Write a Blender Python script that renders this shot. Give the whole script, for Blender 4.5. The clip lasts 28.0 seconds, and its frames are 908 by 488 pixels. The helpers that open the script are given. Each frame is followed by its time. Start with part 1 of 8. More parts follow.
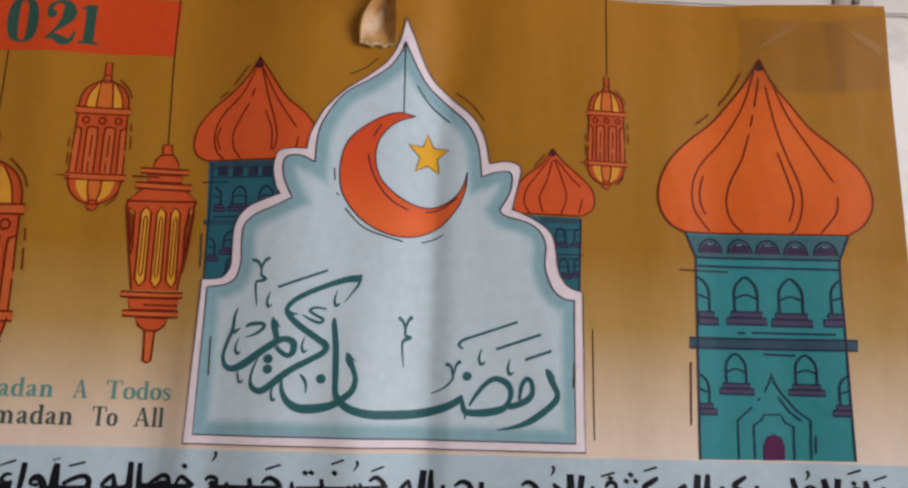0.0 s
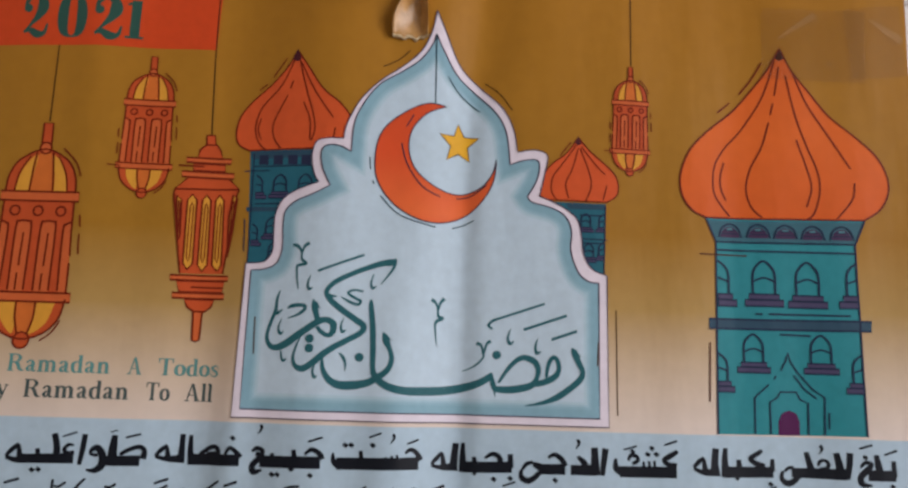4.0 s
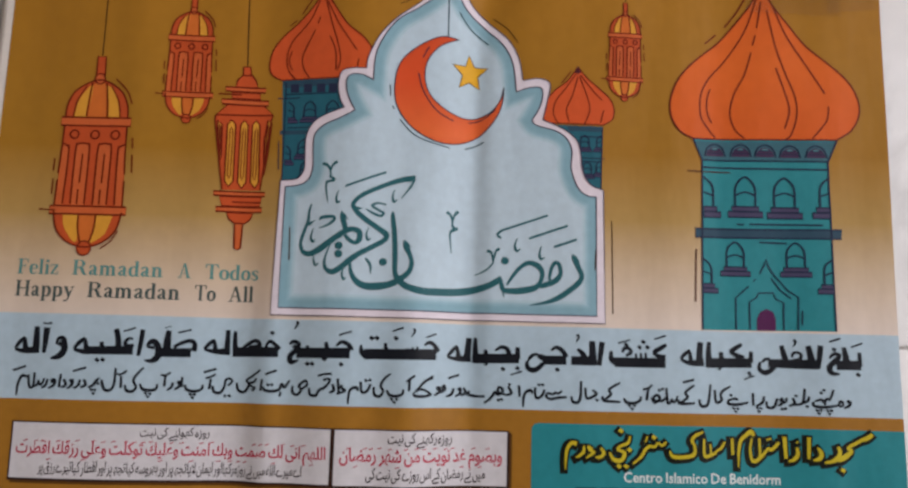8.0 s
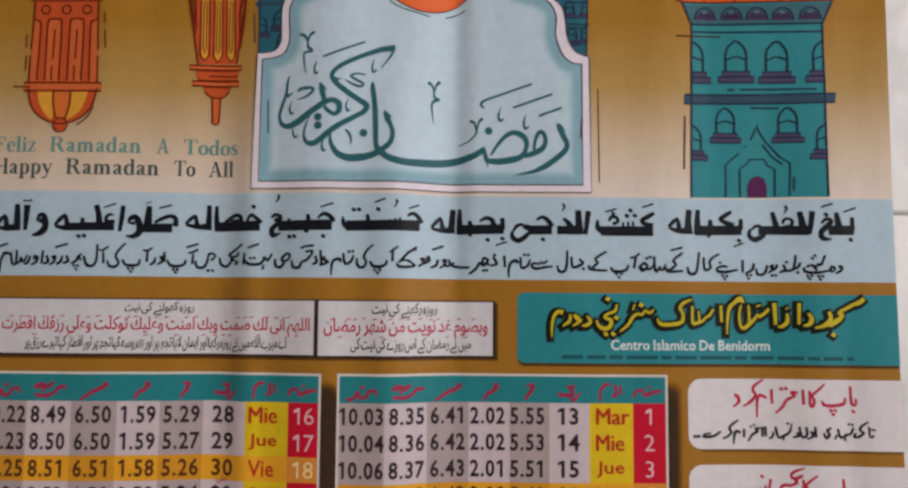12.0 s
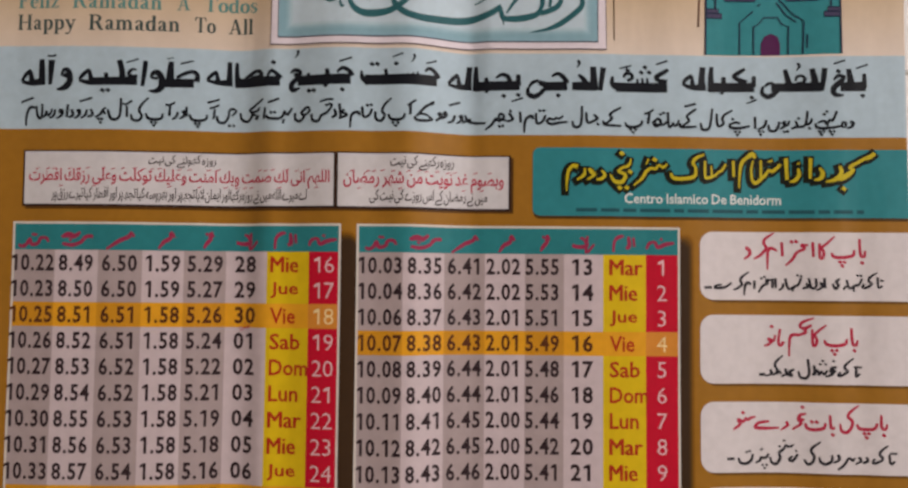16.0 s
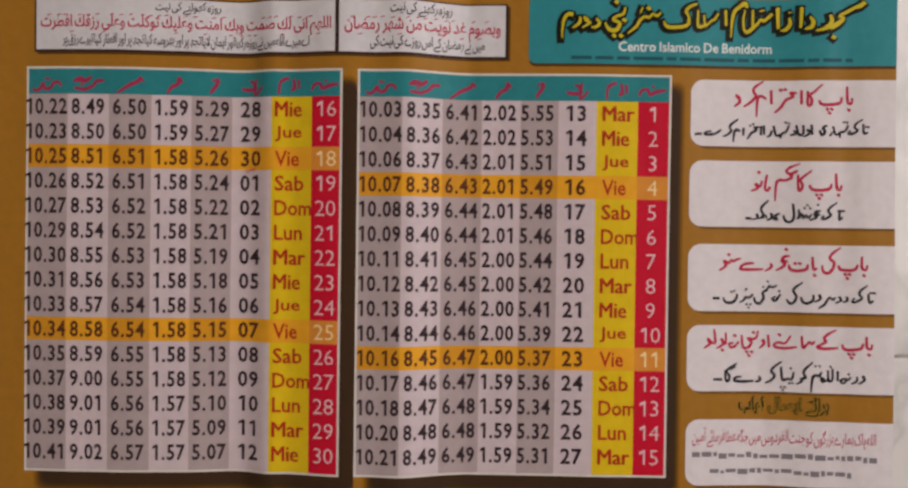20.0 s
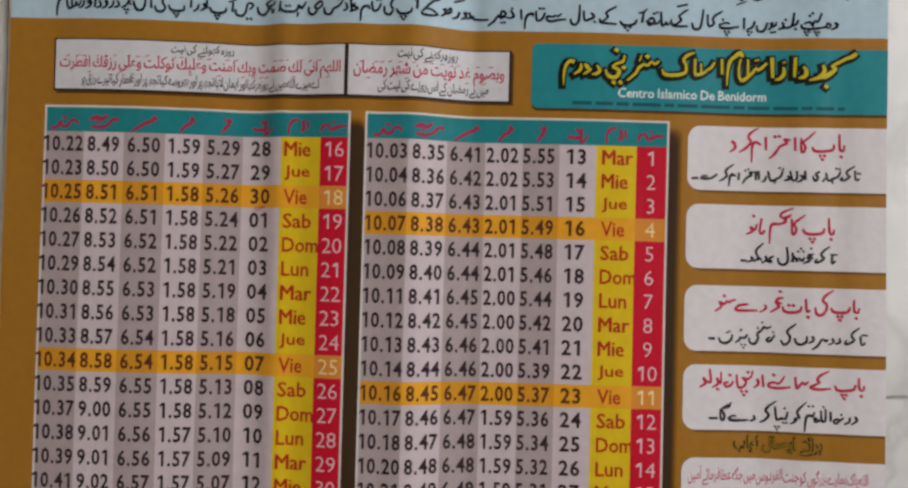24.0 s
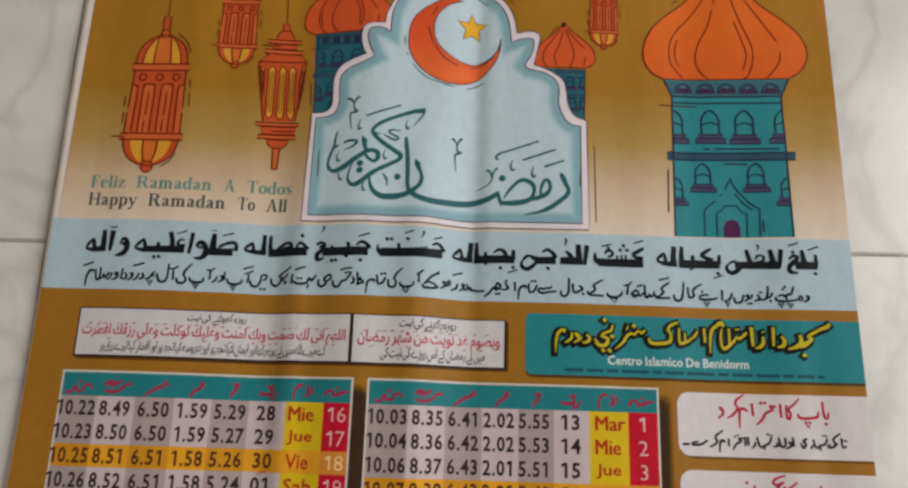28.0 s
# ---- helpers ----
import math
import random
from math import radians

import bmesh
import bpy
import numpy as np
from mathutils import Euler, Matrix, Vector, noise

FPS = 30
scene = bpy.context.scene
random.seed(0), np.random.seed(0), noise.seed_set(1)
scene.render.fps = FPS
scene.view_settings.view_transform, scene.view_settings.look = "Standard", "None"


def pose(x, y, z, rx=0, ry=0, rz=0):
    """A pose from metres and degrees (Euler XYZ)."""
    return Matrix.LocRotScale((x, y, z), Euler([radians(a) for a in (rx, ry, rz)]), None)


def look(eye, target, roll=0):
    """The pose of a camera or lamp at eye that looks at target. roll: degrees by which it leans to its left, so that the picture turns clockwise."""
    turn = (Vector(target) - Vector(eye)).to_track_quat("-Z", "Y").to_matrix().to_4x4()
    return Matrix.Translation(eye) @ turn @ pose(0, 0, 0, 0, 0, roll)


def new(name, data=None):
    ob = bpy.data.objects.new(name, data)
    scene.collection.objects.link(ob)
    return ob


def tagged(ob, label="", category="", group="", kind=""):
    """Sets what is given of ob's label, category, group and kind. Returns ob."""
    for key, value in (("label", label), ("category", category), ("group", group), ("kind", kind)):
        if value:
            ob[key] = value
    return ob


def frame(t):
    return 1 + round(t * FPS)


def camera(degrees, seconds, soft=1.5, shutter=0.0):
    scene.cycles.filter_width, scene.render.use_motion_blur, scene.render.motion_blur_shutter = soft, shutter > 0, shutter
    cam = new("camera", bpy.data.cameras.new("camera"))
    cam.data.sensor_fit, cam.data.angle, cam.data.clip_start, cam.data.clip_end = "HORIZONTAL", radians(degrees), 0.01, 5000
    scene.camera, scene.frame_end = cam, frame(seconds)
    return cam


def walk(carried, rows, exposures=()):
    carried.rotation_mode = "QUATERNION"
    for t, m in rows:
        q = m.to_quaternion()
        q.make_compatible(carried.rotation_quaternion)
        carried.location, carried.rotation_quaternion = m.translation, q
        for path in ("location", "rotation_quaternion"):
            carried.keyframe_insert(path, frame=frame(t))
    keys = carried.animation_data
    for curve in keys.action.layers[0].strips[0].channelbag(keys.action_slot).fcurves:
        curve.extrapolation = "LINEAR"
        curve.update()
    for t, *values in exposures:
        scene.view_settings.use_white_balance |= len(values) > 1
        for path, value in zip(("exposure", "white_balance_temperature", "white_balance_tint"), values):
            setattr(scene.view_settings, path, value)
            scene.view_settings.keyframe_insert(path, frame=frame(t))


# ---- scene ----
BASE = 1.35          # height of the calendar's table heads above the floor
LEAN = radians(0.9)  # the calendar hangs a little askew

cam = camera(61.25, 28.0, soft=2.5)
# seconds, x, y, z, rx, ry, rz
PATH = [
    (0, 0.0438, -0.2987, 1.4430, 101.93, -0.66, -4.14),
    (0.5, 0.0496, -0.3095, 1.4522, 101.71, -0.85, -3.96),
    (1, 0.0325, -0.3215, 1.4561, 101.82, -0.81, -3.76),
    (1.5, 0.0211, -0.3240, 1.4533, 101.54, -1.02, -3.51),
    (2, 0.0269, -0.3226, 1.4523, 101.26, -1.31, -2.62),
    (2.5, 0.0280, -0.3179, 1.4465, 100.92, -1.32, -2.62),
    (3, 0.0339, -0.3129, 1.4482, 100.59, -1.00, -2.85),
    (3.5, 0.0366, -0.3134, 1.4476, 100.29, -0.86, -3.08),
    (5.5, 0.0364, -0.3145, 1.4256, 99.24, -0.79, -2.46),
    (6, 0.0342, -0.3252, 1.4213, 98.70, -0.89, -2.35),
    (6.5, 0.0378, -0.3298, 1.4199, 97.84, -0.91, -2.41),
    (7, 0.0402, -0.3342, 1.4206, 97.75, -0.77, -2.44),
    (7.5, 0.0362, -0.3416, 1.4126, 98.60, -0.56, -2.47),
    (8, 0.0324, -0.3462, 1.4119, 98.17, -0.54, -2.49),
    (8.5, 0.0343, -0.3452, 1.4095, 97.70, -0.52, -2.57),
    (9, 0.0416, -0.3425, 1.4024, 97.14, -0.54, -2.32),
    (9.5, 0.0393, -0.3425, 1.3970, 97.09, -0.46, -2.18),
    (10, 0.0426, -0.3433, 1.3951, 96.67, -0.49, -2.10),
    (10.5, 0.0451, -0.3439, 1.3891, 96.73, -0.38, -1.89),
    (11, 0.0457, -0.3404, 1.3839, 96.18, -0.05, -1.69),
    (11.5, 0.0466, -0.3368, 1.3793, 95.42, 0.28, -1.55),
    (13.5, 0.0398, -0.3372, 1.3627, 93.31, 0.57, -1.47),
    (14, 0.0424, -0.3357, 1.3520, 94.02, 0.50, -1.61),
    (14.5, 0.0425, -0.3360, 1.3422, 93.98, 0.44, -1.48),
    (15, 0.0473, -0.3387, 1.3406, 92.10, 0.41, -1.15),
    (15.5, 0.0437, -0.3386, 1.3304, 92.27, 0.41, -1.03),
    (16, 0.0400, -0.3398, 1.3227, 92.75, 0.40, -1.10),
    (16.5, 0.0433, -0.3436, 1.3127, 91.36, 0.31, -0.88),
    (17, 0.0390, -0.3411, 1.3017, 91.29, 0.44, -1.02),
    (17.5, 0.0418, -0.3421, 1.2973, 90.96, 0.41, -0.99),
    (18, 0.0461, -0.3410, 1.2955, 91.09, 0.46, -1.31),
    (18.5, 0.0454, -0.3400, 1.2935, 90.39, 0.37, -0.99),
    (19, 0.0487, -0.3448, 1.2862, 89.88, 0.33, -0.51),
    (19.5, 0.0459, -0.3497, 1.2805, 89.36, 0.18, -0.35),
    (20, 0.0440, -0.3520, 1.2733, 89.25, 0.15, -0.54),
    (20.5, 0.0470, -0.3514, 1.2704, 89.04, 0.18, -0.45),
    (21, 0.0493, -0.3525, 1.2714, 89.02, 0.14, -0.50),
    (21.5, 0.0493, -0.3540, 1.2726, 89.32, 0.19, -0.53),
    (23.5, 0.0451, -0.3556, 1.2772, 90.78, -0.25, -0.39),
    (24, 0.0430, -0.3614, 1.2807, 90.93, -0.60, -0.49),
    (24.5, 0.0403, -0.3650, 1.2794, 92.06, -0.80, -0.94),
    (25, 0.0425, -0.3652, 1.2816, 92.84, -1.08, -1.18),
    (25.5, 0.0498, -0.3699, 1.2967, 96.07, -1.47, -0.73),
    (26, 0.0499, -0.3719, 1.3004, 97.89, -1.57, -0.94),
    (26.5, 0.0481, -0.3722, 1.3027, 99.14, -1.70, -1.11),
    (27, 0.0526, -0.3741, 1.3089, 101.21, -1.16, -0.88),
    (27.5, 0.0497, -0.3770, 1.3080, 103.59, -0.92, -0.58),
    (28, 0.0434, -0.3843, 1.3153, 104.92, -0.84, -0.51),
]
# seconds, stops, kelvin, tint
TONE = [(0, -0.02, 6600, 12), (3, -0.02, 6250, 12), (7, -0.02, 6330, 12), (10, -0.02, 6400, 10), (14, -0.03, 6700, 11), (17, -0.03, 7100, 13),
        (20, -0.03, 6850, 12), (21, -0.04, 6550, 10), (24, -0.05, 6350, 5), (25, -0.03, 6650, 8), (26, -0.02, 6550, 4), (28, 0.0, 6650, 3)]
walk(cam, [(r[0], pose(*r[1:])) for r in PATH], TONE)

# ---------------------------------------------------------------- light
world = bpy.data.worlds.new("world")
scene.world = world
world.use_nodes = True
wn = world.node_tree.nodes
sky = wn.new("ShaderNodeTexSky")
sky.sky_type = "NISHITA"
sky.sun_disc = False
sky.sun_elevation = radians(40)
sky.sun_rotation = radians(100)
wn["Background"].inputs["Strength"].default_value = 0.1
world.node_tree.links.new(sky.outputs[0], wn["Background"].inputs["Color"])

sun = new("sun", bpy.data.lights.new("sun", "SUN"))
sun.data.energy = 2.0
sun.data.angle = radians(0.5)
sun.data.color = (1.0, 0.95, 0.88)
sun.matrix_world = look((6, -1, 5), (0, -3, 0))

day = new("window_daylight", bpy.data.lights.new("window_daylight", "AREA"))
day.data.shape = "RECTANGLE"
day.data.size, day.data.size_y = 1.3, 1.3
day.data.energy = 36
day.data.color = (1.0, 0.955, 0.965)
day.matrix_world = look((1.475, -1.25, 1.72), (0.0, -1.0, 1.6))

scene.view_settings.exposure = 0.0


# ---------------------------------------------------------------- materials
def lin(c):
    return tuple((x / 12.92 if x <= 0.04045 else ((x + 0.055) / 1.055) ** 2.4) for x in c)


def rgb(code):
    return (*lin([int(code[i:i + 2], 16) / 255 for i in (0, 2, 4)]), 1.0)


def material(name, rough=0.5, metal=0.0):
    m = bpy.data.materials.new(name)
    m.use_nodes = True
    n = m.node_tree.nodes
    b = n["Principled BSDF"]
    b.inputs["Roughness"].default_value = rough
    b.inputs["Metallic"].default_value = metal
    return m, n, m.node_tree.links, b


def paper_relief(n, l, b, strength=0.12):
    """Fine tooth of coated paper and a slow ripple."""
    co = n.new("ShaderNodeNewGeometry")
    fine = n.new("ShaderNodeTexNoise")
    fine.inputs["Scale"].default_value = 1400
    fine.inputs["Detail"].default_value = 3
    slow = n.new("ShaderNodeTexNoise")
    slow.inputs["Scale"].default_value = 28
    slow.inputs["Detail"].default_value = 3
    tall = n.new("ShaderNodeMapping")
    tall.inputs["Scale"].default_value = (1.3, 1.0, 0.4)
    l.new(co.outputs["Position"], tall.inputs["Vector"])
    l.new(tall.outputs["Vector"], slow.inputs["Vector"])
    l.new(co.outputs["Position"], fine.inputs["Vector"])
    b1 = n.new("ShaderNodeBump")
    b1.inputs["Strength"].default_value = 0.55
    b1.inputs["Distance"].default_value = 0.0025
    l.new(slow.outputs["Fac"], b1.inputs["Height"])
    b2 = n.new("ShaderNodeBump")
    b2.inputs["Strength"].default_value = strength
    b2.inputs["Distance"].default_value = 0.0002
    l.new(fine.outputs["Fac"], b2.inputs["Height"])
    l.new(b1.outputs["Normal"], b2.inputs["Normal"])
    l.new(b2.outputs["Normal"], b.inputs["Normal"])
    return co, fine, slow


INKS = {}


def ink(code, rough=0.45):
    """Printing ink of one colour on coated paper, a little uneven."""
    if (code, rough) in INKS:
        return INKS[code, rough]
    m, n, l, b = material("ink_" + code, rough)
    co, fine, slow = paper_relief(n, l, b)
    mix = n.new("ShaderNodeHueSaturation")
    mix.inputs["Color"].default_value = rgb(code)
    val = n.new("ShaderNodeMapRange")
    val.inputs["To Min"].default_value = 0.88
    val.inputs["To Max"].default_value = 1.1
    blot = n.new("ShaderNodeTexNoise")
    blot.inputs["Scale"].default_value = 240
    blot.inputs["Detail"].default_value = 4
    l.new(co.outputs["Position"], blot.inputs["Vector"])
    l.new(blot.outputs["Fac"], val.inputs["Value"])
    l.new(val.outputs["Result"], mix.inputs["Value"])
    l.new(mix.outputs["Color"], b.inputs["Base Color"])
    b.inputs["Specular IOR Level"].default_value = 0.11
    INKS[code, rough] = m
    return m


def faded(name, stops, axis, low, high, rough=0.45):
    """A printed colour run along one axis of the sheet (x or z, metres)."""
    m, n, l, b = material(name, rough)
    co, fine, slow = paper_relief(n, l, b)
    sep = n.new("ShaderNodeSeparateXYZ")
    l.new(co.outputs["Position"], sep.inputs[0])
    r = n.new("ShaderNodeMapRange")
    r.inputs["From Min"].default_value = low
    r.inputs["From Max"].default_value = high
    l.new(sep.outputs[axis], r.inputs["Value"])
    ramp = n.new("ShaderNodeValToRGB")
    e = ramp.color_ramp.elements
    while len(e) < len(stops):
        e.new(0.5)
    for i, (p, c) in enumerate(stops):
        e[i].position = p
        e[i].color = rgb(c)
    blot = n.new("ShaderNodeTexNoise")
    blot.inputs["Scale"].default_value = 160
    blot.inputs["Detail"].default_value = 5
    l.new(co.outputs["Position"], blot.inputs["Vector"])
    val = n.new("ShaderNodeMapRange")
    val.inputs["To Min"].default_value = 0.92
    val.inputs["To Max"].default_value = 1.07
    l.new(blot.outputs["Fac"], val.inputs["Value"])
    hs = n.new("ShaderNodeHueSaturation")
    l.new(r.outputs["Result"], ramp.inputs["Fac"])
    l.new(ramp.outputs["Color"], hs.inputs["Color"])
    l.new(val.outputs["Result"], hs.inputs["Value"])
    l.new(hs.outputs["Color"], b.inputs["Base Color"])
    b.inputs["Specular IOR Level"].default_value = 0.11
    return m


def marble():
    m, n, l, b = material("marble_tile", 0.22)
    co = n.new("ShaderNodeNewGeometry")
    info = n.new("ShaderNodeObjectInfo")
    shift = n.new("ShaderNodeVectorMath")
    shift.operation = "MULTIPLY_ADD"
    add = n.new("ShaderNodeCombineXYZ")
    for i in range(3):
        l.new(info.outputs["Random"], add.inputs[i])
    shift.inputs[1].default_value = (7, 7, 7)
    l.new(add.outputs[0], shift.inputs[0])
    l.new(co.outputs["Position"], shift.inputs[2])
    warp = n.new("ShaderNodeTexNoise")
    warp.inputs["Scale"].default_value = 7
    warp.inputs["Detail"].default_value = 6
    warp.inputs["Distortion"].default_value = 1.2
    l.new(shift.outputs[0], warp.inputs["Vector"])
    vein = n.new("ShaderNodeValToRGB")
    e = vein.color_ramp.elements
    e[0].position, e[0].color = 0.44, (1, 1, 1, 1)
    e[1].position, e[1].color = 0.53, (1, 1, 1, 1)
    mid = e.new(0.487)
    mid.color = (0.72, 0.71, 0.71, 1)
    l.new(warp.outputs["Fac"], vein.inputs["Fac"])
    cloud = n.new("ShaderNodeTexNoise")
    cloud.inputs["Scale"].default_value = 16
    cloud.inputs["Detail"].default_value = 5
    l.new(shift.outputs[0], cloud.inputs["Vector"])
    tone = n.new("ShaderNodeValToRGB")
    t = tone.color_ramp.elements
    t[0].position, t[0].color = 0.3, (0.56, 0.55, 0.535, 1)
    t[1].position, t[1].color = 0.6, (0.66, 0.645, 0.63, 1)
    l.new(cloud.outputs["Fac"], tone.inputs["Fac"])
    mul = n.new("ShaderNodeMix")
    mul.data_type = "RGBA"
    mul.blend_type = "MULTIPLY"
    mul.inputs["Factor"].default_value = 0.55
    l.new(tone.outputs["Color"], mul.inputs["A"])
    l.new(vein.outputs["Color"], mul.inputs["B"])
    l.new(mul.outputs["Result"], b.inputs["Base Color"])
    bump = n.new("ShaderNodeBump")
    bump.inputs["Strength"].default_value = 0.15
    bump.inputs["Distance"].default_value = 0.001
    l.new(cloud.outputs["Fac"], bump.inputs["Height"])
    l.new(bump.outputs["Normal"], b.inputs["Normal"])
    return m


def rough_stuff(name, dark, light, scale, rough=0.7, metal=0.0, bump=0.3, depth=0.001):
    m, n, l, b = material(name, rough, metal)
    co = n.new("ShaderNodeNewGeometry")
    t = n.new("ShaderNodeTexNoise")
    t.inputs["Scale"].default_value = scale
    t.inputs["Detail"].default_value = 6
    l.new(co.outputs["Position"], t.inputs["Vector"])
    ramp = n.new("ShaderNodeValToRGB")
    e = ramp.color_ramp.elements
    e[0].position, e[0].color = 0.3, rgb(dark)
    e[1].position, e[1].color = 0.7, rgb(light)
    l.new(t.outputs["Fac"], ramp.inputs["Fac"])
    l.new(ramp.outputs["Color"], b.inputs["Base Color"])
    bm_ = n.new("ShaderNodeBump")
    bm_.inputs["Strength"].default_value = bump
    bm_.inputs["Distance"].default_value = depth
    l.new(t.outputs["Fac"], bm_.inputs["Height"])
    l.new(bm_.outputs["Normal"], b.inputs["Normal"])
    return m


def tape_stuff(name, colour, alpha):
    m, n, l, b = material(name, 0.3)
    b.inputs["Base Color"].default_value = colour
    b.inputs["Alpha"].default_value = alpha
    b.inputs["Specular IOR Level"].default_value = 0.25
    return m


MARBLE = marble()
GROUT = rough_stuff("grout", "948f8a", "b4afa9", 300, 0.9)
PLASTER = rough_stuff("wall_paint", "cfc8bf", "dcd6cd", 30, 0.8)
FLOOR = rough_stuff("floor_tile", "8c8176", "a59a8e", 12, 0.4)
PAPER = rough_stuff("paper", "d2cbc4", "dcd5ce", 900, 0.45, bump=0.1, depth=0.0002)
TORN = rough_stuff("torn_paper", "a98a5c", "d8c6a2", 700, 0.8, bump=0.6, depth=0.001)
IRON = rough_stuff("dark_iron", "4c4946", "7a7672", 500, 0.38, 0.15)
RUST = rough_stuff("rusty_iron", "2c1310", "55281d", 700, 0.65, 0.2, 0.6)
GREYPLASTIC = rough_stuff("grey_plastic", "9a948f", "b3ada7", 200, 0.3)
TAPE = tape_stuff("clear_tape", (0.2, 0.11, 0.06, 1), 0.13)
# see-through pale colour for the glints painted on the tape
TAPE_GLINT = tape_stuff("tape_glint", (0.5, 0.38, 0.24, 1), 0.13)
WOOD = rough_stuff("window_paint", "c9c4ba", "d8d3ca", 40, 0.5)

# ---------------------------------------------------------------- geometry helpers


def mesh_object(name, verts, faces, mat, parent=None, label="", smooth=False):
    me = bpy.data.meshes.new(name)
    me.from_pydata(verts, [], faces)
    me.materials.append(mat)
    me.validate()
    if smooth:
        me.shade_smooth()
    ob = new(name, me)
    if parent:
        ob.parent = parent
    if label:
        tagged(ob, label)
    return ob


def part(name, bm, mat, parent, label="", smooth=False):
    me = bpy.data.meshes.new(name)
    bm.to_mesh(me)
    bm.free()
    me.materials.append(mat)
    if smooth:
        me.shade_smooth()
    ob = new(name, me)
    if parent:
        ob.parent = parent
    if label:
        tagged(ob, label)
    return ob


def box(bm, x0, x1, y0, y1, z0, z1, bevel=0.0):
    r = bmesh.ops.create_cube(bm, size=1.0)
    vs = r["verts"]
    bmesh.ops.scale(bm, vec=(x1 - x0, y1 - y0, z1 - z0), verts=vs)
    bmesh.ops.translate(bm, vec=((x0 + x1) / 2, (y0 + y1) / 2, (z0 + z1) / 2), verts=vs)
    if bevel:
        es = list({e for v in vs for e in v.link_edges})
        bmesh.ops.bevel(bm, geom=es, offset=bevel, segments=2, affect="EDGES")
    return bm


# ---------------------------------------------------------------- the room
def room():
    x0, x1, y0, y1, h = -1.7875, 1.4525, -3.2, 0.0, 2.6325
    tagged(part("floor", box(bmesh.new(), x0, x1, y0, y1, -0.1, 0.0), FLOOR, None), "plain beige tiled floor of the room", kind="structure")
    tagged(part("ceiling", box(bmesh.new(), x0, x1, y0, y1, h, h + 0.1), PLASTER, None), "plain white painted ceiling", kind="structure")
    tagged(part("wall_west", box(bmesh.new(), x0 - 0.1, x0, y0, y1 + 0.1, 0, h), PLASTER, None), "plain off-white painted side wall", kind="structure")
    tagged(part("wall_south", box(bmesh.new(), x0, x1, y0 - 0.1, y0, 0, h), PLASTER, None), "plain off-white painted back wall", kind="structure")
    bm = bmesh.new()
    wy0, wy1, wz0, wz1 = -1.95, -0.55, 0.95, 2.35
    box(bm, x1, x1 + 0.12, y0, wy0, 0, h)
    box(bm, x1, x1 + 0.12, wy1, y1 + 0.1, 0, h)
    box(bm, x1, x1 + 0.12, wy0, wy1, 0, wz0)
    box(bm, x1, x1 + 0.12, wy0, wy1, wz1, h)
    tagged(part("wall_east", bm, PLASTER, None), "off-white painted wall with a window opening", kind="structure")
    win = tagged(new("window_1"), "white painted window with an open frame", kind="structure")
    bm = bmesh.new()
    for a, b_, c, d in ((wy0, wy0 + 0.05, wz0, wz1), (wy1 - 0.05, wy1, wz0, wz1), (wy0 + 0.05, wy1 - 0.05, wz0, wz0 + 0.05), (wy0 + 0.05, wy1 - 0.05, wz1 - 0.05, wz1)):
        box(bm, x1 + 0.03, x1 + 0.09, a, b_, c, d, 0.004)
    part("window_frame", bm, WOOD, win)
    # tiled wall behind the calendar: bed of grout, then the tiles one by one
    wall = tagged(part("wall_north", box(bmesh.new(), x0, x1, 0.0064, 0.1, 0, h), GROUT, None), "wall of square white marble-look tiles with grey joints", kind="structure")
    return wall, x0, x1, h


WALL_NORTH, ROOM_X0, ROOM_X1, ROOM_H = room()


def tile_mesh(s, gap, proud):
    bm = bmesh.new()
    box(bm, gap / 2, s - gap / 2, 0, proud, gap / 2, s - gap / 2, 0.0008)
    me = bpy.data.meshes.new("tile")
    bm.to_mesh(me)
    bm.free()
    me.materials.append(MARBLE)
    return me


def tiles():
    s = 0.2016
    me = tile_mesh(s, 0.0015, 0.012)
    kx0 = 0.035 - 9 * s
    rng = random.Random(4)
    for i in range(16):
        for k in range(13):
            z = 0.0055 + k * s
            ob = new("tile", me)
            ob.parent = WALL_NORTH
            ob.location = (kx0 + i * s, 0.005 + rng.uniform(-0.0004, 0.0004), z)
            ob.rotation_euler = (rng.uniform(-0.002, 0.002), 0, rng.uniform(-0.002, 0.002))


# ---------------------------------------------------------------- the calendar's paper
GAP = 0.0      # millimetres; the tiles lie 5 behind
LEFT, RIGHT, TOP, LOW = -164.5, 250.5, 268.0, -222.0


def bell(x, c, w):
    return math.exp(-((x - c) / w) ** 2)


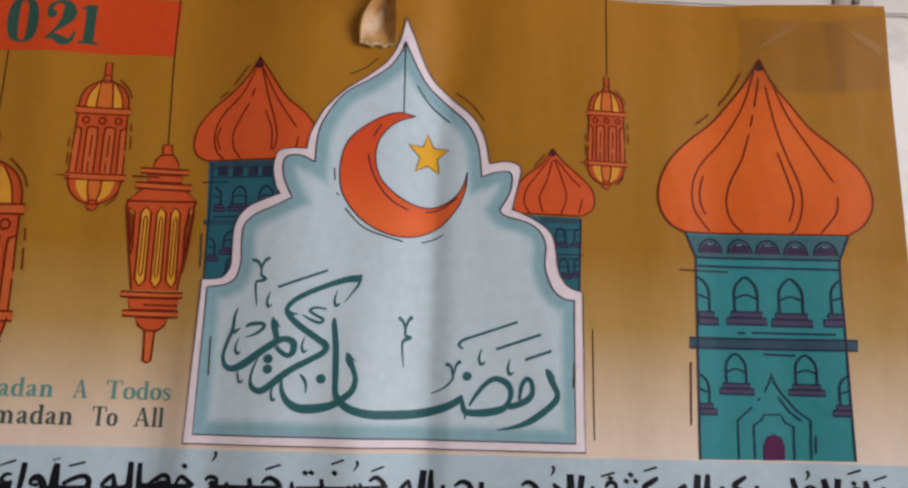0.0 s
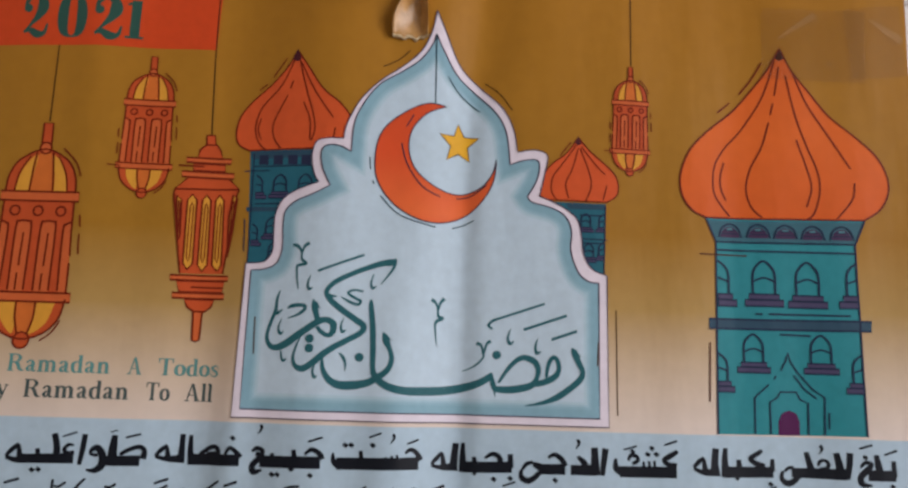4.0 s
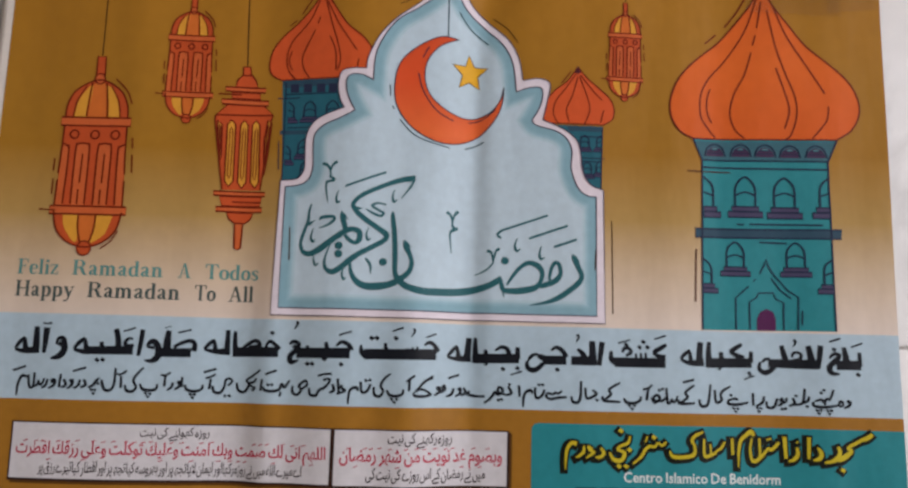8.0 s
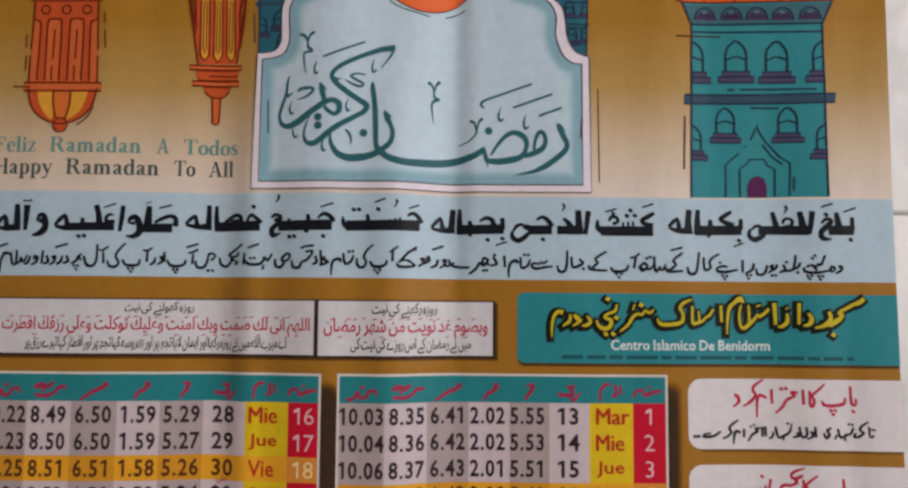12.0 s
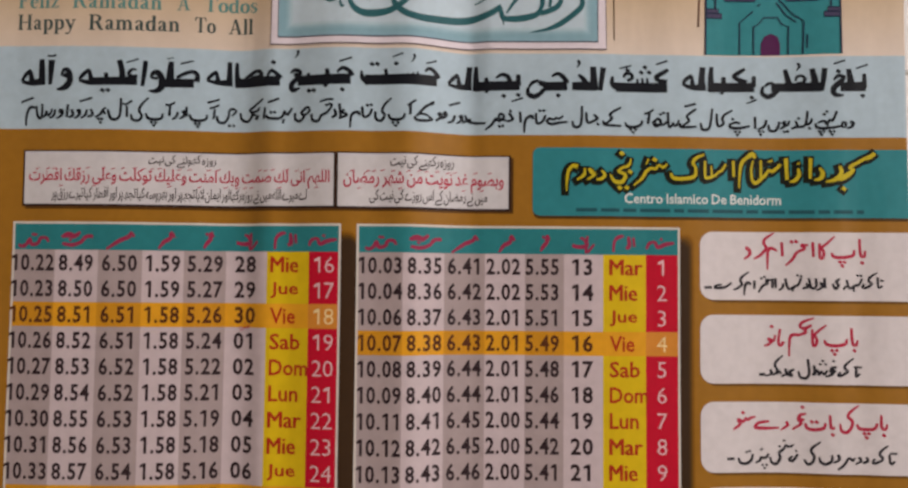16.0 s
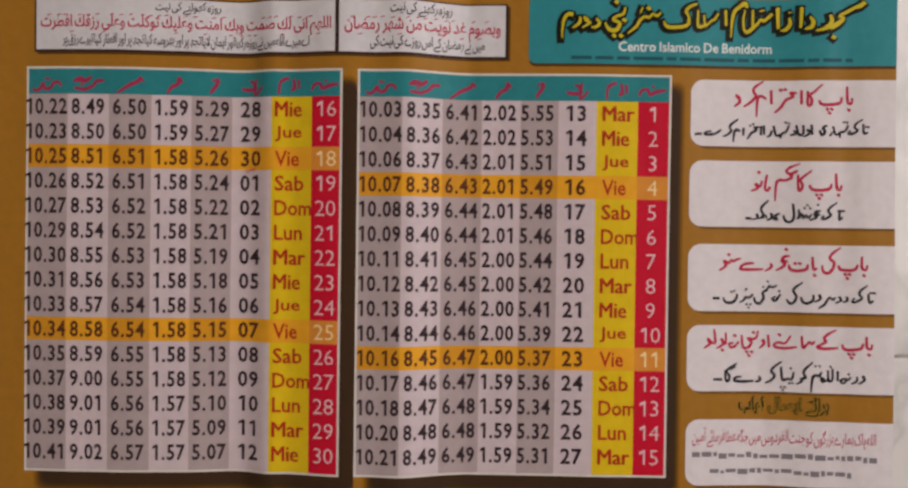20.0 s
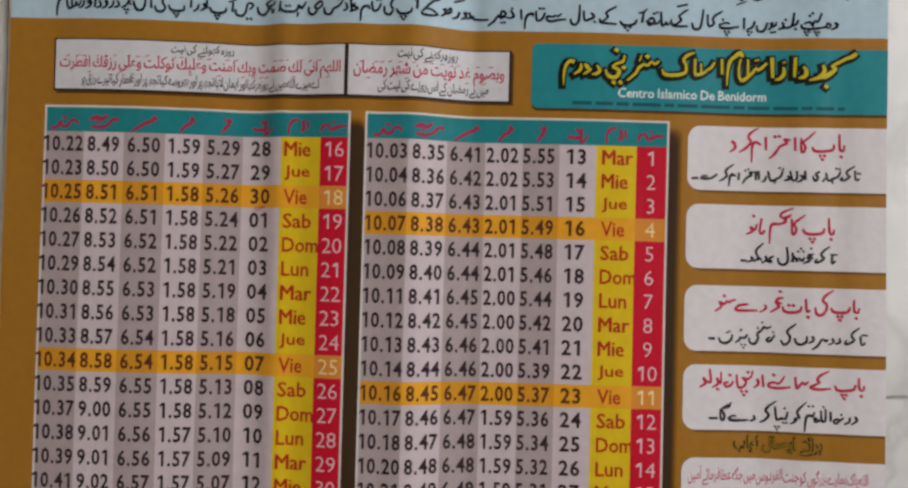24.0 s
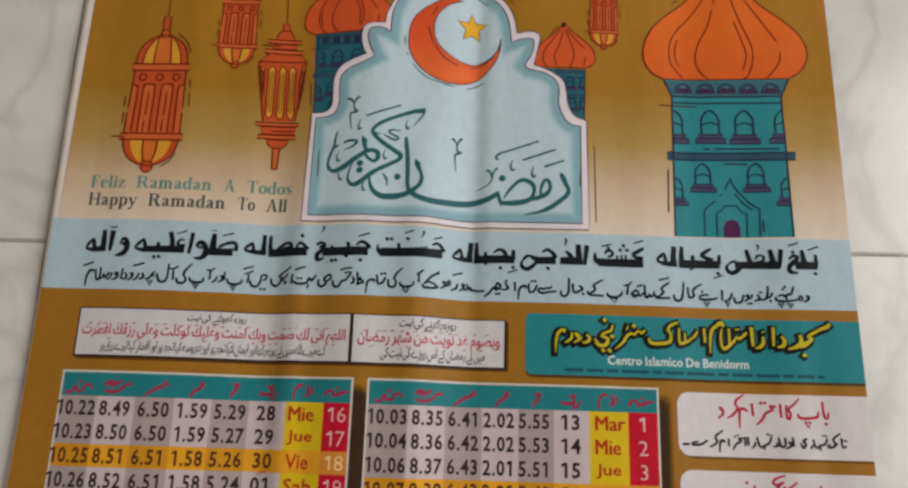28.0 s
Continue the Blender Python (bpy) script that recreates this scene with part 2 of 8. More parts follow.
def relief(u, v):
    """How far the sheet stands off the wall, in millimetres."""
    g = GAP
    high = 1 / (1 + math.exp(-(v - 222) / 10))
    mid = 53 + 7 * high
    fold = 0.35 + 0.65 / (1 + math.exp(-(v - 30) / 25))
    g += fold * (1.3 * bell(u, mid - 24, 14) - 3.2 * bell(u, mid, 12.5 if u < mid else 6.5 + 9 * high))
    g += 0.7 * math.sin(u / 17.0 + 0.6 + v / 260.0) + 0.35 * math.sin(u / 8.3 + 1.9 + v / 400.0) * (0.55 + 0.45 * bell(v, 150, 130))
    g += 0.3 * math.sin(v / 31.0 + u / 120.0) + 0.3 * math.sin(u / 5.7 + 0.7 * math.sin(v / 60.0)) * (0.25 + 0.75 * bell(v, 210, 90))
    g += 1.5 * bell(v, 266, 26) * math.sin(u / 31.0)
    low = 1 / (1 + math.exp((v - 42) / 12))
    g += 0.5 * bell(u, 0, 5) * (1 - fold) + 2.9 * bell(u, -2, 19) - 1.2 * bell(u, -50, 20)
    g += low * (0.8 * bell(u, -108, 14) - 0.9 * bell(u, 62, 10) - 0.8 * bell(u, 226, 8)) + (4.0 * bell(u, 0, 62) + 0.9 * bell(u, 126, 14) + 0.9 * bell(u, -104, 9) - 1.6 * bell(u, -168, 30)) / (1 + math.exp(-(v - 190) / 16))
    body = 1 / (1 + math.exp((v - 120) / 16))
    g += body * (1.8 * bell(u, -13, 19) + 2.6 * bell(u, 24, 15) - 1.6 * bell(u, -54, 14) + 2.3 * bell(u, -36, 7.5) + 1.6 * bell(u, 26, 10) + 1.2 * bell(u, -128, 13) - 1.2 * bell(u, 196, 14))
    g += 4.4 * bell(u, RIGHT + 8, 48) - 0.9 * bell(u, LEFT - 4, 20)
    return g


SLOPE_STEP = 0.5


def lay(u, v, h):
    """A point of the sheet's face (millimetres on the sheet), h millimetres in front of it."""
    c, s = math.cos(LEAN), math.sin(LEAN)
    if u > 243:
        u -= (0.4 + 1.9 / (1 + math.exp(-(v + 70) / 20))) * (u - 243) / 7.5
    if u < -158:
        u -= (1.4 + 3.2 / (1 + math.exp(-(v - 120) / 40))) * (-158 - u) / 6.5
    return ((u * c + v * s) / 1000, -(relief(u, v) + h) / 1000, BASE + (v * c - u * s) / 1000)


def lay_normal(u, v):
    du = (relief(u + SLOPE_STEP, v) - relief(u - SLOPE_STEP, v)) / (2 * SLOPE_STEP)
    dv = (relief(u, v + SLOPE_STEP) - relief(u, v - SLOPE_STEP)) / (2 * SLOPE_STEP)
    c, s = math.cos(LEAN), math.sin(LEAN)
    a, b = -du, -dv
    return Vector((a * c + b * s, -1.0, b * c - a * s)).normalized()


def clip_strip(poly, axis, lo, hi):
    """The piece of a convex polygon between two lines."""
    for sign, lim in ((1, lo), (-1, hi)):
        out = []
        for i, p in enumerate(poly):
            q = poly[i - 1]
            dp, dq = sign * (p[axis] - lim), sign * (q[axis] - lim)
            if (dp >= 0) != (dq >= 0):
                k = dq / (dq - dp)
                out.append((q[0] + (p[0] - q[0]) * k, q[1] + (p[1] - q[1]) * k))
            if dp >= 0:
                out.append(p)
        poly = out
        if len(poly) < 3:
            return []
    return poly


def cut(tris, step_u=1.6, step_v=6.0):
    """Cuts polygons along lines so that they can follow the sheet's waves."""
    done = []
    for t in tris:
        todo = [t]
        for axis, step in ((0, step_u), (1, step_v)):
            nxt = []
            for p in todo:
                lo, hi = min(q[axis] for q in p), max(q[axis] for q in p)
                if hi - lo < step * 1.3:
                    nxt.append(p)
                    continue
                for k in range(math.floor(lo / step), math.ceil(hi / step)):
                    piece = clip_strip(p, axis, k * step, (k + 1) * step)
                    if len(piece) > 2:
                        nxt.append(piece)
            todo = nxt
        done += todo
    return done


LAYER = 0.065


def layered(name, groups, mat, parent, label=""):
    """Lays groups of convex polygons (u, v in millimetres), each at its own level, on the sheet as one printed part."""
    index, verts, faces, normals = {}, [], [], []
    for polys, level in groups:
        for p in cut(polys):
            a = sum(p[i - 1][0] * p[i][1] - p[i][0] * p[i - 1][1] for i in range(len(p)))
            if abs(a) < 1e-7:
                continue
            f = []
            for q in (p if a > 0 else p[::-1]):
                k = (round(q[0], 3), round(q[1], 3), level)
                if k not in index:
                    index[k] = len(verts)
                    verts.append(lay(q[0], q[1], level * LAYER))
                    normals.append(lay_normal(*q))
                if index[k] not in f:
                    f.append(index[k])
            if len(f) > 2:
                faces.append(f)
    me = bpy.data.meshes.new(name)
    me.from_pydata(verts, [], faces)
    me.materials.append(mat)
    me.shade_smooth()
    if len(me.vertices) == len(normals):
        me.normals_split_custom_set_from_vertices(normals)
    ob = new(name, me)
    ob.parent = parent
    if label:
        tagged(ob, label)
    return ob


def printed(name, polys, mat, parent, level, label=""):
    """Lays convex polygons on the sheet as one printed part at one level."""
    return layered(name, [(polys, level)], mat, parent, label)


def touching(one, two):
    """Whether two pen strokes run into each other."""
    a, b = (crom(r, 4) if len(r) > 2 else [tuple(p + (q - p) * k / 6 for p, q in zip(*r)) for k in range(7)] for r in (one, two))
    return any(math.hypot(p[0] - q[0], p[1] - q[1]) < 0.42 * (p[2] + q[2]) for p in a for q in b)


def lettered(me, name, strokes, dots, mat, level=4, dot=0.9, more=0.0, move=(0.0, 0.0), label=""):
    """A word written with a broad pen: each run of joined letters is a part, each dot another; more widens the pen, move shifts the word."""
    runs = []
    for run in strokes:
        pts = [(p[0] + move[0], p[1] + move[1], p[2] + more) for p in run]
        if more:
            for k, n in ((0, 1), (-1, -2)):
                a, b = pts[k], pts[n]
                d = math.hypot(a[0] - b[0], a[1] - b[1]) or 1.0
                pts[k] = (a[0] + (a[0] - b[0]) / d * more / 2, a[1] + (a[1] - b[1]) / d * more / 2, a[2])
        runs.append(pts)
    teams = []
    for pts in runs:
        met = [t for t in teams if any(touching(pts, q) for q in t)]
        teams = [t for t in teams if t not in met] + [[q for t in met for q in t] + [pts]]
    step = 0
    for team in teams:
        groups = []
        for pts in team:
            step += 1
            groups.append((stroke(pts), level + 0.06 * step))
            for a, b, c in zip(pts, pts[1:], pts[2:]):
                turn = abs(math.remainder(math.atan2(c[1] - b[1], c[0] - b[0]) - math.atan2(b[1] - a[1], b[0] - a[0]), math.tau))
                if turn > 0.7:
                    groups.append((disc(b[0], b[1], b[2] / 2, 10), level + 0.06 * step + 0.03))
        layered(name, groups, mat, me, label)
    r = dot + more / 2
    for u, v in dots:
        u, v = u + move[0], v + move[1]
        printed(name.split("_")[0] + "_dot", fill([(u - r, v), (u + 0.2 * r, v - 0.9 * r), (u + r, v), (u - 0.2 * r, v + 0.9 * r)]), mat, me, level + 0.06 * (step + 1))


def fill(points):
    """Triangles that fill one outline."""
    vs = [Vector((p[0], p[1], 0)) for p in points]
    return [tuple((vs[i].x, vs[i].y) for i in t) for t in tessellate([vs])]


def tessellate(loops):
    from_flat = [v for lp in loops for v in lp]
    bm = bmesh.new()
    edges = []
    for lp in loops:
        b = [bm.verts.new(v) for v in lp]
        edges += [bm.edges.new((b[i - 1], b[i])) for i in range(len(b))]
    bm.verts.index_update()
    bmesh.ops.triangle_fill(bm, use_beauty=True, use_dissolve=False, edges=edges)
    out = [tuple(v.index for v in f.verts) for f in bm.faces]
    bm.free()
    return out


def crom(pts, n=5, closed=False):
    """A smooth line through points; further numbers of a point (its width) glide along."""
    m, out = len(pts), []
    for i in range(m if closed else m - 1):
        q = [pts[(i + k) % m] if closed else pts[min(max(i + k, 0), m - 1)] for k in (-1, 0, 1, 2)]
        for j in range(n):
            t = j / n
            out.append(tuple(0.5 * (2 * b + (c - a) * t + (2 * a - 5 * b + 4 * c - d) * t * t + (3 * b - a - 3 * c + d) * t ** 3)
                             for a, b, c, d in zip(*q)))
    if not closed:
        out.append(tuple(pts[-1]))
    return out


def stroke(pts, width=0.6, closed=False, smooth=True, n=5):
    """Quads along a pen line. A third number of a point is its own width."""
    pts = [p if len(p) > 2 else (p[0], p[1], width) for p in pts]
    line = crom(pts, n, closed) if smooth and len(pts) > 2 else list(pts)
    m, sides = len(line), []
    for i in range(m):
        a = line[i - 1] if (closed or i) else line[i]
        b = line[(i + 1) % m] if (closed or i < m - 1) else line[i]
        d = math.hypot(b[0] - a[0], b[1] - a[1]) or 1.0
        nx, ny = -(b[1] - a[1]) / d, (b[0] - a[0]) / d
        w = max(line[i][2], 0.05) / 2
        sides.append(((line[i][0] + nx * w, line[i][1] + ny * w), (line[i][0] - nx * w, line[i][1] - ny * w)))
    out = []
    for i in range(m if closed else m - 1):
        (a, b), (c, d) = sides[i], sides[(i + 1) % m]
        out += [(a, b, d), (a, d, c)]
    return out


def disc(u, v, r, n=14):
    ring = [(u + r * math.cos(k * math.tau / n), v + r * math.sin(k * math.tau / n)) for k in range(n)]
    return [((u, v), ring[k - 1], ring[k]) for k in range(n)]


def rect(u0, u1, v0, v1):
    return [((u0, v0), (u1, v0), (u1, v1), (u0, v1))]


def round_rect(u0, u1, v0, v1, r, corners="abcd"):
    """Corners a, b, c, d: low left, low right, top right, top left."""
    pts = []
    for k, (cu, cv, a0) in zip("abcd", ((u0, v0, 180), (u1, v0, 270), (u1, v1, 0), (u0, v1, 90))):
        if k not in corners:
            pts.append((cu, cv))
            continue
        mu, mv = (cu + r if cu == u0 else cu - r), (cv + r if cv == v0 else cv - r)
        pts += [(mu + r * math.cos(radians(a0 + 15 * j)), mv + r * math.sin(radians(a0 + 15 * j))) for j in range(7)]
    return pts


# ---------------------------------------------------------------- lettering
JOIN = {}
for first, codes in ((0xFE80, "0621:1 0622:2 0623:2 0624:2 0625:2 0626:4 0627:2 0628:4 0629:2 062A:4 062B:4 062C:4 062D:4 062E:4 062F:2 0630:2 0631:2 0632:2 "
                      "0633:4 0634:4 0635:4 0636:4 0637:4 0638:4 0639:4 063A:4 0641:4 0642:4 0643:4 0644:4 0645:4 0646:4 0647:4 0648:2 0649:2 064A:4"),
                     (0xFB56, "067E:4"), (0xFB66, "0679:4"), (0xFB7A, "0686:4"), (0xFB8C, "0691:2"), (0xFB8E, "06A9:4"), (0xFB92, "06AF:4"),
                     (0xFB9E, "06BA:2"), (0xFBA6, "06C1:4"), (0xFBAA, "06BE:4"), (0xFBAE, "06D2:2"), (0xFBFC, "06CC:4")):
    at = first
    for item in codes.split():
        code, count = item.split(":")
        JOIN[chr(int(code, 16))] = (at, int(count))
        at += int(count)


def joined(text):
    """Arabic letters in their joined shapes, in the order in which they are drawn from the left."""
    text = text.replace("\u0644\u0627", "\u0001")
    out = []
    for i, ch in enumerate(text):
        if ch == "\u0001":
            shape, count = 0xFEFB, 2
        elif ch in JOIN:
            shape, count = JOIN[ch]
        else:
            out.append(ch)
            continue
        prev, nxt = text[i - 1] if i else " ", text[i + 1] if i + 1 < len(text) else " "
        before = prev in JOIN and JOIN[prev][1] == 4
        after = count == 4 and (nxt in JOIN and JOIN[nxt][1] > 1 or nxt == "\u0001")
        k = (3 if after else 1) if before else (2 if after else 0)
        if count == 1:
            k = 0
        if ch == "\u06C1" and k < 2:
            shape = 0xFEE9
        out.append(chr(shape + k))
    return "".join(reversed(out))


GLYPHS = {}


def letters(text, bold=0.0):
    """Triangles of a line of text, and its bounds."""
    if (text, bold) not in GLYPHS:
        c = bpy.data.curves.new("letters", "FONT")
        c.body, c.resolution_u, c.offset = text, 2, bold
        ob = bpy.data.objects.new("letters", c)
        me = bpy.data.meshes.new_from_object(ob)
        co = [v.co for v in me.vertices]
        tris = [tuple((co[i].x, co[i].y) for i in p.vertices) for p in me.polygons]
        lo = (min(v.x for v in co), min(v.y for v in co))
        hi = (max(v.x for v in co), max(v.y for v in co))
        GLYPHS[text, bold] = (tris, lo, hi)
        bpy.data.objects.remove(ob)
        bpy.data.curves.remove(c)
        bpy.data.meshes.remove(me)
    return GLYPHS[text, bold]


def text_in(text, u0, u1, v0, v1, bold=0.0, shear=0.0, drop=0.0):
    """Lettering fitted into a box on the sheet; drop: how much lower its right end stands."""
    tris, lo, hi = letters(text, bold)
    ku, kv = (u1 - u0) / (hi[0] - lo[0]), (v1 - v0) / (hi[1] - lo[1])
    return [tuple((u0 + (x - lo[0]) * ku + (y - lo[1]) * kv * shear, v0 + (y - lo[1]) * kv - drop * (x - lo[0]) / (hi[0] - lo[0])) for x, y in t) for t in tris]


def row_of_words(text, u0, u1, v0, v1, mat, parent, level, bold=0.0, arabic=True, name="printed_word", fall=0.0):
    """One line of print fitted into a box, each word a part of its own; fall: how steeply each word sinks to the left."""
    whole = joined(text) if arabic else text
    words = whole.split(" ")
    tris, lo, hi = letters(whole, bold)
    kv = (v1 - v0) / (hi[1] - lo[1])
    base = v0 - lo[1] * kv
    widths = [letters(w, bold)[2][0] - letters(w, bold)[1][0] for w in words]
    space = (0.12 if fall else 0.22) if arabic else 0.3
    ku = (u1 - u0) / (sum(widths) + space * (len(words) - 1))
    u = u0
    for w, wide in zip(words, widths):
        t, l_, h_ = letters(w, bold)
        mid = (l_[0] + h_[0]) / 2
        moved = [tuple((u + (x - l_[0]) * ku, base + y * kv + (x - mid) * ku * fall) for x, y in q) for q in t]
        printed(name, moved, mat, parent, level)
        u += (wide + space) * ku


def figures(text, centre, v0, h, pitch, bold=0.0):
    """Numbers in figures of one width, the full stop narrower."""
    kx = 0.87 * pitch / (letters("8", bold)[2][0] - letters("8", bold)[1][0])
    lo, hi = letters("8", bold)[1][1], letters("8", bold)[2][1]
    ky = h / (hi - lo)
    wide = [0.52 * pitch if ch == "." else pitch for ch in text]
    u, out = centre - sum(wide) / 2, []
    for ch, w in zip(text, wide):
        t, a, b = letters(ch, bold)
        mid = (a[0] + b[0]) / 2
        if ch == "1":
            mid -= 0.05
            t = t + [((a[0], b[1]), (a[0], b[1] - 0.15), (a[0] - 0.17, b[1] - 0.21)), ((a[0], b[1]), (a[0] - 0.17, b[1] - 0.21), (a[0] - 0.17, b[1] - 0.1))]
        out += [tuple((u + w / 2 + (x - mid) * kx, v0 + (y - lo) * ky) for x, y in q) for q in t]
        u += w
    return out


STEM = 0.17
ARCH = [(0.2, 0.5, 0.05), (0.33, 0.63, 0.1), (0.47, 0.57, 0.15), (0.51, 0.42, STEM), (0.51, 0.03, STEM)]
LOOP = [(0.48, 0.52, 0.05), (0.3, 0.64, 0.08), (0.14, 0.52, 0.16), (0.11, 0.32, 0.18), (0.15, 0.12, 0.16), (0.3, 0.02, 0.08), (0.48, 0.14, 0.05)]


def bar(x0, x1, y, w=0.06):
    return [(x0, y, w), (x1, y, w)]


def post(x, y0, y1, w=STEM):
    return [(x, y0, w), (x, y1, w)]


# seriffed letters: width, then pen strokes in units of the capitals' height
SERIF = {
    "F": (0.72, [post(0.2, 0, 1), bar(0.05, 0.64, 0.97), post(0.62, 0.74, 1, 0.06), bar(0.2, 0.48, 0.52), post(0.46, 0.4, 0.64, 0.05), bar(0.04, 0.38, 0.03)]),
    "H": (0.96, [post(0.21, 0, 1), post(0.75, 0, 1), bar(0.21, 0.75, 0.5, 0.07), bar(0.05, 0.37, 0.03), bar(0.59, 0.91, 0.03), bar(0.05, 0.37, 0.97), bar(0.59, 0.91, 0.97)]),
    "R": (0.92, [post(0.2, 0, 1), bar(0.04, 0.4, 0.97), bar(0.04, 0.37, 0.03), [(0.2, 0.96, 0.06), (0.5, 0.95, 0.08), (0.65, 0.76, 0.18), (0.5, 0.53, 0.08), (0.2, 0.51, 0.06)],
                 [(0.42, 0.52, 0.12), (0.56, 0.4, 0.18), (0.66, 0.14, 0.17), (0.78, 0.04, 0.1), (0.88, 0.05, 0.05)]]),
    "T": (0.82, [post(0.41, 0, 1), bar(0.05, 0.77, 0.97), post(0.07, 0.74, 1, 0.06), post(0.75, 0.74, 1, 0.06), bar(0.25, 0.57, 0.03)]),
    "A": (0.92, [[(0.16, 0.02, 0.06), (0.43, 0.98, 0.07)], [(0.45, 1.0, 0.14), (0.73, 0.02, 0.18)], bar(0.26, 0.6, 0.34), bar(0.03, 0.3, 0.03), bar(0.57, 0.9, 0.03)]),
    "e": (0.56, [bar(0.1, 0.46, 0.37), [(0.47, 0.36, 0.08), (0.44, 0.54, 0.12), (0.29, 0.64, 0.07), (0.14, 0.53, 0.16), (0.11, 0.33, 0.18), (0.16, 0.11, 0.15), (0.31, 0.02, 0.08), (0.49, 0.13, 0.04)]]),
    "l": (0.36, [post(0.18, 0, 1.02), bar(0.04, 0.18, 0.99), bar(0.03, 0.33, 0.03)]),
    "i": (0.36, [post(0.18, 0, 0.66), bar(0.04, 0.18, 0.63), bar(0.03, 0.33, 0.03), post(0.18, 0.78, 0.96, 0.18)]),
    "z": (0.54, [bar(0.05, 0.5, 0.63), [(0.42, 0.62, 0.13), (0.12, 0.04, 0.13)], bar(0.05, 0.5, 0.03), post(0.07, 0.48, 0.65, 0.05), post(0.48, 0.02, 0.2, 0.05)]),
    "a": (0.6, [[(0.1, 0.48, 0.13), (0.15, 0.59, 0.09), (0.27, 0.64, 0.08), (0.38, 0.54, 0.16), (0.39, 0.3, 0.17), (0.39, 0.12, 0.15), (0.47, 0.03, 0.08), (0.57, 0.07, 0.04)],
                [(0.39, 0.38, 0.05), (0.22, 0.32, 0.09), (0.13, 0.17, 0.16), (0.2, 0.05, 0.1), (0.39, 0.15, 0.05)]]),
    "m": (1.06, [post(0.18, 0, 0.66), bar(0.04, 0.18, 0.63), ARCH, [(x + 0.33, y, w) for x, y, w in ARCH], bar(0.03, 0.33, 0.03), bar(0.38, 0.64, 0.03), bar(0.71, 0.99, 0.03)]),
    "n": (0.72, [post(0.18, 0, 0.66), bar(0.04, 0.18, 0.63), ARCH, bar(0.03, 0.33, 0.03), bar(0.38, 0.68, 0.03)]),
    "d": (0.66, [post(0.48, 0, 1.02), bar(0.34, 0.48, 0.99), bar(0.48, 0.63, 0.03), LOOP]),
    "p": (0.68, [post(0.18, -0.3, 0.66), bar(0.04, 0.18, 0.63), bar(0.03, 0.35, -0.27), [(0.66 - x, y, w) for x, y, w in LOOP]]),
    "o": (0.6, [[(0.3, 0.65, 0.06), (0.14, 0.53, 0.15), (0.1, 0.33, 0.18), (0.14, 0.12, 0.15), (0.3, 0.01, 0.06)], [(0.3, 0.65, 0.06), (0.46, 0.53, 0.15), (0.5, 0.33, 0.18), (0.46, 0.12, 0.15), (0.3, 0.01, 0.06)]]),
    "s": (0.5, [[(0.42, 0.48, 0.05), (0.4, 0.6, 0.06), (0.24, 0.64, 0.08), (0.11, 0.53, 0.12), (0.2, 0.39, 0.15), (0.35, 0.28, 0.15), (0.4, 0.14, 0.13), (0.27, 0.02, 0.08), (0.1, 0.06, 0.05), (0.08, 0.2, 0.05)]]),
    "y": (0.66, [[(0.13, 0.64, 0.16), (0.38, 0.06, 0.15)], [(0.56, 0.64, 0.06), (0.38, 0.08, 0.08), (0.29, -0.18, 0.08), (0.15, -0.27, 0.08), (0.07, -0.21, 0.1)], bar(0.02, 0.27, 0.63), bar(0.44, 0.66, 0.63)]),
}


def serif_words(text, spans, v0, v1, mat, parent, level, name):
    """A line of seriffed print, word by word between the given ends; v0 is the line on which it stands."""
    h = v1 - v0
    for w, (u0, u1) in zip(text.split(" "), spans):
        k = (u1 - u0) / sum(SERIF[ch][0] for ch in w)
        u, groups = u0, []
        for ch in w:
            for i, run in enumerate(SERIF[ch][1]):
                groups.append(([tuple((u + x * k, v0 + y * h) for x, y in q) for q in stroke(run)], level + 0.06 * i))
            u += SERIF[ch][0] * k
        layered(name, groups, mat, parent)


# ---------------------------------------------------------------- the calendar: grounds
CAL = tagged(new("wall_calendar"), "creased glossy gold and teal prayer calendar on white tiles", "wall calendar")
CAL.location = (0, 0, 0)


def top_edge(u):
    return TOP - 3.4 + 0.016 * (u + 164) - 0.4 * bell(u, 5, 50) - 1.4 * bell(u, 60, 26)


def sheet():
    nu, nv = 260, 82
    verts, faces = [], []
    for back in (0, 1):
        for j in range(nv + 1):
            for i in range(nu + 1):
                u = LEFT + (RIGHT - LEFT) * i / nu
                v = LOW + (top_edge(u) - LOW) * j / nv
                verts.append(lay(u, v, -0.25 - 0.3 * back))
    n = (nu + 1) * (nv + 1)
    for j in range(nv):
        for i in range(nu):
            a = j * (nu + 1) + i
            faces.append((a, a + 1, a + nu + 2, a + nu + 1))
            faces.append((n + a, n + a + nu + 1, n + a + nu + 2, n + a + 1))
    for i in range(nu):
        a, b = i, nv * (nu + 1) + i
        faces.append((a, n + a, n + a + 1, a + 1))
        faces.append((b, b + 1, n + b + 1, n + b))
    for j in range(nv):
        a, b = j * (nu + 1), j * (nu + 1) + nu
        faces.append((a, a + nu + 1, n + a + nu + 1, n + a))
        faces.append((b, n + b, n + b + nu + 1, b + nu + 1))
    return mesh_object("sheet", verts, faces, PAPER, CAL, "white coated paper sheet with soft vertical folds", True)


